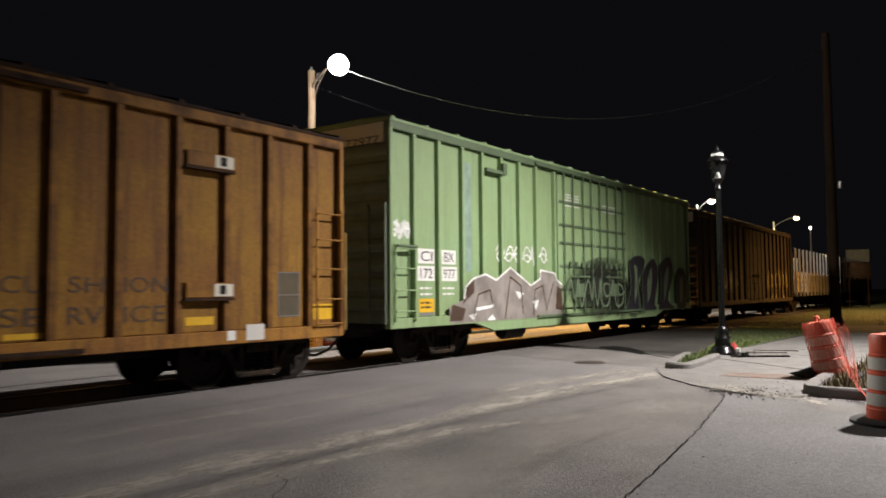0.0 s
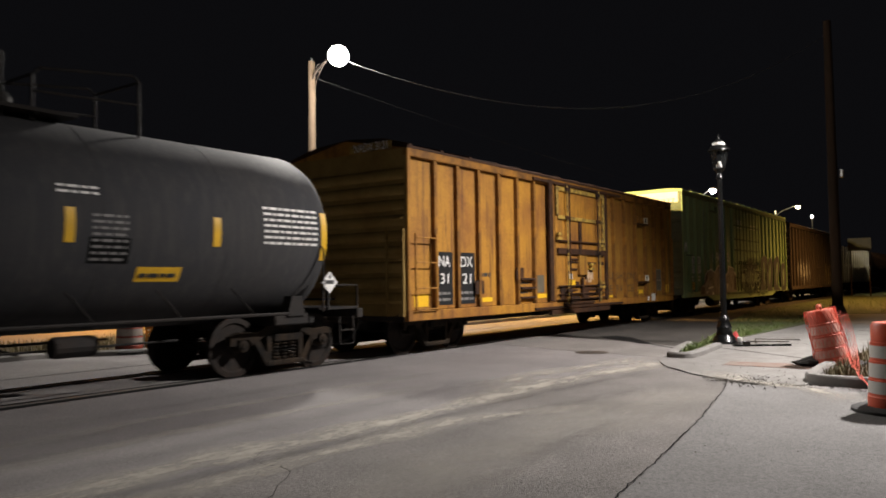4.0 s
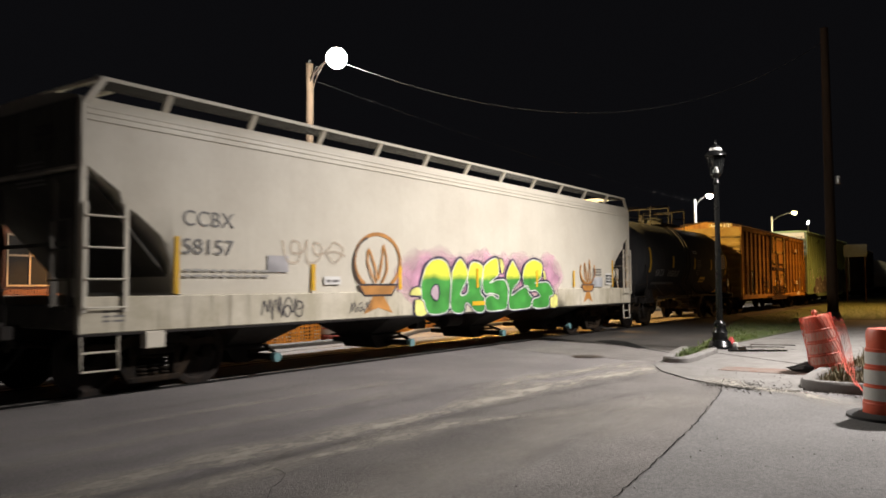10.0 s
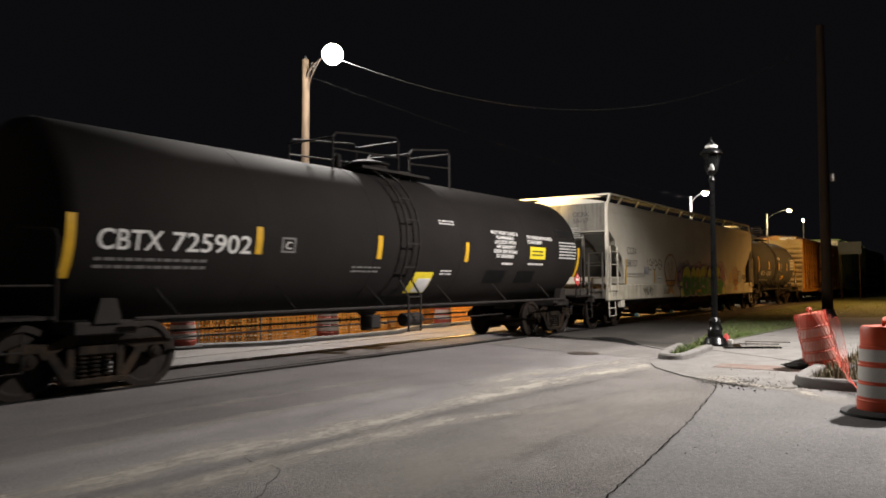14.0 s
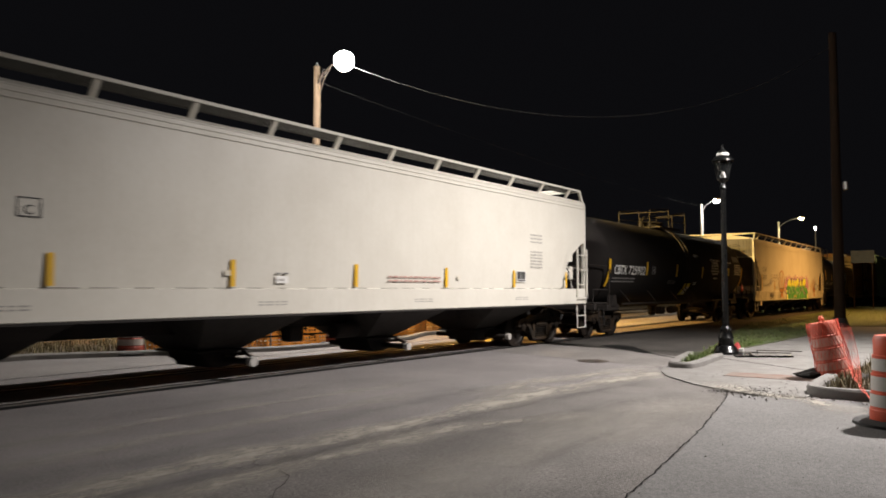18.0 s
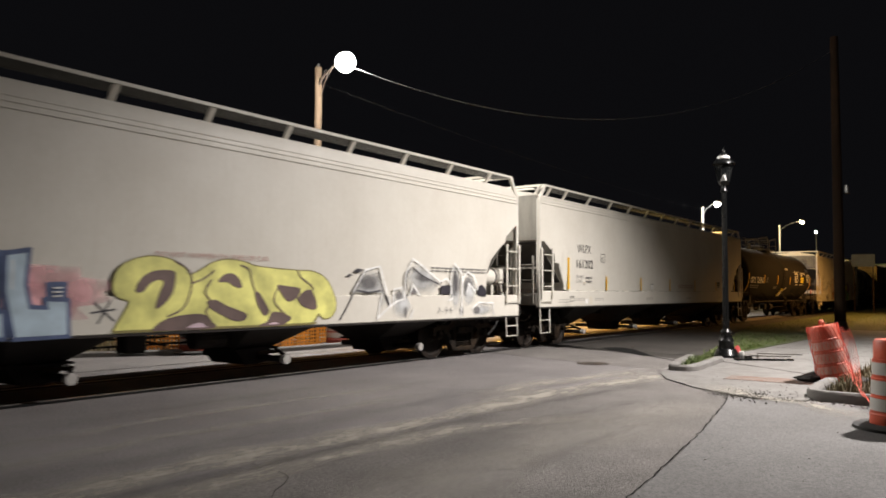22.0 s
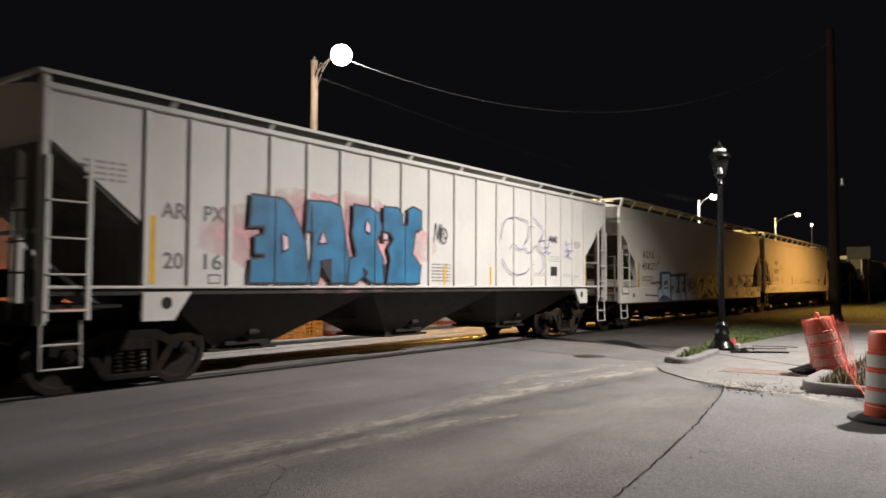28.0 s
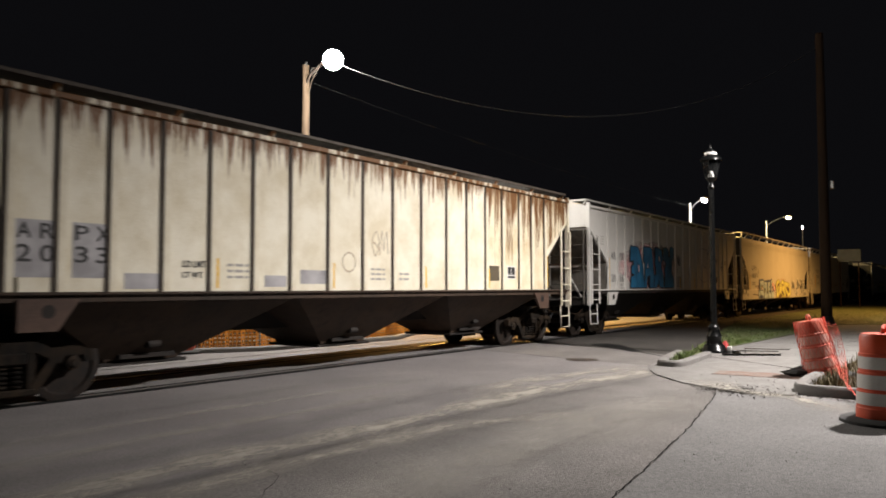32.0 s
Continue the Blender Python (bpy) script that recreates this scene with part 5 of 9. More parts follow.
def scribble(x0, x1, z0, z1, y, seed, loops=7, r=0.02):
    """One running scrawl."""
    rr = random.Random(seed)
    pts, x = [], x0
    step = (x1 - x0) / loops
    for k in range(loops):
        x = x0 + step * k
        style = rr.choice((0, 1, 2))
        shape = (((0, .1), (.3, .9), (.5, .3), (.75, .95), (.9, .1)), ((.1, .6), (.5, .95), (.85, .6), (.5, .1), (.1, .4), (.5, .55), (.95, .3)), ((.1, .95), (.2, .1), (.7, .1), (.8, .7), (.4, .8), (.5, .4), (.95, .5)))[style]
        for u, w in shape:
            pts.append((x + step * (u + rr.uniform(-.08, .08)), z0 + (z1 - z0) * (w + rr.uniform(-.08, .08))))
    return strokes([smooth_line(pts, 5)], y, r)


def smooth_line(pts, n=5):
    """A rounded way through the points."""
    out = []
    q = [pts[0]] + list(pts) + [pts[-1]]
    for k in range(1, len(q) - 2):
        p0, p1_, p2_, p3_ = (Vector(v) for v in q[k - 1:k + 3])
        for j in range(n):
            t = j / n
            out.append(0.5 * ((2 * p1_) + (p2_ - p0) * t + (2 * p0 - 5 * p1_ + 4 * p2_ - p3_) * t * t + (3 * p1_ - p0 - 3 * p2_ + p3_) * t ** 3))
    out.append(Vector(pts[-1]))
    return out


def sprayed(car, shapes, y, fill, line, label, r=0.05, shift=(-0.1, 0.0), glint=None, soft=True):
    """Filled letters with a dark outline that is thrown to one side, and a thin pale edge."""
    for i, pts in enumerate(shapes):
        closed = smooth_line(list(pts) + [pts[0]], 4)[:-1] if soft else [Vector(p) for p in pts]
        d = 0.0026 * i
        n = len(closed)
        ring = [(p.x, p.y) for p in closed] + [(closed[0].x, closed[0].y)]
        dark = strokes([ring], y - 0.0095 - d, r)
        v = [(p.x + shift[0] * q, y - 0.006 - d - 0.0002 * q, p.y + shift[1] * q) for q in (0, 1) for p in closed]
        dark.add(v, [tuple(range(n)), tuple(range(n, 2 * n))] + [(k, (k + 1) % n, n + (k + 1) % n, n + k) for k in range(n)])
        part("graffiti_outline", dark, line, car, "dark sprayed outline")
        letter = part("graffiti_letter", Mesh().add([(p.x, y - 0.0115 - d, p.y) for p in closed], [tuple(range(n))]), fill, car, label)
        if glint:
            part("graffiti_edge", strokes([[(q[0] - 0.02, q[1] - 0.012) for q in ring]], y - 0.0145 - d, 0.011), glint, car, "thin white sprayed edge")


# wheels and trucks, built once
def wheel_mesh():
    m = Mesh()
    for s in (-1, 1):
        y = s * 0.7525
        prof = [(0.09, 0.08 * s), (0.12, 0.07 * s), (0.13, 0.03 * s), (0.37, 0.0), (0.385, 0.05 * s), (0.44, 0.055 * s), (0.455, 0.05 * s), (0.460, -0.04 * s), (0.488, -0.055 * s), (0.485, -0.08 * s), (0.40, -0.085 * s), (0.37, -0.05 * s), (0.13, -0.05 * s), (0.09, -0.09 * s)]
        m.lathe([(r, -h) for r, h in prof], (0, y, 0), "y", 32)
    m.cyl((0, -1.0, 0), (0, 1.0, 0), 0.075, n=12)
    return m


def frame_mesh():
    """Two cast side frames, the bolster between them and a backing block."""
    m = Mesh()
    for s in (-1, 1):
        y0, y1 = s * 0.93, s * 1.07
        y0, y1 = min(y0, y1), max(y0, y1)
        outline = [(-1.16, 0.52), (-1.14, 0.66), (-0.95, 0.72), (-0.62, 0.70), (-0.40, 0.80), (0.40, 0.80), (0.62, 0.70), (0.95, 0.72), (1.14, 0.66), (1.16, 0.52), (1.04, 0.50), (1.02, 0.60), (0.78, 0.60), (0.72, 0.50),
                   (0.60, 0.56), (0.40, 0.66), (-0.40, 0.66), (-0.60, 0.56), (-0.72, 0.50), (-0.78, 0.60), (-1.02, 0.60), (-1.04, 0.50)]
        m.prism(outline, "y", y0, y1)
        for e in (-1, 1):
            m.prism([(e * 0.72, 0.60), (e * 0.60, 0.62), (e * 0.30, 0.20), (e * 0.42, 0.15)] if e > 0 else [(e * 0.42, 0.15), (e * 0.30, 0.20), (e * 0.60, 0.62), (e * 0.72, 0.60)], "y", y0, y1)
            m.prism([(e * 0.30, 0.68), (e * 0.40, 0.68), (e * 0.40, 0.2), (e * 0.30, 0.2)], "y", y0 + .01, y1 - .01)
        m.box(-0.42, 0.42, y0 - 0.02, y1 + 0.02, 0.13, 0.22, 0.02)
        m.box(-0.28, 0.28, y0 - 0.03, y1 + 0.03, 0.52, 0.67, 0.02)
    m.box(-0.2, 0.2, -0.92, 0.92, 0.46, 0.72, 0.03)
    # Added block behind the springs, to hide lit ground between the coils.
    m.box(-0.3, 0.3, -0.86, 0.86, 0.22, 0.459)
    return m


def spring_mesh():
    m = Mesh()
    for k in range(5):
        z = 0.235 + k * 0.058
        m.lathe([(0.055, z), (0.078, z + 0.012), (0.078, z + 0.026), (0.055, z + 0.038)], (0, 0, 0), "z", 10)
    return m


def cap_mesh():
    return Mesh().lathe([(0.0, 0.10), (0.05, 0.10), (0.055, 0.08), (0.095, 0.07), (0.105, 0.0), (0.105, -0.1)], (0, 0, 0), "y", 16)


def add_truck(car, x):
    if "frame" not in SHARED:
        SHARED["wheel"] = data_of("wheelset", wheel_mesh(), WHEEL_STEEL, True)
        SHARED["frame"] = data_of("truck", frame_mesh(), TRUCK)
        SHARED["spring"] = data_of("spring", spring_mesh(), TRUCK, True)
        SHARED["cap"] = data_of("bearing_cap", cap_mesh(), TRUCK, True)
        SHARED["tread"] = data_of("tread_ring", Mesh().lathe([(0.463, 0.03), (0.4635, 0.0), (0.463, -0.03), (0.458, -0.03), (0.458, 0.03)], (0, 0, 0), "y", 32), TREAD, True)
    t = share("truck", SHARED["frame"], car, pose(x, 0, 0), "cast steel truck with two wheelsets")
    for s in (-1, 1):
        for sx in (-0.18, 0.0, 0.18):
            share("spring", SHARED["spring"], t, pose(sx, s * 1.0, 0))
    for e in (-1, 1):
        w = share("wheelset", SHARED["wheel"], t, pose(e * 0.89, 0, 0.466))
        WHEELS.append((w, e * 0.89))
        for s in (-1, 1):
            share("bearing_cap", SHARED["cap"], t, pose(e * 0.89, s * 1.0, 0.5, 0, 0, 180 if s < 0 else 0) @ pose(0, 0, 0))
    return t


def coupler(car, x, s):
    """Coupler, draft sill and air hose at the end s (+1 or -1)."""
    m = Mesh().box(x - s * 1.1 if s > 0 else x, x if s > 0 else x + 1.1, -0.22, 0.22, 0.66, 0.98, 0.02)
    part("draft_sill", m, UNDER, car)
    k = Mesh()
    k.beam((x, 0, 0.84), (x + s * 0.45, 0, 0.84), 0.13, 0.14)
    k.prism([(x + s * 0.40, -0.16), (x + s * 0.52, -0.17), (x + s * 0.62, -0.02), (x + s * 0.52, 0.02), (x + s * 0.50, 0.14), (x + s * 0.40, 0.14)], "z", 0.70, 0.98)
    part("coupler", k, TRUCK, car, "rusty knuckle coupler")
    h = Mesh()
    pts = [(x + s * 0.02, -0.45, 0.72), (x + s * 0.12, -0.42, 0.55), (x + s * 0.28, -0.33, 0.36), (x + s * 0.48, -0.2, 0.27), (x + s * 0.66, -0.1, 0.28)]
    part("air_hose", h.tube(pts, 0.028, 8), RUBBER, car, "", True)
    lv = Mesh().tube([(x + s * 0.05, -1.45, 0.86), (x + s * 0.1, -1.3, 0.72), (x + s * 0.12, -0.5, 0.78), (x + s * 0.3, -0.12, 0.98)], 0.014, 5)
    part("uncoupling_lever", lv, TRUCK, car)


def ladder(car, x0, x1, y, z0, z1, zr, mat, out=0.06, rail=0.022, label=""):
    m = Mesh()
    for x in (x0, x1):
        m.box(x - rail, x + rail, y - out, y - out + 0.03, z0, z1)
    ob = part("ladder", m, mat, car, label)
    key = ("rung", round(x1 - x0, 2), mat.name)
    if key not in SHARED:
        SHARED[key] = data_of("rung", Mesh().cyl((0, 0, 0), (x1 - x0, 0, 0), 0.014, n=6), mat)
    for z in zr:
        share("rung", SHARED[key], ob, pose(x0, y - out - 0.012, z))
    return ob


def stirrup(car, x0, x1, y, z0, z1, mat):
    m = Mesh().tube([(x0, y, z1), (x0, y - 0.02, z0), (x1, y - 0.02, z0), (x1, y, z1)], 0.017, 6)
    m.tube([(x0, y - 0.01, (z0 + z1) / 2), (x1, y - 0.01, (z0 + z1) / 2)], 0.014, 6)
    part("sill_step", m, mat, car)


def brake_gear(car, x0, x1):
    m = Mesh()
    m.tube([(x0, -0.35, 0.62), (x1, -0.35, 0.62)], 0.018, 6)
    m.tube([(x0 + .5, 0.3, 0.68), (x1 - .8, 0.3, 0.68)], 0.022, 6)
    m.lathe([(0.0, -0.3), (0.14, -0.3), (0.15, -0.25), (0.15, 0.25), (0.14, 0.3), (0.0, 0.3)], ((x0 + x1) / 2 + 0.9, -0.5, 0.66), "x", 14)
    m.box((x0 + x1) / 2 - 0.6, (x0 + x1) / 2 - 0.25, -0.62, -0.35, 0.52, 0.8, 0.03)
    m.beam(((x0 + x1) / 2 + .2, -0.4, 0.6), ((x0 + x1) / 2 + .25, 0.4, 0.64), 0.06, 0.03)
    part("brake_gear", m, UNDER, car)


def reflector(car, x, z0, z1, y, tank=None, w=0.10):
    if tank:
        return part("reflector", curved_panel(x - w / 2, x + w / 2, z0, z1, tank[0], tank[1], 0.008), YELLOW, car, "yellow reflective strip")
    return part("reflector", panel(x - w / 2, x + w / 2, z0, z1, y, 0.004), YELLOW, car, "yellow reflective strip")


# -- box cars --
ORANGE_POST = material("orange_post_paint", (0.26, 0.115, 0.016), 0.65, second=(0.05, 0.022, 0.010), scale=2.4, amount=0.9, grain=20, bump=0.1, spec=0.25)


def boxcar(xc, length, sill, top, peak, paint, dark, posts, door, label, trucks, doors=1, roof_mat=None, end_ribs=9, fittings=True, post_mat=None, end_mat=None, rail_mat=None, far_paint=None):
    car = thing("boxcar", pose(xc, TRACK_Y, 0), label, "boxcar", "cars of the freight train")
    CARS.append((car, xc))
    h, y = length / 2, -SIDE
    part("body", Mesh().box(-h + 0.06, h - 0.06, y + 0.125, -y - 0.125, sill + 0.12, top - 0.02), paint, car, "welded steel body")
    part("floor_frame", Mesh().box(-h + 0.1, h - 0.1, -1.4, 1.4, sill - 0.02, sill + 0.118).box(-h + 0.3, h - 0.3, -0.3, 0.3, sill - 0.22, sill - 0.021), UNDER, car, "black underframe")
    for s in (-1, 1):
        yy0, yy1 = (y, y + 0.124) if s < 0 else (-y - 0.124, -y)
        part("side_sill", Mesh().box(-h, h, yy0, yy1, sill, sill + 0.20, 0.01), paint, car)
        part("top_rail", Mesh().box(-h, h, yy0, yy1, top - 0.16, top, 0.012), rail_mat or dark, car)
    # corner posts, side posts and sheets
    xs = sorted(posts)
    key = ("post", paint.name, sill, top)
    SHARED[key] = data_of("side_post", Mesh().prism([(-0.06, 0.0), (-0.045, -0.115), (0.045, -0.115), (0.06, 0.0)], "z", sill + 0.2, top - 0.16), post_mat or dark)
    for x in xs:
        share("side_post", SHARED[key], car, pose(x, y + 0.123, 0))
        share("side_post", SHARED[key], car, pose(x, -y - 0.123, 0, 0, 0, 180))
    for x in (-h + 0.05, h - 0.05):
        for s in (-1, 1):
            part("corner_post", Mesh().box(x - 0.05, x + 0.05, s * SIDE - 0.05 if s > 0 else -SIDE, SIDE if s > 0 else -SIDE + 0.05, sill, top, 0.012), paint, car)
    bounds = [-h + 0.1] + [x for x in xs] + [h - 0.1]
    for a, b in zip(bounds, bounds[1:]):
        if b - a < 0.3 or (door[0] - 0.05 < (a + b) / 2 < door[1] + 0.05):
            continue
        m = Mesh().box(a + 0.06, b - 0.06, y + 0.095, y + 0.1245, sill + 0.205, top - 0.165, 0.008)
        part("side_sheet", m, far_paint if far_paint and a > door[1] - 0.1 else paint, car)
    # doors: panels with stiffeners and lock rods
    w = (door[1] - door[0]) / doors
    for k in range(doors):
        a, b = door[0] + k * w + 0.02, door[0] + (k + 1) * w - 0.02
        d = part("door", Mesh().box(a, b, y + 0.0, y + 0.064, sill + 0.24, top - 0.22, 0.012), paint, car, "plug door with lock rods")
        if not fittings:
            continue
        hgt = top - sill
        rib = Mesh()
        for q in (0.12, 0.30, 0.48, 0.62, 0.80):
            rib.box(a + 0.06, b - 0.06, y - 0.03, y - 0.001, sill + 0.28 + q * (hgt - 0.55), sill + 0.28 + q * (hgt - 0.55) + 0.07, 0.01)
        part("door_rib", rib, dark, d)
        rods = Mesh()
        for q in ((0.12, 0.36, 0.64, 0.88) if b - a > 2 else (0.2, 0.5, 0.8)):
            x = a + (b - a) * q
            rods.cyl((x, y - 0.055, sill + 0.12), (x, y - 0.055, top - 0.1), 0.022, n=7)
        part("lock_rod", rods, dark, d)
        gear = Mesh()
        mid = (a + b) / 2
        for dx in (-0.55, -0.2, 0.2, 0.55):
            if abs(dx) < (b - a) / 2 - 0.1:
                gear.box(mid + dx - 0.05, mid + dx + 0.05, y - 0.10, y - 0.04, sill + 0.28 + 0.26 * hgt, sill + 0.28 + 0.30 * hgt, 0.01)
        gear.beam((mid - 0.6, y - 0.09, sill + 0.28 + 0.20 * hgt), (mid + 0.6, y - 0.09, sill + 0.28 + 0.20 * hgt), 0.03, 0.05)
        gear.box(mid - 0.25, mid + 0.28, y - 0.07, y - 0.035, sill + 0.5, sill + 0.9, 0.015)
        part("lock_gear", gear, dark, d)
    for za, zb in ((sill + 0.03, sill + 0.09), (top - 0.13, top - 0.06)):
        part("door_track", Mesh().box(door[0] - 1.2, door[1] + 1.2, y - 0.05, y - 0.002, za, zb), dark, car)
    # roof with cross seams
    rm = roof_mat or dark
    part("roof", Mesh().prism([(y, top + 0.0), (y, top + 0.05), (-1.0, top + 0.05 + (peak - top) * 0.55), (0, peak), (1.0, top + 0.05 + (peak - top) * 0.55), (-y, top + 0.05), (-y, top)], "x", -h + 0.01, h - 0.01), rm, car, "ridged steel roof")
    n = int(length / 1.05)
    key = ("seam", paint.name, top, peak)
    SHARED[key] = data_of("roof_seam", Mesh().prism([(y - .004, top + 0.03), (y - .004, top + 0.085), (-1.0, top + 0.09 + (peak - top) * 0.55), (0, peak + 0.04), (1.0, top + 0.09 + (peak - top) * 0.55), (-y, top + 0.085), (-y, top + 0.03), (0, peak - 0.06)], "x", -0.04, 0.04), rm)
    for k in range(n + 1):
        share("roof_seam", SHARED[key], car, pose(-h + 0.1 + (length - 0.2) * k / n, 0, 0))
    # corrugated ends
    for s in (-1, 1):
        e = part("end_wall", Mesh().box(min(s * (h - 0.06), s * (h - 0.0)), max(s * (h - 0.06), s * (h - 0.0)), y + 0.05, -y - 0.05, sill + 0.1, top), end_mat or paint, car, "corrugated end wall")
        z0 = sill + 0.3
        rib = []
        step = (top - 0.35 - z0) / end_ribs
        for k in range(end_ribs):
            m = Mesh()
            zc = z0 + step * (k + 0.5)
            rings = []
            for yy, f in ((y + 0.08, 0.15), (y + 0.35, 1.0), (0, 1.0), (-y - 0.35, 1.0), (-y - 0.08, 0.15)):
                rings.append([(s * h + s * 0.07 * f * math.sin(a), yy, zc - step * 0.36 * math.cos(a)) for a in [q * math.pi / 6 for q in range(7)]])
            m.loft(rings)
            part("end_rib", m, end_mat or paint, e, "", True)
        part("end_cap", Mesh().prism([(y + 0.05, top), (0, peak), (-y - 0.05, top)], "x", s * h - 0.03 if s > 0 else -h, h if s > 0 else -h + 0.03), paint, car)
        lad = Mesh()
        for yy in (y + 0.06, y + 0.48):
            lad.box(s * h + s * 0.09 - 0.02, s * h + s * 0.09 + 0.02, yy - 0.02, yy + 0.02, sill + 0.1, top - 1.6 if yy > y + .1 else top - 1.6)
        lad = part("end_ladder", lad, end_mat or paint, car)
        for k in range(5):
            part("rung", Mesh().cyl((s * h + s * 0.12, y + 0.06, sill + 0.4 + k * 0.4), (s * h + s * 0.12, y + 0.48, sill + 0.4 + k * 0.4), 0.014, n=6), end_mat or paint, lad)
        coupler(car, s * (h + 0.05), s)
    wheel = Mesh().lathe([(0.20, -0.02), (0.25, -0.02), (0.25, 0.02), (0.20, 0.02)], (-h - 0.22, 0.7, sill + 1.5), "x", 18)
    wheel.beam((-h - 0.22, 0.48, sill + 1.5), (-h - 0.22, 0.92, sill + 1.5), 0.03, 0.03)
    part("brake_wheel", wheel, TRUCK, car)
    part("end_platform", Mesh().box(-h - 0.42, -h - 0.05, 0.25, 1.15, sill + 0.42, sill + 0.46), TRUCK, car)
    for x in trucks:
        add_truck(car, x)
    brake_gear(car, trucks[0] + 1.6, trucks[1] - 1.6)
    return car


Y = -SIDE
YO = Y + 0.092
orange = boxcar(69.5, 15.2, 0.72, 4.12, 4.42, ORANGE, ORANGE_DARK,
                [-6.66, -5.84, -5.01, -4.16, -3.3, -2.46, -1.46, 1.76, 2.51, 3.37, 4.27, 5.1, 5.93, 6.8], (-1.4, 1.7),
                "rust-stained orange boxcar with a plug door", (-5.9, 6.2), fittings=False, post_mat=ORANGE_POST, end_mat=ORANGE_END, rail_mat=ORANGE_POST, far_paint=ORANGE_RUSTY)


def bar(name, x0, x1, z0, z1, out, mat, label="", deep=0.05):
    return part(name, Mesh().box(x0, x1, Y - out, Y - out + deep, z0, z1, 0.008), mat, orange, label)


# the plug door's beams, rods and locks
bar("door_beam", -1.3, 1.57, 3.84, 3.95, 0.05, ORANGE_YELLOW, "worn yellow top beam")
bar("door_beam", -1.3, 1.57, 3.09, 3.19, 0.05, ORANGE_YELLOW, "worn yellow beam")
bar("door_beam", -1.36, 1.60, 2.17, 2.33, 0.07, ORANGE_DARK, "dark rusty beam", 0.07)
for z in (2.52, 1.33, 1.12, 0.98):
    bar("door_bar", -1.36, 1.58, z - 0.018, z + 0.018, 0.08, ORANGE_DARK)
bar("door_post", 1.50, 1.63, 2.33, 3.96, 0.06, ORANGE_YELLOW, "worn yellow edge post")
bar("door_post", -1.40, -1.28, 3.2, 3.96, 0.06, ORANGE_YELLOW, "worn yellow edge post")
bar("door_post", -1.78, -1.60, 0.95, 4.08, 0.05, ORANGE_DARK, "dark rusty door post", 0.06)
bar("door_post", 1.68, 1.86, 0.92, 3.95, 0.05, ORANGE_DARK, "dark rusty door post", 0.06)
for x in (-0.85, -0.71, 1.07, 1.20):
    rod = part("lock_rod", Mesh().cyl((x, Y - 0.085, 0.86), (x, Y - 0.085, 4.02), 0.022, n=8), ORANGE_DARK if x in (-0.71, 1.07) else ORANGE_YELLOW, orange, "vertical lock rod", True)
    for z in (1.2, 2.25, 3.14, 3.9):
        part("rod_clamp", Mesh().box(x - 0.05, x + 0.05, Y - 0.11, Y - 0.045, z - 0.05, z + 0.05, 0.01), ORANGE_DARK, rod)
bar("door_strut", -0.05, 0.10, 2.33, 3.09, 0.05, ORANGE_DARK, "dark centre strut")
bar("gear_cover", -0.14, 0.36, 1.62, 2.15, 0.08, ORANGE_RUSTY, "rusty gear cover", 0.08)
bar("gear_lever", 0.02, 0.09, 1.0, 1.56, 0.09, ORANGE_DARK)
for x, z in ((-1.3, 2.64), (1.38, 2.53), (1.38, 1.34), (0.66, 1.86)):
    lk = bar("door_lock", x - 0.13, x + 0.13, z - 0.10, z - 0.03, 0.10, ORANGE_YELLOW, "worn yellow lock block", 0.08)
    part("lock_tongue", Mesh().box(x - 0.09, x + 0.10, Y - 0.10, Y - 0.02, z + 0.02, z + 0.09, 0.008), ORANGE_YELLOW, lk)
for x0, x1, z0, z1 in ((-0.6, -0.2, 1.75, 1.80), (-0.65, 0.0, 1.95, 1.99), (0.35, 1.0, 1.06, 1.10), (-1.2, -0.95, 0.95, 1.3), (-0.6, -0.1, 0.92, 1.05), (0.4, 1.0, 1.2, 1.27), (-0.62, 0.0, 2.02, 2.07), (0.42, 0.98, 1.93, 1.98), (-1.25, -0.2, 1.19, 1.24), (-1.0, 0.9, 0.83, 0.90), (1.25, 1.55, 1.9, 2.0), (0.2, 0.5, 0.95, 1.3), (-0.3, -0.1, 1.28, 1.44), (0.33, 0.40, 1.5, 2.1)):
    bar("door_bracket", x0, x1, z0, z1, 0.04, ORANGE_DARK, "", 0.04)
plate(orange, "white_card", -0.70, -0.46, 1.52, 1.66, Y - 0.002, WHITE_PAINT, "white card with small print")
small_print(orange, -0.68, -0.48, 1.54, 1.64, 2, Y - 0.006, GREY_LETTER)
plate(orange, "reflector", -0.75, -0.28, 1.35, 1.48, Y - 0.002, YELLOW, "yellow reflective strip")
bar("door_sill", -1.75, 1.9, 0.60, 0.72, 0.05, ORANGE_DARK, "rusty door sill", 0.10)
plate(orange, "paint_patch", -2.38, -1.9, 1.18, 1.62, YO, DUSTY_PANEL, "grey paint patch")
plate(orange, "reflector", -2.36, -1.92, 1.04, 1.15, YO, YELLOW, "yellow reflective strip")
for z in (1.05, 1.28, 1.50):
    part("side_bar", Mesh().box(-3.22, -2.52, Y - 0.02, Y + 0.06, z, z + 0.05, 0.008), ORANGE_DARK, orange, "dark step bar")
ladder(orange, -7.42, -6.72, Y, 0.9, 2.45, (2.36, 1.87, 1.36, 0.95), ORANGE)
ladder(orange, 6.9, 7.5, Y, 0.9, 2.9, (2.8, 2.36, 1.87, 1.36, 0.95), ORANGE)
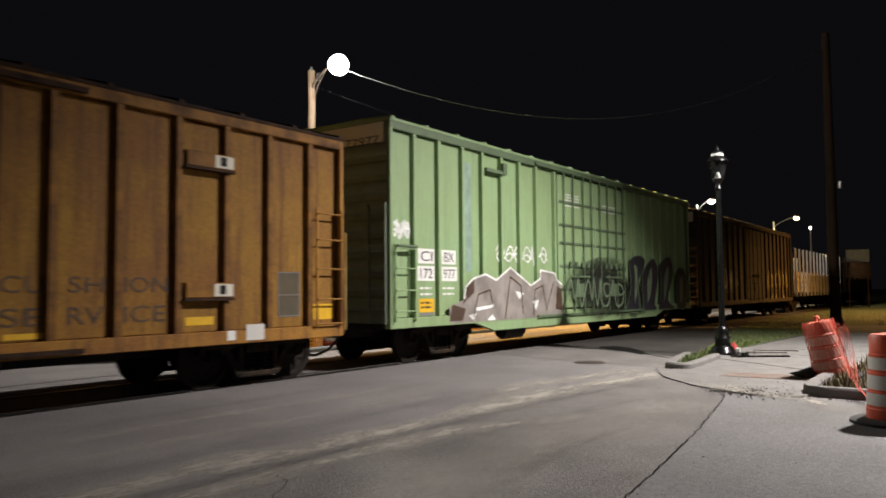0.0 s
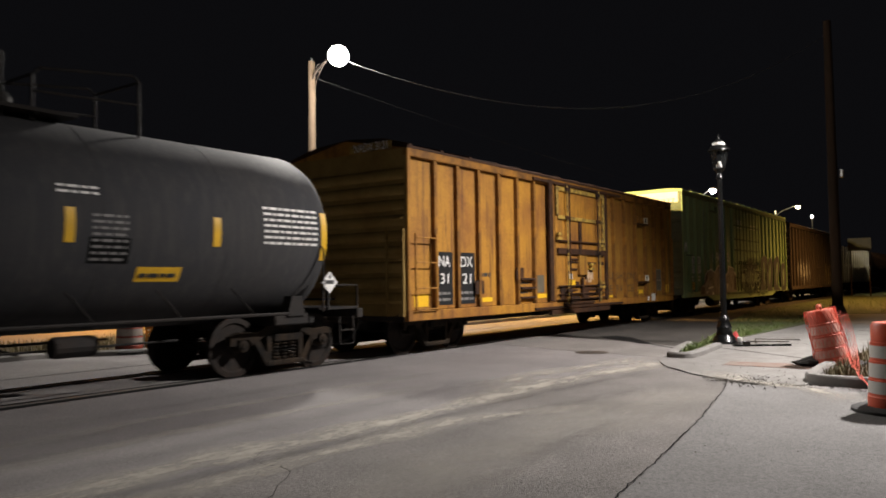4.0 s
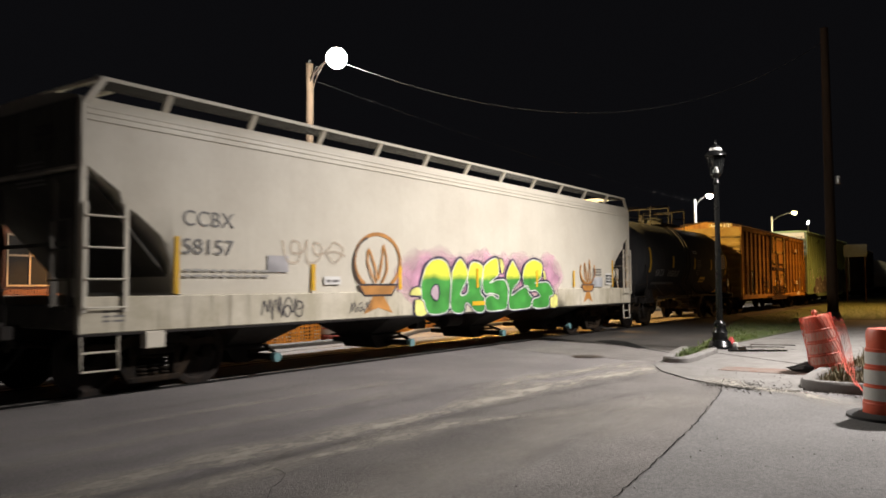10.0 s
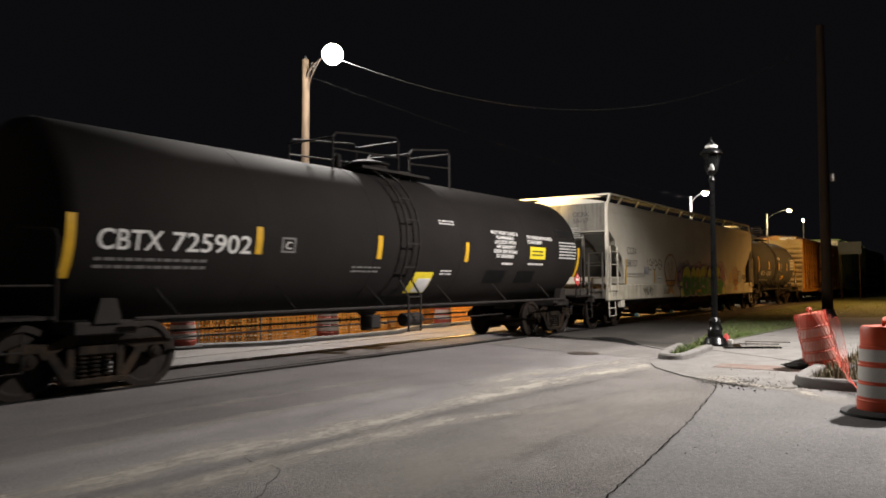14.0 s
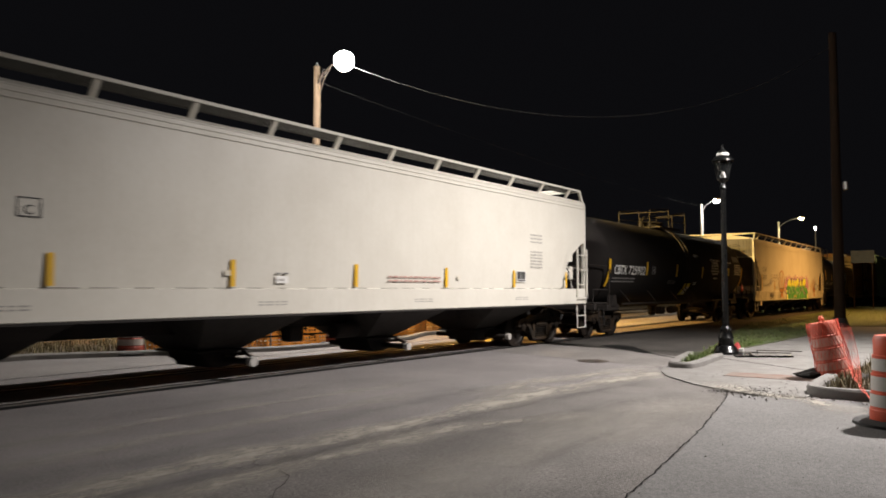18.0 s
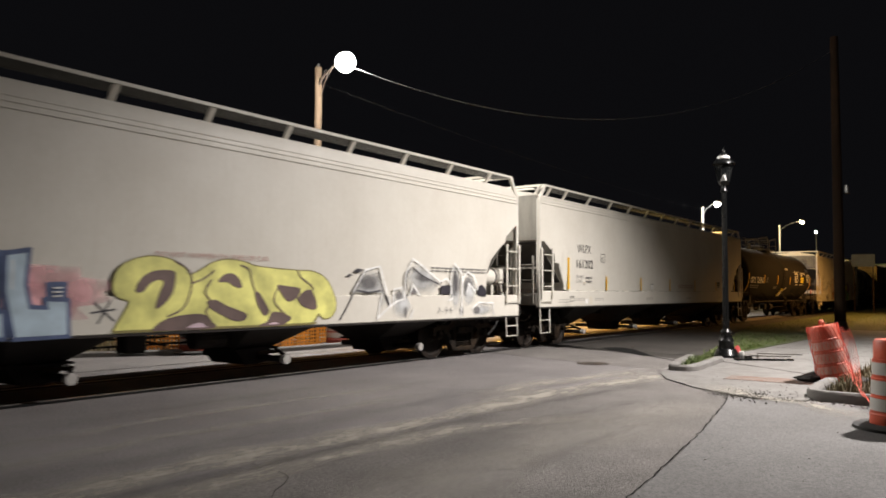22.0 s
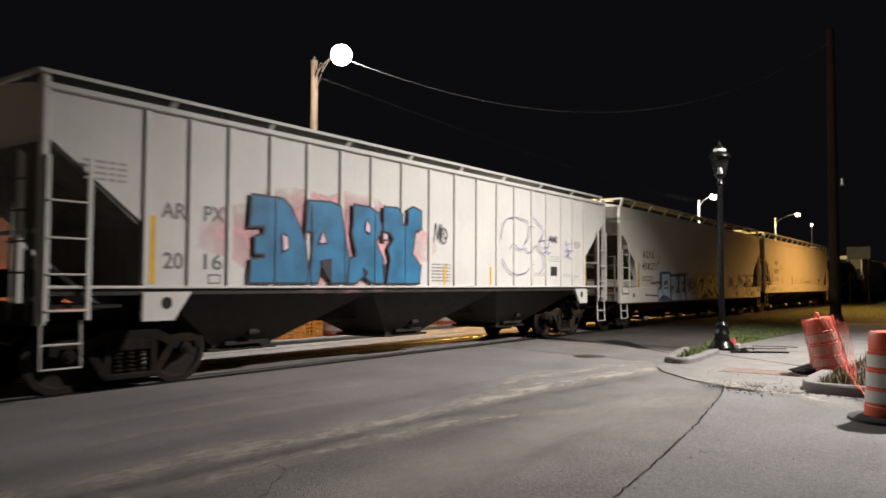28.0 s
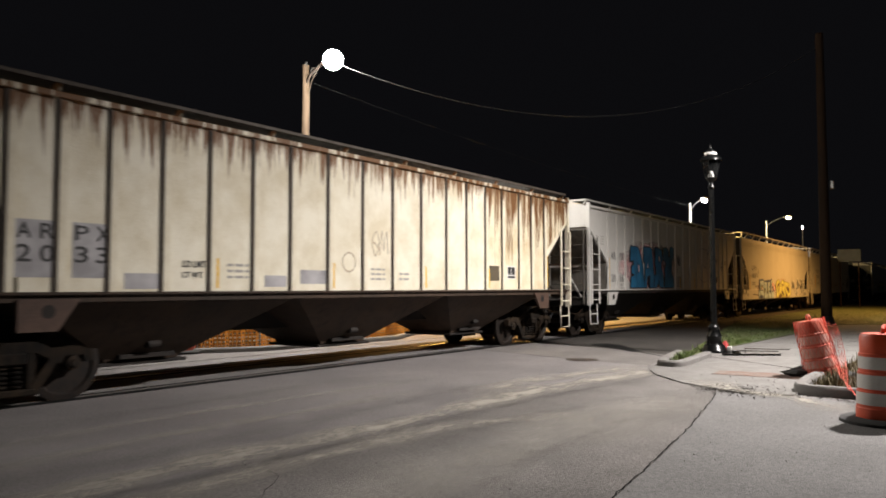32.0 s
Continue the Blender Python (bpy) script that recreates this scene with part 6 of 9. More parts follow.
for x0, x1, t1, t2, t3 in ((-6.58, -5.97, "NA", "31", 0), (-5.77, -5.12, "DX", "21", 1)):
    plate(orange, "number_panel", x0, x1, 1.0, 2.11, YO + 0.003, BLACK_PANEL, "black number panel", proud=0.006)
    lettering(orange, t1, x0 + 0.10, x1 - 0.10, 1.80, 2.02, YO, WHITE_PAINT, "white reporting mark", proud=0.008)
    lettering(orange, t2, x0 + 0.16, x1 - 0.16, 1.44, 1.66, YO, WHITE_PAINT, "white car number", proud=0.008)
    small_print(orange, x0 + 0.08, x1 - 0.08, 1.06, 1.32, 2, YO - 0.002, GREY_LETTER)
lettering(orange, "CU", 1.95, 2.45, 1.50, 1.70, YO, FADED, "faded lettering")
lettering(orange, "SH", 2.75, 3.22, 1.50, 1.70, YO, FADED, "faded lettering")
lettering(orange, "ION", 3.5, 4.15, 1.50, 1.70, YO, FADED, "faded lettering")
lettering(orange, "SE", 1.95, 2.45, 1.10, 1.32, YO, FADED, "faded lettering")
lettering(orange, "RV", 2.75, 3.22, 1.10, 1.32, YO, FADED, "faded lettering")
lettering(orange, "ICE", 3.5, 4.12, 1.10, 1.32, YO, FADED, "faded lettering")
for x0, x1, z0, z1 in ((-7.32, -6.85, 0.99, 1.24), (4.44, 4.92, 1.02, 1.14), (6.95, 7.42, 1.02, 1.28), (2.0, 2.45, 0.95, 1.02), (-4.9, -4.4, 1.02, 1.12), (-2.2, -1.75, 1.05, 1.15)):
    plate(orange, "reflector", x0, x1, z0, z1, YO, YELLOW, "yellow reflective strip")
for z0 in (3.30, 1.42):
    board_ = part("routing_board", Mesh().box(4.36, 5.19, Y - 0.03, YO, z0 - 0.01, z0 + 0.21, 0.01), ORANGE_POST, orange, "rusty routing board")
    part("board_lip", Mesh().box(4.33, 5.2, Y - 0.05, YO, z0 - 0.05, z0 - 0.012), ORANGE_DARK, board_, "black lower lip")
    part("placard", Mesh().box(4.84, 5.17, Y - 0.036, Y - 0.03, z0 + 0.01, z0 + 0.19), CREAM, board_, "pale cream placard")
    part("placard_hole", Mesh().box(4.93, 5.04, Y - 0.040, Y - 0.036, z0 + 0.04, z0 + 0.17), BLACK_PANEL, board_, "black square on the placard")
plate(orange, "notice_panel", 6.17, 6.62, 1.46, 1.80, YO, DUSTY_PANEL, "dusty notice panel with a pale border")
plate(orange, "notice_panel", 6.17, 6.62, 1.10, 1.42, YO, DUSTY_PANEL, "dusty notice panel with a pale border")
part("notice_border", strokes([[(6.17, 1.10), (6.62, 1.10), (6.62, 1.80), (6.17, 1.80), (6.17, 1.10)], [(6.17, 1.44), (6.62, 1.44)]], YO - 0.006, 0.010), OLD_CONCRETE, orange)
small_print(orange, -4.9, -4.45, 1.55, 1.75, 1, YO, BLACK_LETTER)
small_print(orange, -3.25, -2.75, 1.15, 1.5, 3, YO, BLACK_LETTER)
plate(orange, "test_plate", 5.45, 5.8, 0.76, 1.0, Y - 0.002, LIGHT_GREY, "grey stencil plate")
plate(orange, "white_card", 5.1, 5.25, 0.78, 0.92, Y - 0.002, WHITE_PAINT, "white card on the sill")
part("door_scrawl", scribble(0.40, 0.86, 1.42, 1.74, Y - 0.004, 3, 3, 0.022), S_PALE_RUST, orange, "pale scrawl on the door")
for k, x in enumerate((-5.2, -3.4)):
    part("patch_weld", Mesh().box(x, x + 0.35, Y + 0.02, Y + 0.036, 1.2 + 0.3 * (k % 3), 1.5 + 0.3 * (k % 3), 0.004), ORANGE_DARK, orange)

green = boxcar(87.3, 17.84, 0.77, 4.76, 4.83, GREEN, GREEN_DARK,
               [-8.13, -7.3, -6.42, -5.62, -4.8, -3.95, -3.1, -2.1, 2.74, 3.5, 4.3, 5.1, 5.9, 6.7, 7.5, 8.2], (-2.0, 2.64),
               "pale green boxcar with graffiti along its lower side", (-6.45, 6.45), doors=2, roof_mat=GREEN, end_mat=GREEN_SHADE, post_mat=GREEN)
part("sill_belly", Mesh().prism([(-6.0, 0.78), (-5.2, 0.58), (5.2, 0.58), (6.0, 0.78)], "y", Y + 0.004, Y + 0.10), GREEN, green, "deepened middle of the side sill")
part("air_reservoir", Mesh().lathe([(0.0, -0.5), (0.17, -0.48), (0.2, -0.4), (0.2, 0.4), (0.17, 0.48), (0.0, 0.5)], (-3.6, -1.1, 0.5), "x", 16), UNDER, green, "black air reservoir", True)
ladder(green, -8.82, -8.20, Y, 0.9, 2.4, (2.30, 1.92, 1.5, 1.1), GREEN)
part("corner_brace", Mesh().tube([(-8.82, Y - .08, 2.35), (-8.5, Y - .1, 2.35), (-8.2, Y - .08, 2.35)], 0.03, 6), GREEN_DARK, green)
for x0, x1, z0, z1, s in ((-7.95, -7.40, 2.04, 2.34, "CI"), (-7.15, -6.62, 2.04, 2.34, "BX"), (-7.97, -7.40, 1.69, 1.99, "172"), (-7.17, -6.58, 1.69, 1.99, "977")):
    plate(green, "number_panel", x0, x1, z0, z1, YO, WHITE_PAINT, "white number panel")
    lettering(green, s, x0 + 0.09, x1 - 0.07, z0 + 0.05, z1 - 0.05, YO - 0.002, BLACK_LETTER, "black lettering", proud=0.005)
for z in (1.50, 1.38):
    small_print(green, -7.88, -7.5, z, z + 0.1, 1, YO, WHITE_PAINT)
    small_print(green, -7.1, -6.7, z, z + 0.1, 1, YO, WHITE_PAINT)
plate(green, "reflector", -7.92, -7.42, 1.06, 1.33, YO, YELLOW, "yellow placard")
small_print(green, -7.86, -7.5, 1.12, 1.30, 2, YO - 0.002, BLACK_LETTER)
plate(green, "placard", -7.92, -7.42, 0.86 + 0.13, 1.05, YO, OLD_CONCRETE, "pale placard")
plate(green, "reflector", -2.9, -2.5, 1.0, 1.12, YO, YELLOW, "yellow reflective strip")
small_print(green, -1.6, -0.7, 3.72, 4.1, 5, Y - 0.002, WHITE_PAINT)
small_print(green, 0.9, 1.9, 3.75, 4.0, 3, Y - 0.002, WHITE_PAINT)
part("tag", scribble(-8.75, -8.2, 2.52, 2.85, YO, 11, 4, 0.02), S_WHITE, green, "white sprayed tag")
part("tag", scribble(-5.0, -2.4, 2.1, 2.6, YO, 12, 6, 0.02), S_WHITE, green, "thin white sprayed tag")
jag = [(-6.46, 1.30), (-6.37, 1.57), (-6.08, 1.74), (-5.58, 1.84), (-5.13, 1.71), (-4.49, 2.01), (-3.5, 1.59), (-3.02, 1.76), (-3.0, 1.98), (-2.23, 1.91), (-2.11, 1.73), (-1.82, 1.62)]
sheet = [(-1.76, 0.80), (-7.0, 0.80), (-7.0, 1.15)]
part("graffiti_fill", Mesh().add([(x, Y - 0.003, z) for x, z in jag + sheet], [tuple(range(len(jag + sheet)))]), S_KHAKI, green, "mauve-grey sprayed lettering fill")
part("graffiti_haze", blob(0.6, 1.55, 4.6, 1.9, Y - 0.066, 71), S_SOOT, green, "black sprayed haze over the doors")
part("graffiti_haze", blob(3.0, 1.2, 4.0, 1.3, Y - 0.004, 72), S_SOOT, green, "black sprayed haze")
for shade, shapes, y, what in (
        (S_RUST, [[(-6.5, 1.2), (-6.36, 1.6), (-6.05, 1.8), (-6.05, 1.45)], [(-7.0, 0.85), (-6.9, 1.2), (-6.4, 1.1), (-6.5, 0.85)], [(-2.2, 1.0), (-2.1, 1.6), (-1.85, 1.5), (-1.8, 0.95)]], Y - 0.005, "dark rusty patch"),
        (S_WHITE, [[(-4.27, 1.47), (-3.85, 1.41), (-4.08, 1.26)], [(-3.43, 1.21), (-3.1, 1.25), (-3.26, 0.98)], [(-6.03, 1.11), (-5.23, 1.17), (-5.3, 1.1), (-5.96, 1.04)], [(-5.31, 0.95), (-5.17, 0.82), (-5.54, 0.82)], [(-6.3, 0.95), (-5.95, 1.0), (-6.1, 0.84)]], Y - 0.006, "white sprayed chip")):
    for k, pts in enumerate(shapes):
        part("graffiti_patch", Mesh().add([(x, y - 0.0004 * k, z) for x, z in pts], [tuple(range(len(pts)))]), shade, green, what)
ribbons(green, "graffiti_line", [[(x, z + 0.01) for x, z in jag]], Y - 0.0075, 0.022, S_WHITE, "thin white sprayed outline")
ribbons(green, "graffiti_line", [[(-6.1, 0.9), (-5.9, 1.4), (-5.4, 1.5), (-5.3, 1.2)], [(-4.75, 0.85), (-4.5, 1.8), (-4.0, 1.6), (-3.9, 0.9)], [(-3.4, 0.85), (-3.3, 1.5), (-2.9, 1.6), (-2.7, 1.0), (-2.3, 1.7)]], Y - 0.0085, 0.018, S_RUST, "dark sprayed inner line")
BIG = [[(2.53, 0.82), (3.0, 1.56), (2.91, 2.34), (3.64, 2.56), (4.21, 2.37), (3.57, 1.66), (3.64, 0.82)], [(4.08, 0.82), (4.03, 1.96), (4.98, 2.5), (5.42, 1.98), (5.02, 1.04), (5.2, 0.82)],
       [(5.46, 0.82), (5.72, 1.77), (5.6, 2.3), (6.63, 2.6), (6.93, 2.0), (6.33, 1.13), (7.0, 0.82)], [(7.33, 0.82), (7.28, 2.0), (8.03, 2.24), (8.53, 1.56), (8.24, 0.82)]]
sprayed(green, BIG, Y - 0.001, S_BLACK, S_GREEN_PALE, "black sprayed letter", 0.035, (0.06, 0))
sprayed(green, [[(3.2, 1.0), (3.3, 1.7), (3.25, 2.25), (3.5, 2.1), (3.45, 1.4)], [(4.35, 1.0), (4.4, 1.8), (4.8, 2.2), (4.75, 1.5)], [(5.9, 1.0), (6.0, 1.9), (6.45, 2.3), (6.3, 1.6)], [(7.6, 1.0), (7.65, 1.8), (7.95, 1.9), (7.9, 1.1)]], Y - 0.012, S_GREEN_PALE, S_BLACK, "pale green heart of a letter", 0.02, (0, 0))
part("door_tag", scribble(-1.7, 2.4, 1.0, 1.8, Y - 0.073, 18, 4, 0.03), S_GREEN_PALE, green, "pale sprayed tag over the doors")
plate(green, "paint_patch", -6.3, -6.02, 1.9, 4.3, YO, S_PALE_BLUE, "pale blue faded strip")
part("side_bracket", Mesh().box(-5.55, -4.7, Y - 0.06, Y + 0.02, 4.18, 4.26).box(-4.85, -4.68, Y - 0.07, Y, 4.2, 4.45), GREEN_DARK, green)

brown = boxcar(106.2, 17.6, 0.77, 4.55, 4.75, BROWN, BROWN, [-8.0, -7.1, -6.2, -5.3, -4.4, -3.5, -2.6, -1.6, 1.7, 2.6, 3.5, 4.4, 5.3, 6.2, 7.1, 8.0], (-1.5, 1.6),
               "dark brown boxcar with graffiti, in shadow", (-6.4, 6.4))
part("graffiti_line", scribble(-7.0, -1.8, 1.0, 2.6, YO - 0.004, 21, 6, 0.07), S_SILVER, brown, "pale sprayed lettering")
part("graffiti_line", scribble(2.6, 8.4, 1.0, 2.5, YO - 0.004, 22, 6, 0.08), S_OLIVE, brown, "olive sprayed lettering")



def end_plate(car, x, y_left, y_right, z0, z1, back, text="", ink=None):
    """A plate at the top of the end that faces back along the train, with its lettering."""
    part("end_header", Mesh().box(x - 0.012, x - 0.002, y_right, y_left, z0, z1), back, car, "pale plate at the top of the end")
    if text:
        wide = min(1.0, (y_left - y_right) * 0.8)
        me = writing(text, wide, 0.17)
        for v in me.vertices:
            v.co = (x - 0.016, y_right + 0.1 + wide / 2 - v.co.x, z0 + 0.10 + v.co.z)
        part("lettering", me, ink, car, "lettering on the end")


# Pale plate paints the lamplit band along the top of the green end.
end_plate(green, -8.92, 1.45, -1.48, 4.30, 4.74, GREY_WHITE, "172977", BLACK_LETTER)
end_plate(orange, -7.6, -0.15, -1.25, 4.13, 4.30, ORANGE_YELLOW, "NADX 3121", WHITE_PAINT)
# No real plate here: cream paints the lamplit top of the brown end.
end_plate(brown, -8.8, 1.4, -1.45, 4.14, 4.53, CREAM)


# -- flat cars with stakes --


def stake_car(xc, length, label, tone):
    car = thing("stake_flatcar", pose(xc, TRACK_Y, 0), label, "flatcar", "cars of the freight train")
    CARS.append((car, xc))
    h = length / 2
    part("deck", Mesh().box(-h, h, -1.45, 1.45, 1.0, 1.2, 0.02).box(-h, h, -0.3, 0.3, 0.6, 0.999), UNDER, car, "black deck")
    rs = random.Random(int(xc))
    key = ("stake", tone.name)
    SHARED[key] = data_of("stake", Mesh().box(-0.06, 0.06, -0.05, 0.05, 1.0, 3.9, 0.012), tone)
    n = 15
    for s in (-1, 1):
        for k in range(n):
            x = -h + 0.5 + (length - 1.0) * k / (n - 1)
            share("stake", SHARED[key], car, pose(x, s * 1.52, -0.02 * rs.random()))
    for s in (-1, 1):
        part("end_bulkhead", Mesh().box(s * h - 0.12 if s > 0 else -h, h if s > 0 else -h + 0.12, -1.45, 1.45, 1.2, 3.6, 0.03), UNDER, car)
        coupler(car, s * (h + 0.05), s)
        add_truck(car, s * (h - 2.0))
    for k in range(9):
        x = -h + 1.2 + k * (length - 2.4) / 9
        m = Mesh()
        for j in range(4):
            m.box(x, x + (length - 2.4) / 9 - 0.12, -1.35, 1.35, 1.22 + j * 0.33, 1.22 + j * 0.33 + 0.30, 0.02)
        if rs.random() < 0.75:
            part("load_stack", m, LUMBER, car, "stacked timber load")
    return car


stake_car(125.3, 18.0, "flatcar with upright stakes and a timber load", GALV)
stake_car(145.0, 18.0, "flatcar with rusty upright stakes and a timber load", ORANGE_DARK)


# -- tank cars --
TR, TZ = 1.48, 2.32


def tank_car(xc, head0, head1, label, paint, trucks, ends, mid, refl):
    car = thing("tank_car", pose(xc, TRACK_Y, 0), label, "tank car", "cars of the freight train")
    CARS.append((car, xc))
    dish = 0.52
    prof = []
    for k in range(7):
        a = math.pi / 2 * k / 6
        prof.append((TR * math.sin(a) if k else 0.001, head0 + dish * (1 - math.cos(a))))
    n = 8
    for k in range(1, n):
        prof.append((TR, head0 + dish + (head1 - head0 - 2 * dish) * k / n))
    for k in range(6, -1, -1):
        a = math.pi / 2 * k / 6
        prof.append((TR * math.sin(a) if k else 0.001, head1 - dish * (1 - math.cos(a))))
    part("tank", Mesh().lathe([(r, h) for r, h in prof], (0, 0, TZ), "x", 72), paint, car, "black cylindrical tank", True)
    for k in range(1, 5):
        x = head0 + dish + (head1 - head0 - 2 * dish) * k / 5
        part("weld_seam", Mesh().lathe([(TR - .01, -0.012), (TR + 0.003, -0.008), (TR + 0.003, 0.008), (TR - .01, 0.012)], (x, 0, TZ), "x", 72), paint, car, "", True)
    for s, tx, e in ((-1, trucks[0], ends[0]), (1, trucks[1], ends[1])):
        m = Mesh().box(min(e, tx + s * -0.9), max(e, tx + s * -0.9), -0.35, 0.35, 0.72, 1.02, 0.02)
        m.box(tx - 0.45, tx + 0.45, -1.3, 1.3, 0.80, 0.98, 0.02)
        part("stub_sill", m, UNDER, car, "black stub sill")
        for y in (-1.25, 1.25):
            pts = [(tx - 0.20, 0.95), (tx + 0.20, 0.95), (tx + 0.11, 1.28), (tx - 0.11, 1.28)]
            part("saddle", Mesh().prism(pts, "y", y - 0.09, y + 0.09), UNDER, car)
        plat = Mesh().box(min(e, e - s * 1.0), max(e, e - s * 1.0), -1.45, 1.45, 1.03, 1.07)
        part("end_platform", plat, UNDER, car)
        part("end_sill", Mesh().box(e - 0.08, e + 0.08, -1.5, 1.5, 0.86, 1.029, 0.015), UNDER, car)
        rail = Mesh()
        xx = e - s * 0.95
        rail.tube([(xx, -1.5, 1.0), (xx, -1.53, 2.05), (xx - s * -0.0, -1.45, 2.15), (xx + s * 0.2, -0.9, 2.2)], 0.02, 6)
        rail.tube([(e, -1.42, 1.0), (e, -1.42, 1.45), (e - s * 0.9, -1.48, 1.45)], 0.018, 6)
        part("handrail", rail, UNDER, car)
        coupler(car, e, s)
        stirrup(car, e - s * 0.2 if s < 0 else e - 0.55, e + 0.55 if s < 0 else e - 0.2, -1.5, 0.42, 0.9, UNDER)
    side = Mesh()
    side.tube([(trucks[0] + 0.3, -1.47, 1.0), (trucks[1] - 0.3, -1.47, 1.0)], 0.028, 8)
    part("running_rail", side, UNDER, car, "long grab rail along the tank")
    for k in range(6):
        x = trucks[0] + 1.0 + (trucks[1] - trucks[0] - 2.0) * k / 5
        part("rail_stay", Mesh().beam((x, -1.47, 1.0), (x - 0.25, -1.22, 1.42), 0.05, 0.02), UNDER, car)
    # dome platform with rails
    px0, px1 = mid - 1.75, mid + 1.75
    deck = Mesh().box(mid - 1.0, mid + 1.3, -0.75, 0.75, TZ + TR - 0.02, TZ + TR + 0.03)
    part("dome_platform", deck, UNDER, car, "black walkway platform")
    part("dome", Mesh().lathe([(0.45, 0), (0.45, 0.22), (0.5, 0.24), (0.5, 0.28), (0.2, 0.36), (0.0, 0.37)], (mid, 0, TZ + TR - 0.05), "z", 20), paint, car, "round dome housing", True)
    part("dome_valve", Mesh().lathe([(0.10, 0.0), (0.1, 0.3), (0.05, 0.38)], (mid + 0.75, 0.2, TZ + TR), "z", 10), UNDER, car)
    part("dome_valve", Mesh().lathe([(0.07, 0.0), (0.07, 0.32), (0.03, 0.38)], (mid - 0.8, 0.1, TZ + TR), "z", 10), UNDER, car)
    for (a, b) in ((mid - 1.7, mid + 0.35), (mid + 0.75, mid + 2.3)):
        g = Mesh()
        for y in (-0.6, 0.6):
            zb = TZ + math.sqrt(TR * TR - y * y)
            g.tube([(a, y, zb), (a, y, TZ + TR + 0.50), (a + 0.1, y, TZ + TR + 0.60), (b - 0.1, y, TZ + TR + 0.78), (b, y, TZ + TR + 0.70), (b, y, zb)], 0.022, 7)
            g.tube([(a, y, TZ + TR + 0.28), (b, y, TZ + TR + 0.36)], 0.018, 6)
        for x in (a, b):
            g.tube([(x, -0.6, TZ + TR + (0.5 if x == a else 0.7)), (x, 0.6, TZ + TR + (0.5 if x == a else 0.7))], 0.02, 6)
        part("guard_rail", g, UNDER, car, "tubular guard rail")
    # ladder over the curve of the tank
    rails = Mesh()
    for x in (mid + 0.12 - 0.75, mid + 0.52 - 0.75):
        pts = [(x, -1.62, 0.5), (x, -1.62, 1.2)]
        for k in range(9):
            a = radians(-30 + k * 13)
            pts.append((x, -(TR + 0.13) * math.cos(a), TZ + (TR + 0.13) * math.sin(a)))
        rails.tube(pts, 0.022, 6)
    lad = part("ladder", rails, UNDER, car, "black side ladder")
    SHARED.setdefault("tank_rung", data_of("rung", Mesh().cyl((0, 0, 0), (0.4, 0, 0), 0.014, n=6), UNDER))
    for z in (0.52, 0.85, 1.18):
        share("rung", SHARED["tank_rung"], lad, pose(mid - 0.63, -1.62, z))
    for k in range(6):
        a = radians(-20 + k * 17)
        share("rung", SHARED["tank_rung"], lad, pose(mid - 0.63, -(TR + 0.13) * math.cos(a), TZ + (TR + 0.13) * math.sin(a)))
    out = Mesh().lathe([(0.12, 0.45), (0.14, 0.55), (0.14, 0.75), (0.22, 0.85)], (mid, 0, 0), "z", 14)
    part("bottom_outlet", out, UNDER, car, "bottom outlet valve", True)
    for x, z0, z1 in refl:
        reflector(car, x, z0, z1, 0, (TR, TZ), 0.13)
    for x in trucks:
        add_truck(car, x)
    brake_gear(car, trucks[0] + 1.6, trucks[1] - 1.6)
    return car


def placard_diamond(car, x, z, y, mat, ink, label):
    d = part("hazard_placard", Mesh().prism([(x, z - 0.19), (x + 0.19, z), (x, z + 0.19), (x - 0.19, z)], "y", y, y + 0.02), mat, car, label)
    part("placard_band", Mesh().box(x - 0.11, x + 0.11, y - 0.004, y - 0.001, z - 0.03, z + 0.04), ink, d)
    part("placard_mark", Mesh().prism([(x, z + 0.06), (x + 0.04, z + 0.09), (x, z + 0.14), (x - 0.04, z + 0.09)], "y", y - 0.004, y - 0.001), ink, d)
    part("placard_post", Mesh().box(x - 0.02, x + 0.02, y + 0.021, y + 0.06, 1.02, z), UNDER, d)


def head_print(car, head0, rows, mat):
    """Lines of small writing on the dished head that faces back along the train."""
    m = Mesh()
    for y0, y1, z0, z1 in rows:
        n = max(1, int(abs(y1 - y0) / 0.16))
        for k in range(n):
            ya, yb = y0 + (y1 - y0) * k / n, y0 + (y1 - y0) * (k + 0.78) / n
            m.add([(head0 + 0.52 * (1 - math.sqrt(max(0.0, 1 - (y * y + (z - TZ) ** 2) / TR ** 2))) - 0.008, y, z) for y, z in ((ya, z0), (yb, z0), (yb, z1), (ya, z1))], [(0, 1, 2, 3)])
    tagged(part("head_print", m, mat, car), "lines of pale print on the tank head", kind="stuff")


T = (TR, TZ)
natx = tank_car(54.8, -5.55, 5.45, "dusty black tank car with yellow reflectors", TANK, (-4.1, 4.45), (-5.9, 5.85), -0.3,
                ((-4.43, 1.89, 2.73), (-2.07, 2.07, 2.49), (0.5, 2.04, 2.48), (2.73, 2.05, 2.48), (4.96, 1.88, 2.69)))
lettering(natx, "NATX", -3.77, -2.97, 1.76, 1.99, 0, PALE_PRINT, "worn grey reporting mark", tank=T, fat=0.003)
lettering(natx, "160307", -2.49, -1.29, 1.75, 1.97, 0, PALE_PRINT, "worn grey car number", tank=T, fat=0.003)
small_print(natx, -3.8, -1.5, 1.42, 1.62, 1, 0, GREY_LETTER, tank=T)
small_print(natx, 0.8, 1.3, 1.8, 2.45, 8, 0, GREY_LETTER, tank=T)
small_print(natx, 3.64, 4.8, 2.1, 2.75, 7, 0, WHITE_PAINT, tank=T)
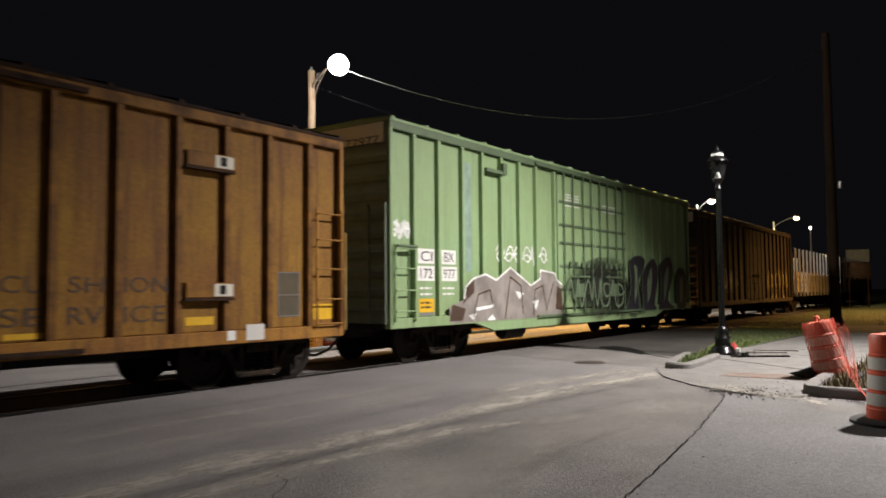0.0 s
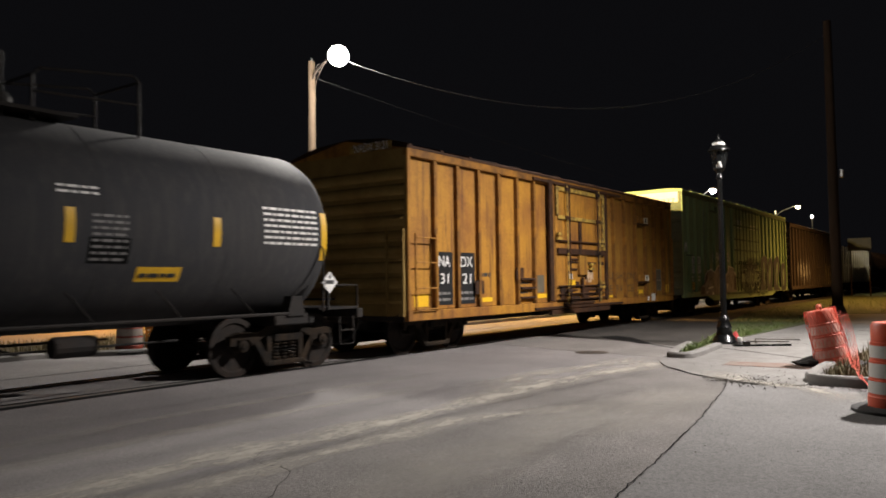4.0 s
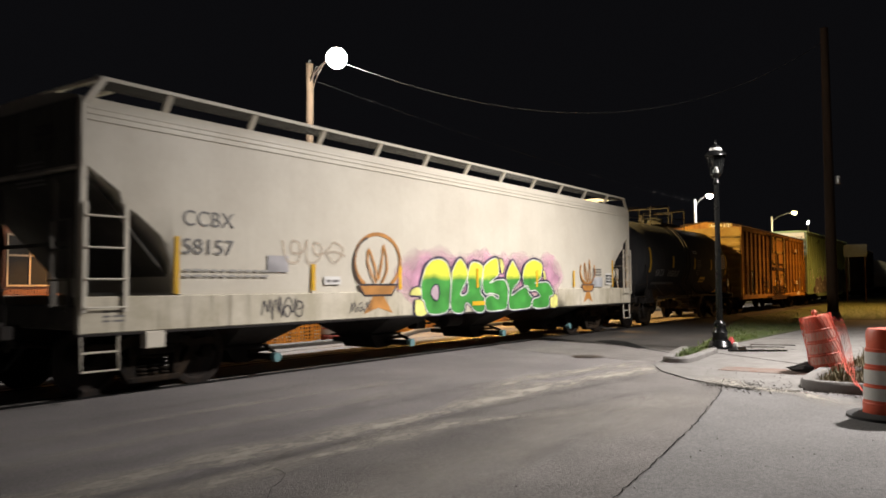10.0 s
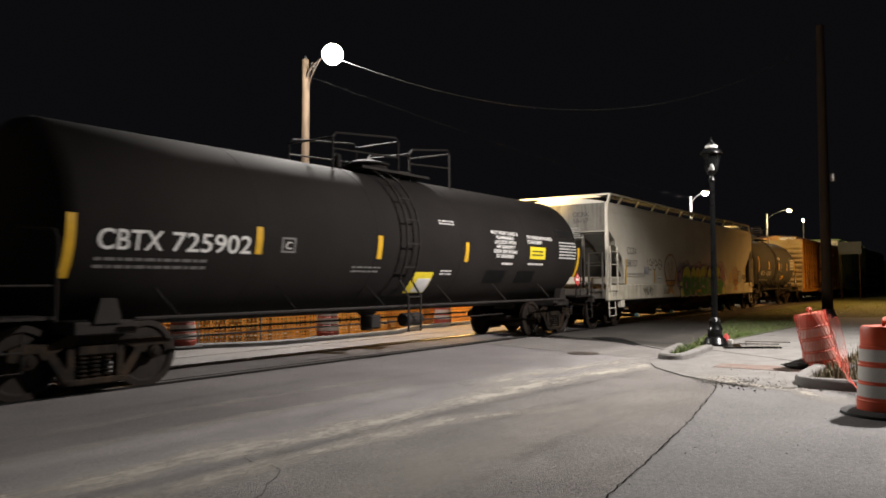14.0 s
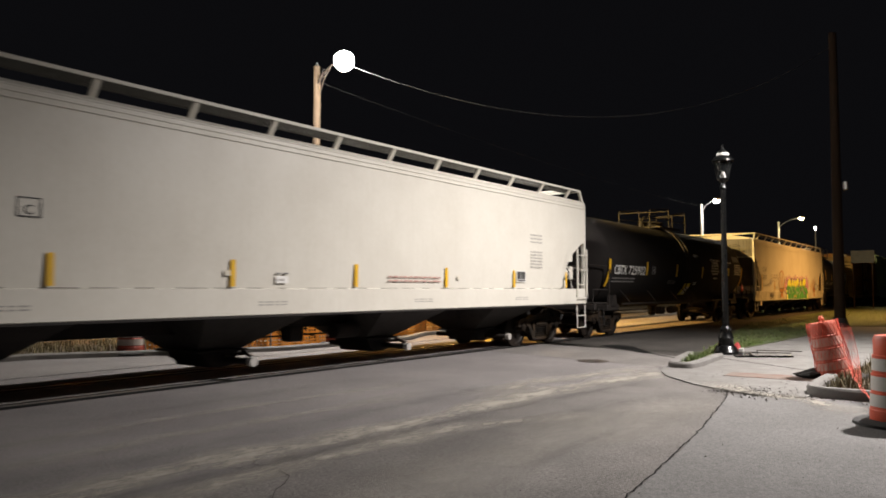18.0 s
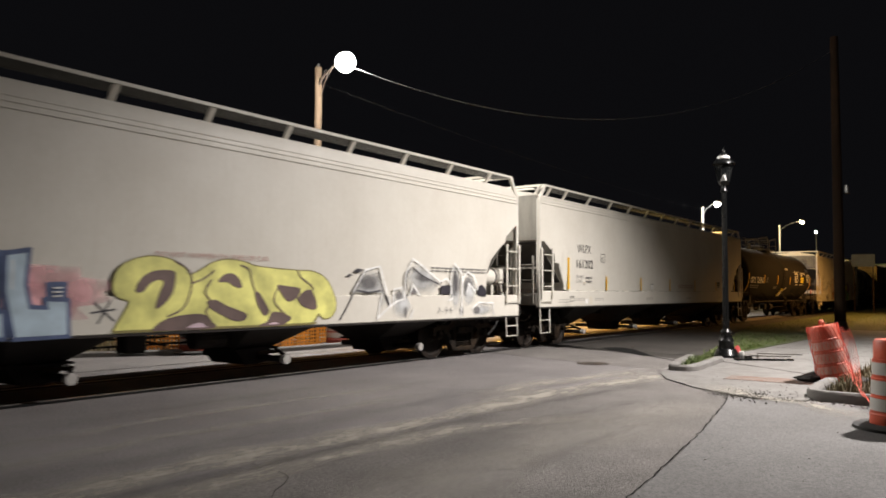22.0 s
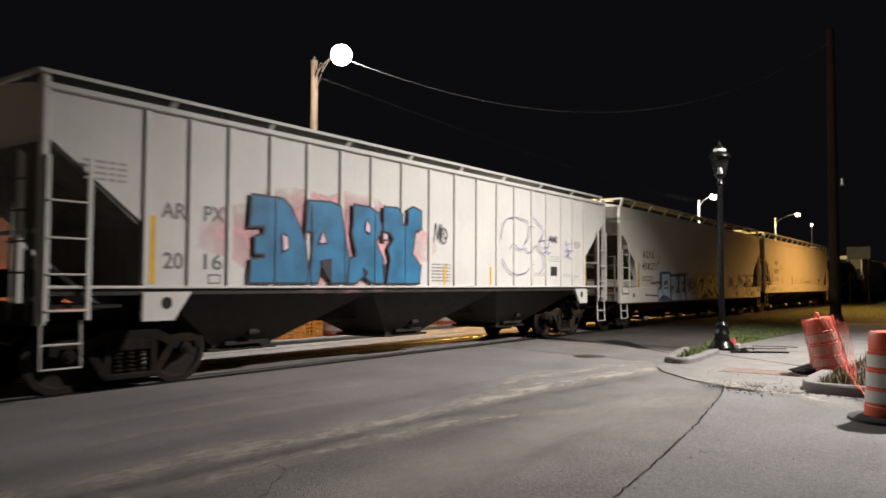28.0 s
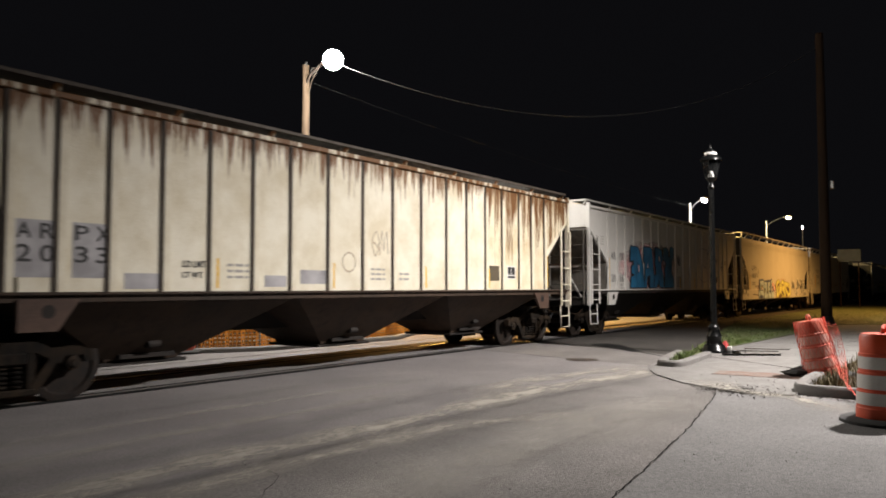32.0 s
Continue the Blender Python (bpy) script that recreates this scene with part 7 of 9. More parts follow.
plate(natx, "placard", 1.5, 2.2, 1.54, 1.74, 0, YELLOW, "yellow stencil panel", tank=T)
small_print(natx, 0.35, 0.9, 2.65, 2.8, 2, 0, WHITE_PAINT, tank=T)
head_print(natx, -5.55, [(0.55, -0.15, 3.12, 3.20), (0.55, 0.1, 2.98, 3.04), (0.5, 0.0, 2.88, 2.93)], PALE_PRINT)
placard_diamond(natx, 5.05, 1.50, -1.52, WHITE_PAINT, BLACK_LETTER, "white diamond placard with black print")
plate(natx, "stencil_panel", 0.76, 1.34, 1.78, 2.12, 0, PITCH, "black stencil panel", tank=T)
small_print(natx, 1.55, 2.15, 1.58, 1.70, 1, 0, BLACK_LETTER, tank=T, proud=0.014)

cbtx = tank_car(20.7, -7.75, 7.85, "clean black tank car with white lettering", TANK2, (-6.75, 6.75), (-8.5, 8.5), 0.0,
                ((-7.36, 1.55, 2.37), (-4.29, 1.93, 2.36), (-1.31, 1.92, 2.36), (1.72, 1.92, 2.35), (7.5, 1.6, 2.42)))
lettering(cbtx, "CBTX", -6.99, -6.03, 1.93, 2.20, 0, WHITE_PAINT, "white reporting mark", tank=T, fat=0.004)
lettering(cbtx, "725902", -5.87, -4.45, 1.93, 2.20, 0, WHITE_PAINT, "white car number", tank=T, fat=0.004)
small_print(cbtx, -7.0, -5.2, 1.66, 1.86, 2, 0, GREY_LETTER, tank=T)
lettering(cbtx, "NOT FOR CLASS 3\nFLAMMABLE\nLIQUIDS WITH\nAPI GRAVITY\nGREATER THAN\n50 DEGREES", 2.77, 4.02, 2.05, 2.68, 0, WHITE_PAINT, "white warning text", tank=T, fat=0.004, align="CENTER")
lettering(cbtx, "STYRENE MONOMER\nSTABILIZED", 4.5, 5.9, 2.44, 2.64, 0, WHITE_PAINT, "white product name", tank=T, fat=0.004)
plate(cbtx, "placard", 4.64, 5.47, 2.05, 2.36, 0, BRIGHT_YELLOW, "yellow stencil panel", tank=T)
small_print(cbtx, 4.75, 5.35, 2.12, 2.3, 2, 0, BLACK_LETTER, tank=T, proud=0.014)
small_print(cbtx, 6.3, 7.35, 2.08, 2.58, 6, 0, WHITE_PAINT, tank=T)
small_print(cbtx, 4.6, 5.4, 1.88, 1.98, 1, 0, WHITE_PAINT, tank=T)
small_print(cbtx, 3.3, 3.8, 1.86, 1.98, 1, 0, WHITE_PAINT, tank=T)
plate(cbtx, "stencil_panel", 2.7, 3.6, 1.45, 1.75, 0, PITCH, "black stencil panel", tank=T)
plate(cbtx, "stencil_panel", 4.2, 5.1, 1.45, 1.75, 0, PITCH, "black stencil panel", tank=T)
plate(cbtx, "stencil_panel", 6.2, 7.2, 2.66, 2.9, 0, GLOSS_BLACK, "black stencil panel", tank=T)
plate(cbtx, "placard", -0.07, 0.62, 1.25, 1.68, 0, BRIGHT_YELLOW, "yellow placard with a white corner", tank=T)
plate(cbtx, "placard_inset", 0.15, 0.60, 1.27, 1.55, 0, WHITE_PAINT, "white corner", tank=T, proud=0.007)
small_print(cbtx, 0.7, 1.3, 2.7, 2.82, 2, 0, WHITE_PAINT, tank=T)
small_print(cbtx, -2.0, -1.2, 1.65, 1.8, 2, 0, GREY_LETTER, tank=T)
small_print(cbtx, 0.85, 1.3, 1.62, 1.75, 2, 0, WHITE_PAINT, tank=T)
part("class_mark", curved_panel(-3.81, -3.5, 1.97, 2.22, TR, TZ, 0.006), GREY_LETTER, cbtx)
part("class_mark_inner", curved_panel(-3.77, -3.54, 2.0, 2.19, TR, TZ, 0.009), TANK2, cbtx)
lettering(cbtx, "C", -3.72, -3.60, 2.03, 2.15, 0, WHITE_PAINT, "boxed letter", tank=T, proud=0.012)
head_print(cbtx, -7.75, [(0.7, -0.1, 3.10, 3.18), (0.68, 0.15, 2.97, 3.02), (0.66, 0.3, 2.87, 2.92)] + [(0.72, 0.3, 2.42 - 0.1 * k, 2.46 - 0.1 * k) for k in range(6)], PALE_PRINT)
placard_diamond(cbtx, 7.2, 1.52, -1.58, RED_SIGN, WHITE_PAINT, "red diamond hazard placard with a white band")


# -- covered hoppers --
GRATING = material("galvanised_grating", (0.075, 0.072, 0.066), 0.7, 0.2, second=(0.05, 0.045, 0.04), scale=3, amount=0.5, grain=40, bump=0.1)


def hull(stations, section):
    """Rings of a hopper body: stations of (x, lowest z); section of (y, z) from the near side over the roof to the far side."""
    return Mesh().loft([[(x, y, max(z, zb)) for y, z in section] for x, zb in stations])


def mirrored(half):
    return half + [(-y, z) for y, z in half[::-1] if abs(y) > 1e-6]


def bays(car, centres, half_top, half_low, z_top, z_low, mat, valve=None, wide=1.42, low_wide=0.62):
    for c in centres:
        if valve:
            b = part("discharge_bay", Mesh().loft([[(c - a, -w, z), (c + a, -w, z), (c + a, w, z), (c - a, w, z)] for a, w, z in ((half_top, wide, z_top), (half_top * 0.96, wide * 0.985, z_top - 0.06), (half_low, low_wide, 0.49), (half_low * .97, low_wide * .97, 0.45))]), mat, car, "dark sloping discharge bay")
            part("bay_flange", Mesh().box(c - half_low - 0.07, c + half_low + 0.07, -low_wide - 0.06, low_wide + 0.06, 0.44, 0.475, 0.008), UNDER, b)
            part("outlet_box", Mesh().prism([(c - 0.36, 0.439), (c + 0.40, 0.439), (c + 0.30, 0.22), (c + 0.12, 0.19), (c - 0.16, 0.19)], "y", -low_wide + 0.05, low_wide - 0.05), UNDER, b, "black outlet gate")
            part("outlet_pipe", Mesh().cyl((c + 0.14, -1.05, 0.30), (c + 0.14, 1.05, 0.30), 0.055, n=14), UNDER, b, "outlet pipe", True)
            part("pipe_cap", Mesh().cyl((c + 0.14, -1.15, 0.30), (c + 0.14, -1.051, 0.30), 0.078, n=14), valve, b, "painted pipe cap", True)
            part("gate_arm", Mesh().beam((c + 0.34, -0.62, 0.44), (c + 0.20, -1.02, 0.36), 0.04, 0.05).beam((c - 0.1, -0.7, 0.40), (c + 0.4, -0.7, 0.40), 0.05, 0.05), TRUCK, b)
            continue
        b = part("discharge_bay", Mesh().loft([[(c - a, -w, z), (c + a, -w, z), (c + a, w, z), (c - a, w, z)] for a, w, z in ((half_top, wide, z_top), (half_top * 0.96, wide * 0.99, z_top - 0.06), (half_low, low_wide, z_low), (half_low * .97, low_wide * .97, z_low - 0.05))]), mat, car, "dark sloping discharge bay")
        part("bay_flange", Mesh().box(c - half_low - 0.1, c + half_low + 0.1, -low_wide - 0.06, low_wide + 0.06, z_low - 0.10, z_low - 0.052, 0.01), UNDER, b)
        part("gate_rack", Mesh().box(c - 0.45, c + 0.45, -low_wide - 0.14, -low_wide - 0.06, z_low + 0.0, z_low + 0.06).cyl((c - 0.1, -low_wide - 0.25, z_low + 0.2), (c + 0.1, -low_wide - 0.25, z_low + 0.2), 0.06, n=10), UNDER, b)


def running_board(car, h, y_out, z, x_stands, mat, z_roof, stand_mat, extra=0.0):
    """Walkways of steel grating along both edges of the roof, on slanted stands."""
    for s in (-1, 1):
        ya, yb = s * y_out, s * (y_out - 0.46)
        part("board_rail", Mesh().box(-h, h + extra, ya - 0.012, ya + 0.012, z - 0.05, z, 0.004), mat, car, "painted walkway edge")
        part("board_rail", Mesh().box(-h, h + extra, yb - 0.012, yb + 0.012, z - 0.05, z, 0.004), GRATING, car)
        b = Mesh()
        for q in range(int((2 * h + extra) / 0.05)):
            x = -h + 0.03 + q * 0.05
            b.box(x - 0.012, x + 0.012, min(ya, yb) + 0.013, max(ya, yb) - 0.013, z - 0.04, z - 0.012)
        tagged(part("grating", b, GRATING, car), "dark steel grating walkway", kind="stuff")
    key = ("stand", stand_mat.name, z, z_roof, y_out)
    if key not in SHARED:
        m = Mesh()
        ring = [[(x, -y_out + 0.20 - 0.02, z_roof - 0.10), (x, -y_out + 0.20 + 0.02, z_roof - 0.10), (x, -y_out + 0.06, z - 0.051), (x, -y_out + 0.013, z - 0.051)] for x in (-0.05, 0.05)]
        SHARED[key] = data_of("walkway_stand", m.loft(ring), stand_mat)
    for x in x_stands:
        share("walkway_stand", SHARED[key], car, pose(x, 0, 0))
        share("walkway_stand", SHARED[key], car, pose(x, 0, 0, 0, 0, 180))
    for s in (-1, 1):
        tip_x = -h if s < 0 else h + extra
        part("cross_walk", Mesh().box(tip_x - 0.03, tip_x + 0.03, -y_out + 0.02, y_out - 0.02, z - 0.05, z - 0.002).box(tip_x - s * 0.45 - 0.02, tip_x - s * 0.45 + 0.02, -y_out + 0.48, y_out - 0.48, z - 0.05, z - 0.002), mat, car)


def centre_flow(xc, half, label, paint, sill, z_side, opening, trucks, bay_x, board_z, stands, end_paint=None, bay_half=(1.08, 0.44, 1.45), extra=0.0):
    """extra lengthens the forward end."""
    front = half + extra
    car = thing("covered_hopper", pose(xc, TRACK_Y, 0), label, "hopper car", "cars of the freight train")
    CARS.append((car, xc))
    Yn = -SIDE
    half_sec = [(-0.25, sill[1] - 0.06), (-1.3, sill[1] - 0.06), (Yn + 0.04, sill[1] - 0.02), (Yn + 0.012, 2.0), (Yn, 2.6), (Yn + 0.01, z_side - 0.12), (Yn + 0.02, z_side + 0.06), (Yn + 0.09, 3.90), (-1.36, 3.95), (-0.9, 4.03), (-0.45, 4.07), (0, 4.08)]
    sec = mirrored(half_sec)
    left = [(x, z) for x, z in opening]
    stations = [(-half + 0.02, left[0][1])] + left + [(left[-1][0] + 0.3, sill[1] - 0.06)]
    stations += [(extra - x, z) for x, z in stations[::-1]]
    part("hopper_body", hull(stations, sec), paint, car, "smooth rounded steel body", True)
    for z in (z_side - 0.10, z_side - 0.02, z_side + 0.05):
        for s in (-1, 1):
            y = s * (SIDE - (0.005 if z < z_side - .05 else 0.014 if z < z_side + .03 else 0.022))
            part("roof_seam", Mesh().box(-half + 0.1, front - 0.1, y - 0.012, y + 0.012, z - 0.012, z + 0.012, 0.004), paint, car)
    for s in (-1, 1):
        y0, y1 = (Yn + 0.0, Yn + 0.10) if s < 0 else (SIDE - 0.10, SIDE)
        part("side_sill", Mesh().box(-half, front, y0, y1, sill[0], sill[1], 0.012), CREAM_SILL if paint == CREAM else paint, car, "deep painted side sill")
        part("bottom_flange", Mesh().box(-half, front, min(y0, y1 - 0.14) if s > 0 else y0, y1 if s > 0 else y0 + 0.14, sill[0] - 0.03, sill[0] - 0.001), UNDER, car)
    for x in (-half + 0.05, front - 0.05):
        e = -1 if x < 0 else 1
        for s in (-1, 1):
            part("end_post", Mesh().box(x - 0.05, x + 0.05, s * (SIDE - 0.06) - 0.05, s * (SIDE - 0.06) + 0.05, sill[1], board_z - 0.40, 0.01), paint, car)
            part("top_brace", Mesh().beam((x, s * (SIDE - 0.06), board_z - 0.43), (x - e * 0.27, s * (SIDE - 0.05), board_z - 0.03), 0.06, 0.09), paint, car)
        part("end_beam", Mesh().box(x - 0.06, x + 0.06, Yn + 0.1, SIDE - 0.1, sill[0] + 0.05, sill[0] + 0.35, 0.015), end_paint or paint, car)
        part("end_platform", Mesh().box(min(x - e * 0.9, x - e * 0.07), max(x - e * 0.9, x - e * 0.07), Yn + 0.12, SIDE - 0.12, sill[0] + 0.28, sill[0] + 0.32), UNDER, car)
        bn = Mesh()
        for y in (-0.75, 0.75):
            bn.beam((x - e * 0.1, y, sill[0] + 0.3), (x - e * 0.1, y, opening[0][1] + 0.05), 0.07, 0.07)
        bn.beam((x - e * 0.1, -1.5, 2.05), (x - e * 0.1, 1.5, 2.05), 0.05, 0.05)
        part("end_brace", bn, end_paint or paint, car)
        for y in (-1.45, 0.95):
            lm = Mesh()
            for yy in (y, y + 0.45):
                lm.box(x + e * 0.07 - 0.02, x + e * 0.07 + 0.02, yy - 0.02, yy + 0.02, sill[0] + 0.1, 2.35 if y < 0 else board_z - 0.4)
            for k in range(8):
                z = sill[0] + 0.3 + k * 0.38
                if z < (2.35 if y < 0 else board_z - 0.4):
                    lm.cyl((x + e * 0.1, y, z), (x + e * 0.1, y + 0.45, z), 0.014, n=6)
            part("end_ladder", lm, end_paint or paint, car)
        coupler(car, x + e * 0.1, e)
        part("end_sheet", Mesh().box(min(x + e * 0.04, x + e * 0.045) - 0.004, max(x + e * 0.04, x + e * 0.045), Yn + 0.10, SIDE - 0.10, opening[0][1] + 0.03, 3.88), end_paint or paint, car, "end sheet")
        part("slope_sheet", Mesh().prism([(opening[0][0], opening[0][1] - 0.02), (opening[-1][0] + 0.25, sill[1] + 0.02), (opening[-1][0] + 0.25, sill[1] - 0.02), (opening[0][0], opening[0][1] - 0.06)] if e < 0 else [(extra - opening[0][0], opening[0][1] - 0.06), (extra - opening[-1][0] - 0.25, sill[1] - 0.02), (extra - opening[-1][0] - 0.25, sill[1] + 0.02), (extra - opening[0][0], opening[0][1] - 0.02)], "y", Yn + 0.14, SIDE - 0.14), RECESS_SHEET, car, "slope sheet, dirt and recess shade in its colour")
        ladder(car, min(x, x - e * 0.56), max(x, x - e * 0.56), Yn, sill[1] - 0.2, 2.55, (2.38, 1.98, 1.58, 1.22), paint, 0.05, 0.03)
        stirrup(car, min(x, x - e * 0.5), max(x, x - e * 0.5), Yn + 0.03, 0.42, sill[0], paint)
    part("centre_sill", Mesh().box(-half + 0.4, half - 0.4, -0.3, 0.3, 0.75, 1.05), UNDER, car)
    cyl = Mesh().lathe([(0.0, -0.45), (0.16, -0.45), (0.19, -0.40), (0.19, 0.40), (0.16, 0.45), (0.0, 0.45)], (front - 1.0, -1.28, sill[1] + 0.42), "x", 16)
    tank_ = part("air_reservoir", cyl, paint, car, "pale air reservoir on the end platform", True)
    for dx in (-0.25, 0.25):
        part("strap", Mesh().lathe([(0.19, -0.02), (0.205, -0.02), (0.205, 0.02), (0.19, 0.02)], (front - 1.0 + dx, -1.28, sill[1] + 0.42), "x", 16), UNDER, tank_, "", True)
        part("reservoir_foot", Mesh().box(front - 1.0 + dx - 0.04, front - 1.0 + dx + 0.04, -1.36, -1.2, sill[1] + 0.0, sill[1] + 0.24), paint, tank_)
    part("valve_box", Mesh().box(front - 0.42, front - 0.22, -1.35, -1.12, sill[1] + 0.25, sill[1] + 0.62, 0.03), paint, car, "pale valve box")
    part("brake_pipe", Mesh().tube([(front - 0.5, -1.28, sill[1] + 0.42), (front - 0.3, -1.3, sill[1] + 0.3), (front - 0.3, -1.38, sill[1] - 0.1)], 0.018, 6), paint, car)
    part("brake_wheel", Mesh().lathe([(0.22, -0.02), (0.26, -0.02), (0.26, 0.02), (0.22, 0.02)], (-half - 0.12, 0.3, 2.1), "x", 18).beam((-half - .12, 0.05, 2.1), (-half - .12, 0.55, 2.1), 0.03, 0.03), TRUCK, car)
    running_board(car, half - 0.28, 1.61, board_z, stands, paint, 3.98, paint, extra)
    for k in range(10):
        hatch = Mesh()
        x = -half + 1.4 + k * (2 * half - 2.8) / 9
        hatch.lathe([(0.36, 0.0), (0.38, 0.05), (0.36, 0.10), (0.1, 0.15), (0.0, 0.15)], (x, 0, 4.06), "z", 18)
        part("roof_hatch", hatch, paint, car, "round roof hatch", True)
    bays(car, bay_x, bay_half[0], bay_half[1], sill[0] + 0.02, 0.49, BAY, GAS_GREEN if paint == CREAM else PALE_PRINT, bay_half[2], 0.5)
    for x in trucks:
        add_truck(car, x)
    brake_gear(car, -1.5, 1.5)
    return car


acf_open = [(-8.72, 3.00), (-8.29, 2.72), (-8.26, 2.58), (-7.99, 2.42), (-7.65, 2.16), (-7.50, 1.83), (-7.48, 1.40)]
acf_stands = [-7.5 + 1.52 * k for k in range(11) if -7.5 + 1.52 * k < 8.2]
ccbx = centre_flow(38.8, 8.82, "cream covered hopper with green and yellow graffiti", CREAM, (0.89, 1.36), 3.70, acf_open, (-7.35, 7.6), (-5.25, -1.58, 2.09, 5.75), 4.19, acf_stands, DIRT_SHADE, (0.74, 0.42, 1.29), 0.42)
lettering(ccbx, "CCBX", -7.33, -6.44, 2.34, 2.56, Y, GREY_LETTER, "grey reporting mark", proud=0.006)
lettering(ccbx, "58157", -7.33, -6.44, 1.94, 2.16, Y, GREY_LETTER, "grey car number", proud=0.006)
small_print(ccbx, -7.3, -5.7, 1.60, 1.76, 2, Y, PALE_PRINT)
reflector(ccbx, -7.42, 1.38, 2.18, Y - 0.003, w=0.08)
for x in (-4.78, -2.46, 5.15):
    reflector(ccbx, x, 1.40, 1.84, Y - 0.003, w=0.09)
for x in (0.24, 2.99):
    reflector(ccbx, x, 1.42, 1.84, Y - 0.028, w=0.08)
plate(ccbx, "stencil_panel", -5.78, -5.34, 1.70, 1.96, Y, S_GREY, "blue-grey stencil panel")
reflector(ccbx, 7.82, 1.40, 2.20, Y - 0.003, w=0.08)
plate(ccbx, "notice_panel", 7.30, 7.78, 1.47, 1.80, Y, WHITE_PAINT, "white notice board with black panels")
for x in (7.34, 7.57):
    plate(ccbx, "notice_field", x, x + 0.18, 1.52, 1.75, Y - 0.003, BLACK_LETTER, "small black field")
small_print(ccbx, 7.36, 7.74, 1.56, 1.72, 2, Y - 0.006, WHITE_PAINT)
plate(ccbx, "notice_panel", -4.52, -4.12, 1.50, 1.64, Y, WHITE_PAINT, "white notice")
small_print(ccbx, -4.47, -4.17, 1.52, 1.62, 1, Y - 0.006, GREY_LETTER)
small_print(ccbx, 6.4, 7.0, 1.72, 1.95, 3, Y, GREY_LETTER)
for k in range(8):
    part("graffiti_haze", blob(-1.9 + 0.8 * k, 1.66 + 0.06 * (k % 2), 1.6, 1.15, Y - 0.001 - 0.0004 * k, 5 + k), S_PURPLE, ccbx, "soft pink spray haze")
OUSLE = {
    "O": [(-1.79, 1.5), (-1.7, 1.73), (-1.56, 1.91), (-1.34, 2.01), (-1.09, 2.02), (-0.88, 1.93), (-0.78, 1.72), (-0.75, 1.46), (-0.78, 1.15), (-0.87, 0.96), (-1.11, 0.9), (-1.45, 0.9), (-1.62, 0.99), (-1.69, 1.16), (-1.78, 1.23)],
    "U": [(-0.7, 1.78), (-0.4, 2.05), (-0.1, 1.71), (-0.4, 1.3), (-0.15, 1.31), (-0.1, 1.49), (-0.12, 1.65), (0.05, 1.98), (0.49, 1.9), (0.44, 1.53), (0.41, 1.31), (0.57, 1.18), (0.54, 0.91), (0.2, 0.9), (-0.03, 1.05), (-0.2, 1.1), (-0.29, 0.91), (-0.59, 0.9), (-0.76, 1.0), (-0.78, 1.26)],
    "S": [(0.54, 1.91), (0.82, 2.05), (1.12, 2.08), (1.18, 1.75), (1.02, 1.65), (0.79, 1.53), (1.08, 1.6), (1.42, 1.6), (1.58, 1.44), (1.57, 1.11), (1.45, 0.92), (0.75, 0.9), (0.6, 0.99), (0.55, 1.16), (0.85, 1.26), (1.11, 1.17), (1.15, 1.24), (0.82, 1.3), (0.6, 1.28), (0.47, 1.49)],
    "L": [(1.81, 2.07), (2.17, 1.67), (1.84, 1.4), (1.77, 1.24), (2.13, 1.37), (2.55, 1.46), (2.59, 1.27), (2.79, 1.15), (2.65, 0.94), (2.13, 0.9), (1.69, 0.91), (1.61, 1.09), (1.63, 1.4), (1.52, 1.71)],
    "E": [(2.29, 1.71), (2.44, 1.97), (2.8, 2.1), (3.16, 2.06), (3.31, 1.94), (3.2, 1.65), (2.91, 1.53), (3.28, 1.55), (3.63, 1.53), (3.91, 1.26), (3.66, 1.16), (3.62, 0.93), (2.99, 0.9), (2.75, 0.97), (2.79, 1.13), (3.15, 1.19), (2.95, 1.34), (2.67, 1.34), (2.36, 1.48)],
}
sprayed(ccbx, OUSLE.values(), Y, S_LIME, S_NAVY_DARK, "fat green and yellow sprayed letters", 0.045, (-0.10, 0.015), S_WHITE)
sprayed(ccbx, [[(-2.16, 1.29), (-2.1, 1.39), (-1.92, 1.44), (-1.8, 1.39), (-1.83, 1.28)], [(1.2, 2.08), (1.34, 2.05), (1.41, 1.86), (1.29, 1.75)], [(3.33, 1.86), (3.42, 1.8), (3.48, 1.66), (3.4, 1.58)]], Y, S_YELLOW, S_NAVY_DARK, "pale green sprayed drips", 0.03, (-0.04, 0.0))
sprayed(ccbx, [[(-1.98, 1.19), (-1.8, 1.19), (-1.66, 1.12), (-1.64, 0.9), (-1.98, 0.9)], [(3.75, 1.2), (4.09, 1.2), (4.1, 0.91), (3.74, 0.91)]], Y + 0.002, S_YELLOW, S_NAVY_DARK, "pale green sprayed blocks", 0.02, (-0.08, 0.0))
sprayed(ccbx, [[(-1.48, 1.3), (-1.43, 1.42), (-1.31, 1.48), (-1.24, 1.4), (-1.24, 1.27), (-1.28, 1.18), (-1.38, 1.2)]], Y - 0.012, S_PALE_PINK, S_NAVY_DARK, "pale pink centre of a letter", 0.03, (0.06, 0.02))
plate(ccbx, "yellow_stencil", 0.05, 0.55, 1.03, 1.12, Y - 0.018, YELLOW, "small yellow sticker")
part("tag", scribble(3.75, 4.3, 1.55, 1.75, Y - 0.004, 34, 3, 0.012), S_BLACK, ccbx, "small black sprayed tag")


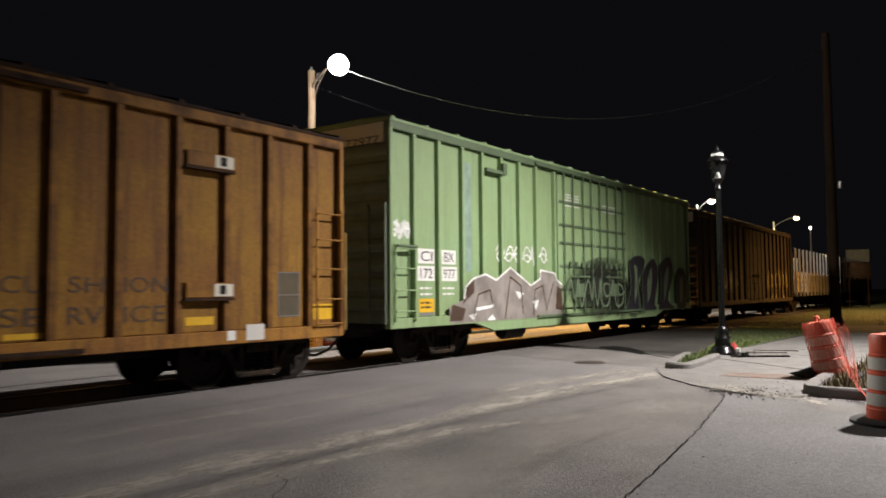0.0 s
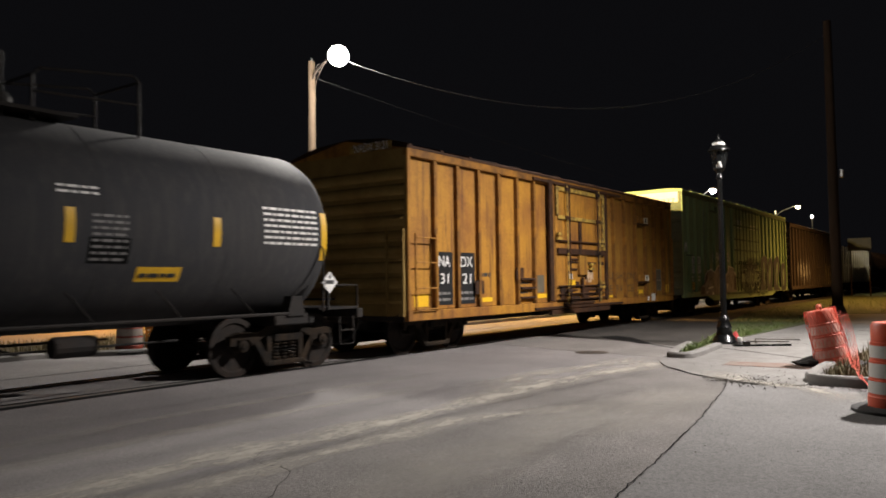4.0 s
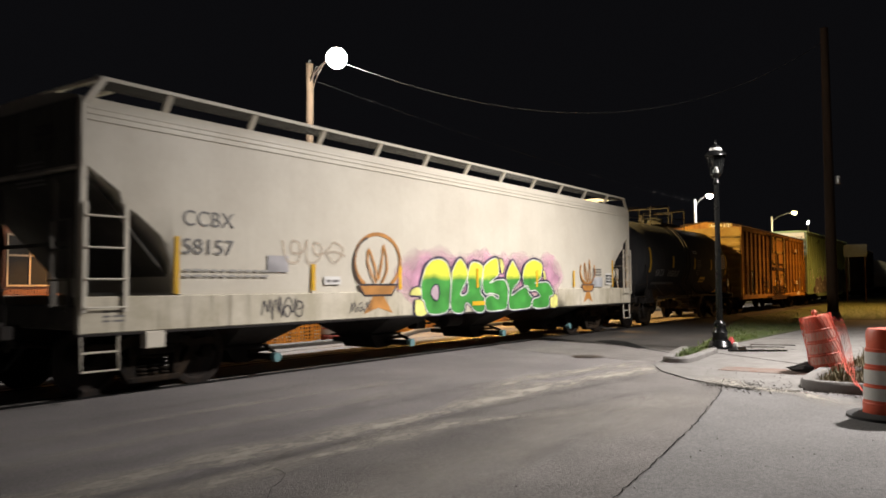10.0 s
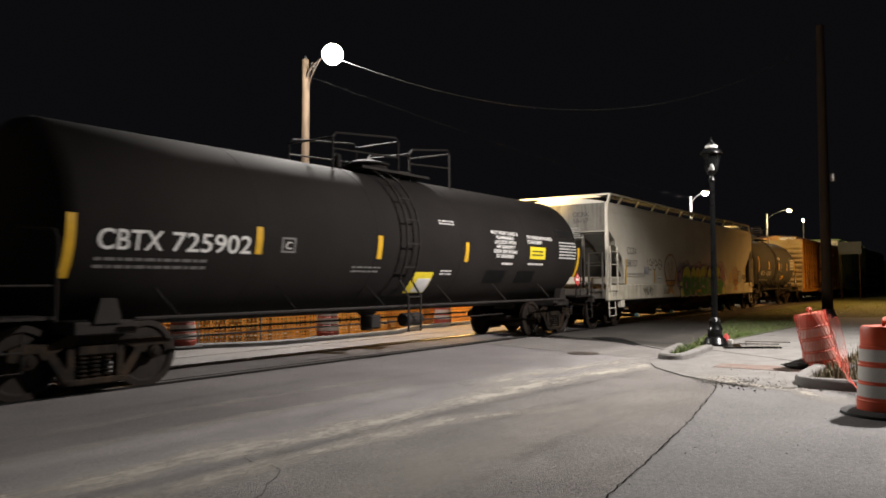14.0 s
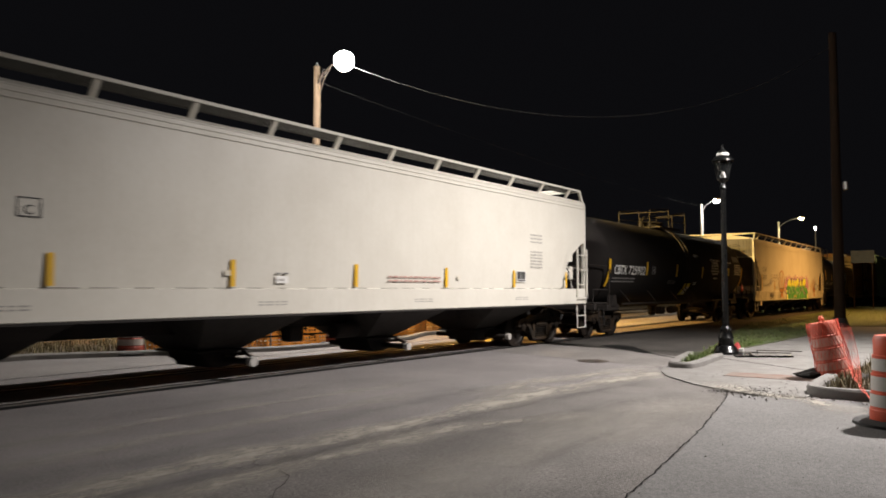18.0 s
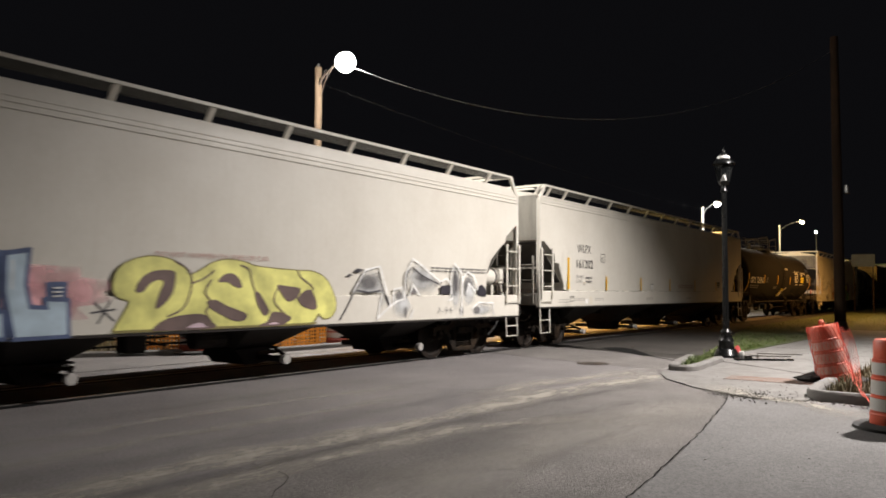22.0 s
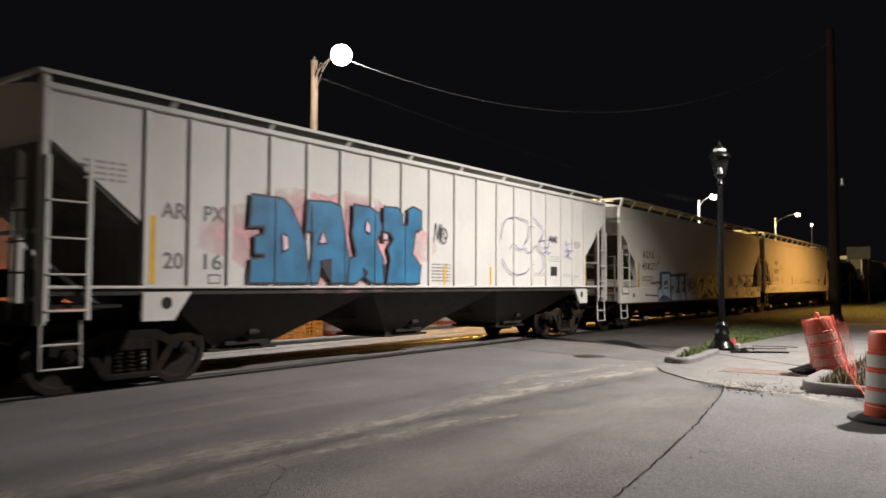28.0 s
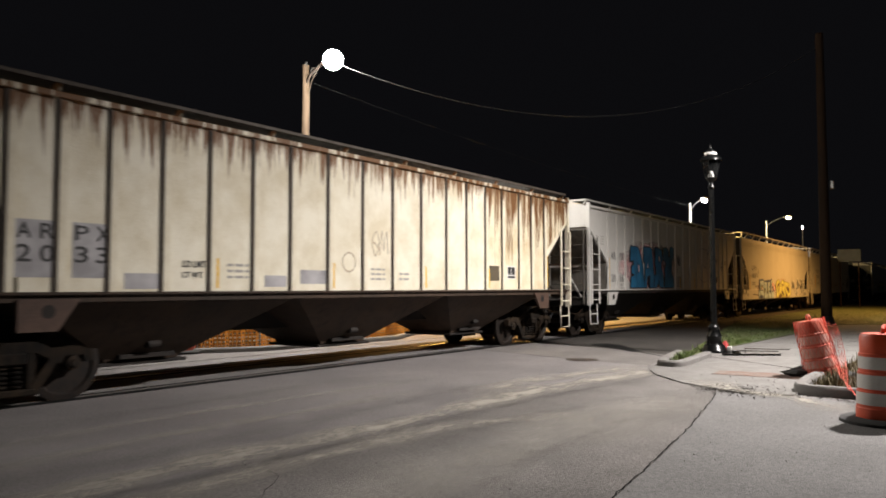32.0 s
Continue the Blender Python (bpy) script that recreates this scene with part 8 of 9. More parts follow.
def bulb(cx, cz, w, h, body, line, first=-55, last=235):
    pts = []
    for k in range(25):
        a = radians(first + k * (last - first) / 24)
        pts.append((cx + w / 2 * math.cos(a), cz + h * 0.28 - 0.13 + w * 0.39 * math.sin(a)))
    cup = [(cx - w * .42, cz - h * .12), (cx + w * .42, cz - h * .12), (cx + w * .30, cz - h * .26), (cx - w * .30, cz - h * .26), (cx - w * .42, cz - h * .12)]
    wire = smooth_line([(cx - w * .05, cz - h * .1), (cx - w * .22, cz + h * .15), (cx - w * .2, cz + h * .34), (cx - w * .06, cz + h * .1), (cx, cz - h * .05), (cx + w * .08, cz + h * .2), (cx + w * .12, cz + h * .4), (cx + w * .2, cz + h * .1), (cx + w * .08, cz - h * .1)], 4)
    ribbons(ccbx, "graffiti_line", [pts], Y - 0.006, 0.034, body, "orange sprayed light bulb")
    ribbons(ccbx, "graffiti_line", [wire], Y - 0.006, 0.022, body, "orange sprayed light bulb")
    ribbons(ccbx, "graffiti_line", [[(p[0] - 0.03, p[1] - 0.04) for p in pts[14:24]], cup], Y - 0.008, 0.018, line, "dark sprayed shading")
    part("graffiti_foot", Mesh().prism([(cx - w * .12, cz - h * .27), (cx + w * .12, cz - h * .27), (cx + w * .32, cz - h * .5), (cx, cz - h * .42), (cx - w * .32, cz - h * .5)], "y", Y - 0.005, Y - 0.001), body, ccbx)
    part("graffiti_cup", Mesh().prism([(cx - w * .40, cz - h * .13), (cx + w * .40, cz - h * .13), (cx + w * .28, cz - h * .25), (cx - w * .28, cz - h * .25)], "y", Y - 0.005, Y - 0.001), body, ccbx)


bulb(-3.11, 1.66, 1.3, 1.4, S_BROWN, S_BLACK)
bulb(6.05, 1.62, 0.95, 1.3, S_BROWN, S_MUD, 155, 385)
plate(ccbx, "paint_patch", 6.36, 7.06, 1.40, 1.68, Y, S_PALE_GREY_BLUE, "pale blue-grey paint patch")
part("tag", scribble(-5.9, -5.0, 0.98, 1.3, Y - 0.004, 31, 4, 0.012), S_BLACK, ccbx, "black sprayed tag")
part("tag", scribble(-3.9, -3.3, 0.98, 1.2, Y - 0.004, 32, 3, 0.009), S_BLACK, ccbx, "black sprayed tag")
part("tag", scribble(-5.5, -4.0, 1.85, 2.25, Y - 0.004, 33, 3, 0.022), S_FAINT, ccbx, "faint brown sprayed tag")
small_print(ccbx, -8.5, -8.2, 1.02, 1.2, 3, Y, GREY_LETTER)
part("jacking_pad", Mesh().box(-7.9, -7.6, Y - 0.02, Y + 0.1, 0.66, 0.888, 0.01), CREAM, ccbx)

acfx = centre_flow(-17.5, 8.88, "pale cream covered hopper with blue and yellow graffiti", GREY_WHITE, (0.88, 1.37), 3.64, acf_open, (-7.4, 7.4), (-5.5, -1.8, 1.88, 5.57), 4.17, acf_stands, DIRT_SHADE, (0.74, 0.42, 1.24))
lettering(acfx, "A C F X", -7.01, -6.02, 2.34, 2.56, Y, BLACK_LETTER, "black reporting mark", proud=0.006, fat=0.006)
lettering(acfx, "4 5 8 2 7 1", -7.04, -5.78, 1.96, 2.18, Y, BLACK_LETTER, "black car number", proud=0.006, fat=0.003)
small_print(acfx, -7.05, -6.1, 1.58, 1.78, 2, Y, PALE_PRINT)
reflector(acfx, -7.38, 1.38, 2.19, Y - 0.003, w=0.08)
part("class_mark", strokes([[(-5.68, 2.18), (-5.45, 2.18), (-5.45, 2.40), (-5.68, 2.40), (-5.68, 2.18)]], Y - 0.004, 0.008), BLACK_LETTER, acfx)
lettering(acfx, "C", -5.62, -5.52, 2.21, 2.31, Y, BLACK_LETTER, proud=0.004)
part("graffiti_haze", blob(-3.6, 1.42, 4.4, 0.9, Y - 0.001, 8), S_PINK, acfx, "soft pink spray haze")
part("graffiti_haze", blob(-2.4, 1.3, 1.2, 0.5, Y - 0.0012, 18), S_PINK, acfx, "soft pink spray haze")
part("graffiti_shade", Mesh().add([(x, Y - 0.0042, z) for x, z in ((-5.45, 1.90), (-4.40, 1.93), (-4.34, 1.84), (-2.72, 1.90), (-2.46, 1.95), (-2.5, 1.2), (-2.46, 0.90), (-5.62, 0.90), (-5.66, 1.34), (-5.4, 1.36))], [tuple(range(10))]), S_NAVY, acfx, "dark blue sprayed ground of the letters")
part("graffiti_shade", Mesh().add([(x, Y - 0.0050, z) for x, z in ((-4.36, 1.50), (-4.02, 1.52), (-4.30, 1.22), (-4.40, 1.0), (-4.41, 0.91), (-4.36, 0.91))], [tuple(range(6))])
     .add([(x, Y - 0.0050, z) for x, z in ((-3.62, 1.45), (-3.46, 1.45), (-3.36, 1.14), (-3.78, 1.2))], [(0, 1, 2, 3)]).add([(x, Y - 0.0050, z) for x, z in ((-3.15, 1.62), (-2.93, 1.64), (-2.9, 1.30), (-3.12, 1.27))], [(0, 1, 2, 3)]), S_OLIVE, acfx, "olive sprayed gaps")
OZEL = [
    [(-5.26, 1.82), (-4.43, 1.85), (-4.44, 0.92), (-4.60, 1.03), (-5.07, 1.10), (-5.42, 1.05), (-5.59, 0.92), (-5.62, 1.29), (-5.26, 1.31)],
    [(-4.33, 1.75), (-3.63, 1.76), (-3.63, 1.43), (-3.88, 1.19), (-3.39, 1.14), (-3.39, 0.91), (-4.28, 0.91), (-4.28, 1.16), (-3.99, 1.42), (-4.33, 1.43)],
    [(-3.45, 1.75), (-2.96, 1.77), (-2.96, 1.58), (-3.19, 1.55), (-3.19, 1.47), (-2.91, 1.48), (-2.92, 1.33), (-3.17, 1.31), (-3.15, 1.2), (-2.77, 1.17), (-2.75, 0.91), (-3.32, 0.91), (-3.45, 1.39)],
    [(-2.73, 1.84), (-2.51, 1.88), (-2.54, 1.51), (-2.47, 1.22), (-2.24, 1.21), (-2.26, 1.31), (-2.03, 1.30), (-2.01, 0.91), (-2.61, 0.90), (-2.73, 1.43)],
]
sprayed(acfx, OZEL, Y, S_BLUE, S_NAVY, "pale blue sprayed block letters", 0.048, (0.03, 0.05), None, False)
sprayed(acfx, [[(-5.05, 1.56), (-4.73, 1.58), (-4.75, 1.35), (-5.06, 1.34)]], Y - 0.012, S_OLIVE, S_NAVY, "olive gap in a letter", 0.035, (0, 0), None, False)
part("graffiti_shade", Mesh().add([(x, Y - 0.0262, z) for x, z in ((-5.03, 1.45), (-4.78, 1.46), (-4.79, 1.38), (-5.03, 1.37))], [(0, 1, 2, 3)]), S_PALE_PINK, acfx, "pink sprayed gap")
part("graffiti_shade", Mesh().add([(x, Y - 0.0072, z) for x, z in ((-2.28, 1.54), (-2.02, 1.55), (-2.02, 1.30), (-2.27, 1.30))], [(0, 1, 2, 3)]), S_NAVY, acfx, "dark blue sprayed block")
ribbons(acfx, "graffiti_line", [[(-2.2, z), (-2.08, z + 0.005)] for z in (1.37, 1.42, 1.47)] + [[(-5.2, 1.34), (-5.2, 1.76), (-4.6, 1.79)], [(-4.27, 1.70), (-3.75, 1.71)], [(-4.22, 0.98), (-4.22, 1.14)], [(-3.4, 1.42), (-3.4, 1.70), (-3.05, 1.71)], [(-2.67, 1.45), (-2.67, 1.79)]], Y - 0.0235, 0.010, S_WHITE, "thin white sprayed glints")
sprayed(acfx, [[(-1.42, 0.91), (-1.28, 1.14), (-1.2, 1.3), (-1.36, 1.36), (-1.43, 1.49), (-1.37, 1.71), (-1.17, 1.84), (-0.88, 1.9), (-0.58, 1.86), (-0.38, 1.77), (-0.3, 1.67), (-0.18, 1.7), (-0.02, 1.78), (0.11, 1.85), (0.37, 1.9), (0.69, 1.87), (0.88, 1.82), (1.27, 1.79),
                (1.79, 1.77), (2.12, 1.76), (2.41, 1.64), (2.59, 1.39), (2.65, 1.18), (2.54, 1.02), (2.36, 0.99), (2.25, 1.06), (2.14, 0.95), (1.97, 0.91), (0.01, 0.91), (-0.92, 0.91)]], Y, S_YELLOW, S_OLIVE, "fat pale yellow sprayed letters", 0.018, (-0.015, 0.0))
DISTO_GAPS = [
    [(-1.11, 1.43), (-1.05, 1.57), (-0.92, 1.67), (-0.75, 1.71), (-0.55, 1.7), (-0.53, 1.62), (-0.56, 1.44), (-0.67, 1.29), (-0.8, 1.21), (-0.78, 1.33), (-0.72, 1.47), (-0.69, 1.57), (-0.79, 1.6), (-0.92, 1.54), (-1.01, 1.44)],
    [(-0.85, 0.915), (-0.73, 1.01), (-0.55, 1.07), (-0.31, 1.1), (-0.06, 1.1), (0.06, 1.01), (0.1, 0.915)], [(-0.38, 0.915), (-0.25, 0.98), (-0.1, 1.01), (0.0, 0.96), (0.03, 0.915)],
    [(0.2, 1.58), (0.29, 1.66), (0.43, 1.69), (0.56, 1.62), (0.61, 1.5), (0.49, 1.52), (0.37, 1.58)], [(0.01, 1.28), (0.16, 1.3), (0.34, 1.22), (0.59, 1.14), (0.72, 1.08), (0.66, 1.01), (0.47, 1.02), (0.26, 1.11), (0.09, 1.19)],
    [(0.88, 1.41), (0.97, 1.39), (1.14, 1.15), (1.07, 1.08), (0.94, 1.24)], [(1.33, 1.53), (1.62, 1.5), (1.8, 1.47), (1.73, 1.34), (1.56, 1.29), (1.44, 1.38)], [(1.76, 1.32), (1.9, 1.43), (2.04, 1.45), (2.14, 1.33), (2.17, 1.16), (1.99, 1.17), (1.84, 1.23)],
    [(0.98, 0.915), (1.14, 0.97), (1.24, 1.11), (1.48, 1.07), (1.61, 1.01), (1.49, 0.94), (1.38, 0.915)], [(1.08, 0.915), (1.2, 0.96), (1.32, 0.97), (1.38, 0.915)],
]
for k, gap in enumerate(DISTO_GAPS):
    closed = smooth_line(gap + [gap[0]], 3)
    part("graffiti_gap", Mesh().add([(p.x, Y - 0.0125 - 0.0003 * k, p.y) for p in closed[:-1]], [tuple(range(len(closed) - 1))]), S_MUD if k not in (2, 9) else S_PALE_PINK, acfx, "shaded gap between the letters")
    part("graffiti_outline", strokes([[(p.x, p.y) for p in closed]], Y - 0.016 - 0.0003 * k, 0.013), S_MUD, acfx, "thin brown sprayed edge")
ribbons(acfx, "graffiti_outline", [smooth_line(p, 4) for p in ([(-0.54, 1.85), (-0.35, 1.76), (-0.26, 1.63), (-0.28, 1.41), (-0.39, 1.2), (-0.63, 1.09)], [(-0.24, 1.55), (-0.03, 1.63), (0.12, 1.74)], [(0.08, 1.6), (-0.03, 1.43), (0.07, 1.28), (-0.01, 1.14), (0.09, 1.0)], [(0.59, 1.83), (0.76, 1.76), (0.81, 1.59), (0.92, 1.39), (1.17, 1.13)],
                                                                     [(1.75, 1.77), (1.83, 1.66), (2.1, 1.48), (1.76, 1.33)], [(1.37, 1.53), (1.27, 1.38), (1.29, 1.24), (1.5, 1.07)])], Y - 0.0195, 0.012, S_MUD, "thin brown sprayed seam")
ribbons(acfx, "tag", [[(-1.68, 1.3), (-1.40, 1.05)], [(-1.45, 1.32), (-1.62, 1.02)], [(-1.72, 1.16), (-1.38, 1.2)]], Y - 0.004, 0.012, S_BLACK, "small black sprayed star")


def patches(car, shapes, y, mat, label):
    """Flat sprayed fills, each a little proud of the last."""
    for k, pts in enumerate(shapes):
        part("graffiti_patch", Mesh().add([(x, y - 0.0004 * k, z) for x, z in pts], [tuple(range(len(pts)))]), mat, car, label)


S_ASH = spray("ash_grey_spray", (0.13, 0.125, 0.125), None, True, 0.8)
patches(acfx, [[(3.0, 1.42), (3.4, 1.82), (3.8, 1.88), (4.08, 1.2), (3.74, 0.95), (3.84, 1.42)], [(4.55, 1.32), (4.55, 1.76), (4.77, 2.06), (5.7, 1.62), (5.72, 1.36)], [(6.05, 1.0), (6.08, 1.8), (6.2, 2.0), (6.45, 1.82), (6.44, 1.0)], [(6.46, 1.1), (6.5, 1.73), (6.68, 1.85), (6.92, 1.76), (7.06, 1.2)],
               [(4.15, 0.92), (4.2, 1.5), (4.45, 1.5), (4.8, 1.1), (4.78, 0.92)], [(6.85, 0.93), (6.83, 1.08), (7.12, 1.2), (7.72, 1.18), (7.72, 0.91)]], Y - 0.004, S_SILVER, "thin silver sprayed fill")
patches(acfx, [[(3.20, 1.50), (3.36, 1.73), (3.72, 1.79), (3.80, 1.47), (3.45, 1.42)], [(4.65, 1.36), (4.72, 1.54), (4.86, 1.52), (4.97, 1.38)], [(4.85, 1.82), (5.5, 1.60), (5.1, 1.60), (4.78, 1.72)], [(6.11, 1.32), (6.12, 1.78), (6.22, 1.9), (6.4, 1.78), (6.38, 1.32)],
               [(6.52, 1.38), (6.55, 1.70), (6.70, 1.78), (6.90, 1.70), (6.95, 1.5), (6.72, 1.58), (6.62, 1.36)], [(4.24, 1.28), (4.24, 1.45), (4.42, 1.47), (4.47, 1.28)], [(4.5, 0.93), (4.5, 1.18), (4.62, 1.15), (4.60, 0.93)], [(6.9, 0.95), (6.95, 1.12), (7.15, 1.14), (7.2, 0.95)], [(6.36, 0.93), (6.34, 1.16), (6.5, 1.14), (6.55, 0.93)]],
        Y - 0.009, S_ASH, "ash-grey shaded fill")
patches(acfx, [[(5.71, 1.38), (5.69, 1.56), (6.04, 1.58), (6.08, 1.40)], [(7.08, 1.36), (7.08, 1.55), (7.25, 1.60), (7.42, 1.48), (7.39, 1.33)], [(3.08, 1.79), (3.17, 1.85), (3.36, 1.83), (3.21, 1.77)], [(2.9, 1.72), (2.98, 1.75), (3.06, 1.73), (2.98, 1.70)]], Y - 0.012, S_BLACK, "black sprayed shape")
ribbons(acfx, "graffiti_line", [[(2.75, 0.95), (2.95, 1.2), (3.12, 1.45), (3.40, 1.80)], [(3.12, 1.47), (3.5, 1.42), (3.82, 1.46)], [(3.72, 1.80), (3.9, 1.45), (4.06, 1.18)], [(5.66, 1.58), (5.06, 1.76), (4.75, 1.91)], [(4.58, 1.34), (4.58, 1.74), (4.7, 1.88)], [(6.1, 1.3), (6.24, 1.55), (6.2, 1.88)]], Y - 0.0135, 0.014, S_BLACK, "thin black sprayed line")
ribbons(acfx, "graffiti_line", [[(3.07, 1.43), (3.40, 1.83), (3.80, 1.90), (4.10, 1.18), (3.73, 0.94), (3.84, 1.38)], [(3.73, 0.96), (4.0, 1.12), (4.3, 1.26), (4.52, 1.3), (4.54, 1.76), (4.77, 2.08), (5.1, 1.94), (5.70, 1.64)], [(4.18, 1.2), (4.2, 1.48), (4.44, 1.52), (4.52, 1.3)], [(4.66, 1.36), (4.78, 1.58), (5.0, 1.36)],
     [(5.72, 1.64), (5.9, 1.72), (6.05, 1.6), (6.12, 1.30), (5.95, 1.26)], [(6.05, 1.30), (6.07, 1.81), (6.20, 2.03), (6.46, 1.83), (6.46, 1.30), (6.42, 0.92)], [(6.47, 1.33), (6.50, 1.75), (6.68, 1.87), (6.92, 1.78), (7.08, 1.52), (6.95, 1.46), (6.72, 1.62), (6.62, 1.36)], [(6.83, 1.08), (7.12, 1.21), (7.70, 1.19), (7.72, 0.93)], [(4.8, 1.1), (4.7, 0.93)]], Y - 0.016, 0.017, S_WHITE, "thin white sprayed outline")
lettering(acfx, "2-96", 5.55, 6.13, 0.99, 1.13, Y, S_ASH, "black brushed numerals", proud=0.018)
small_print(acfx, 5.39, 7.43, 1.84, 1.96, 2, Y, GREY_LETTER)
part("tag", strokes([[(-6.3, 1.50), (-5.9, 1.58), (-6.1, 1.48), (-5.6, 1.56), (-5.4, 1.5)], [(-6.8, 1.12), (-6.2, 1.10), (-5.6, 1.08)]], Y - 0.004, 0.02), S_BLACK, acfx, "black sprayed tag")
lettering(acfx, "DO NOT HAMMER ON SIDES OF CAR", -0.82, 1.14, 1.905, 1.975, Y, PALE_RED, "faded red warning text", proud=0.006)
part("sill_hole", Mesh().cyl((-7.82, Y - 0.003, 1.12), (-7.82, Y + 0.02, 1.12), 0.075, n=16), UNDER, acfx)

wl_open = [(-9.20, 2.72), (-8.62, 2.41), (-8.60, 2.20), (-8.38, 2.19), (-8.21, 1.91), (-8.08, 1.68), (-8.06, 1.52)]
wl_stands = [-9.3 + 1.49 * k for k in range(13)] + [-8.74]
wlpx = centre_flow(1.86, 9.44, "clean pale grey covered hopper with black lettering", GREY_WHITE, (1.06, 1.47), 3.78, wl_open, (-7.85, 7.85), (-6.0, -2.0, 2.0, 5.98), 4.18, wl_stands, END_GREY, (1.08, 0.44, 1.45))
lettering(wlpx, "WLPX", -7.33, -6.46, 2.52, 2.74, Y, BLACK_LETTER, "dark grey reporting mark", proud=0.006)
lettering(wlpx, "161202", -7.37, -6.34, 2.10, 2.33, Y, BLACK_LETTER, "dark grey car number", proud=0.006)
lettering(wlpx, "LD LMT\nLT WT", -7.4, -6.95, 1.70, 1.90, Y, GREY_LETTER, "small weight stencils", proud=0.006)
small_print(wlpx, -6.8, -6.4, 1.70, 1.90, 2, Y, GREY_LETTER)
reflector(wlpx, -7.86, 1.52, 2.36, Y - 0.003, w=0.11)
for x in (-5.4, -2.7, 0.0, 2.75, 5.5, 8.2):
    reflector(wlpx, x, 1.50, 1.90, Y - 0.003, w=0.09)
part("class_mark", strokes([[(-5.8, 2.31), (-5.53, 2.31), (-5.53, 2.53), (-5.8, 2.53), (-5.8, 2.31)]], Y - 0.004, 0.008), BLACK_LETTER, wlpx)
lettering(wlpx, "C", -5.72, -5.61, 2.34, 2.45, Y, BLACK_LETTER, proud=0.004)
small_print(wlpx, -8.4, -7.85, 1.15, 1.28, 2, Y, PALE_PRINT)
for x in (-7.46, -6.2, -2.2, 1.69, 5.57):
    small_print(wlpx, x, x + 0.64, 1.20, 1.29, 2, Y, PALE_PRINT)
small_print(wlpx, 0.89, 2.57, 1.59, 1.74, 2, Y, PALE_RED)
plate(wlpx, "notice_panel", -1.86, -1.61, 1.555, 1.67, Y, WHITE_PAINT, "small white notice panel")
small_print(wlpx, -1.86, -1.6, 1.69, 1.74, 1, Y, GREY_LETTER)
small_print(wlpx, -1.8, -1.66, 1.58, 1.65, 1, Y - 0.003, PALE_PRINT)
plate(wlpx, "notice_panel", 5.62, 6.04, 1.63, 1.90, Y, WHITE_PAINT, "black notice panel with a white border")
for xa, xb, za, zb in ((5.645, 5.80, 1.70, 1.88), (5.82, 6.015, 1.70, 1.88), (5.645, 6.015, 1.65, 1.685)):
    plate(wlpx, "notice_field", xa, xb, za, zb, Y - 0.0035, BLACK_LETTER, "black field of the notice")
plate(wlpx, "notice_panel", -6.55, -6.37, 1.12, 1.32, Y, CREAM, "small cream label")
plate(wlpx, "notice_panel", -6.83, -6.66, 1.13, 1.25, Y, WHITE_PAINT, "small white label")
part("sill_stencil", strokes([[(-7.77, 1.20), (-7.54, 1.20), (-7.54, 1.33), (-7.77, 1.33), (-7.77, 1.20)], [(-7.77, 1.29), (-7.54, 1.29)]], Y - 0.004, 0.008), BLACK_LETTER, wlpx)
for x in (-2.8, -6.85, 3.19):
    plate(wlpx, "label_mark", x - 0.05, x + 0.05, 1.66, 1.74, Y, CREAM, "tiny yellowed label")
small_print(wlpx, 6.3, 6.9, 2.58, 2.84, 3, Y, PALE_PRINT)
small_print(wlpx, 6.3, 6.9, 1.97, 2.42, 6, Y, PALE_PRINT)
seams = Mesh()
for k in range(26):
    x = -8.0 + k * 0.62
    seams.box(x, x + 0.62 * (0.3 + 0.6 * ((k * 37) % 10) / 10), Y - 0.0035, Y + 0.01, 1.474, 1.482)
tagged(part("seam_rust", seams, DIRT_SHADE, wlpx), "thin broken line of dirt on the seam", kind="stuff")


def end_letters(car, text, x, y, z, w, h, mat):
    """Writing on the rear end sheet of a car."""
    part("end_lettering", writing(text, w, h, 0.0, 1.0, "CENTER"), mat, car, "small dark lettering on the end sheet", at=pose(x, y, z, 0, 0, -90))


end_letters(wlpx, "WLPX\n161202", -9.442, -0.75, 3.55, 0.62, 0.36, BLACK_LETTER)
end_letters(ccbx, "CCBX\n58157", -8.823, -0.75, 3.45, 0.55, 0.34, BLACK_LETTER)
end_letters(acfx, "ACFX\n458271", -8.883, -0.75, 3.35, 0.6, 0.34, GREY_LETTER)
for car_, x in ((wlpx, -9.437), (ccbx, -8.817)):
    fine_print = Mesh()
    for k in range(6):
        fine_print.box(x - 0.002, x, -0.7 - 0.05 * (k % 3), 0.0 - 0.08 * (k % 2), 3.12 - k * 0.06, 3.145 - k * 0.06)
    tagged(part("end_print", fine_print, PALE_PRINT, car_), "faint lines of print on the end sheet", kind="stuff")


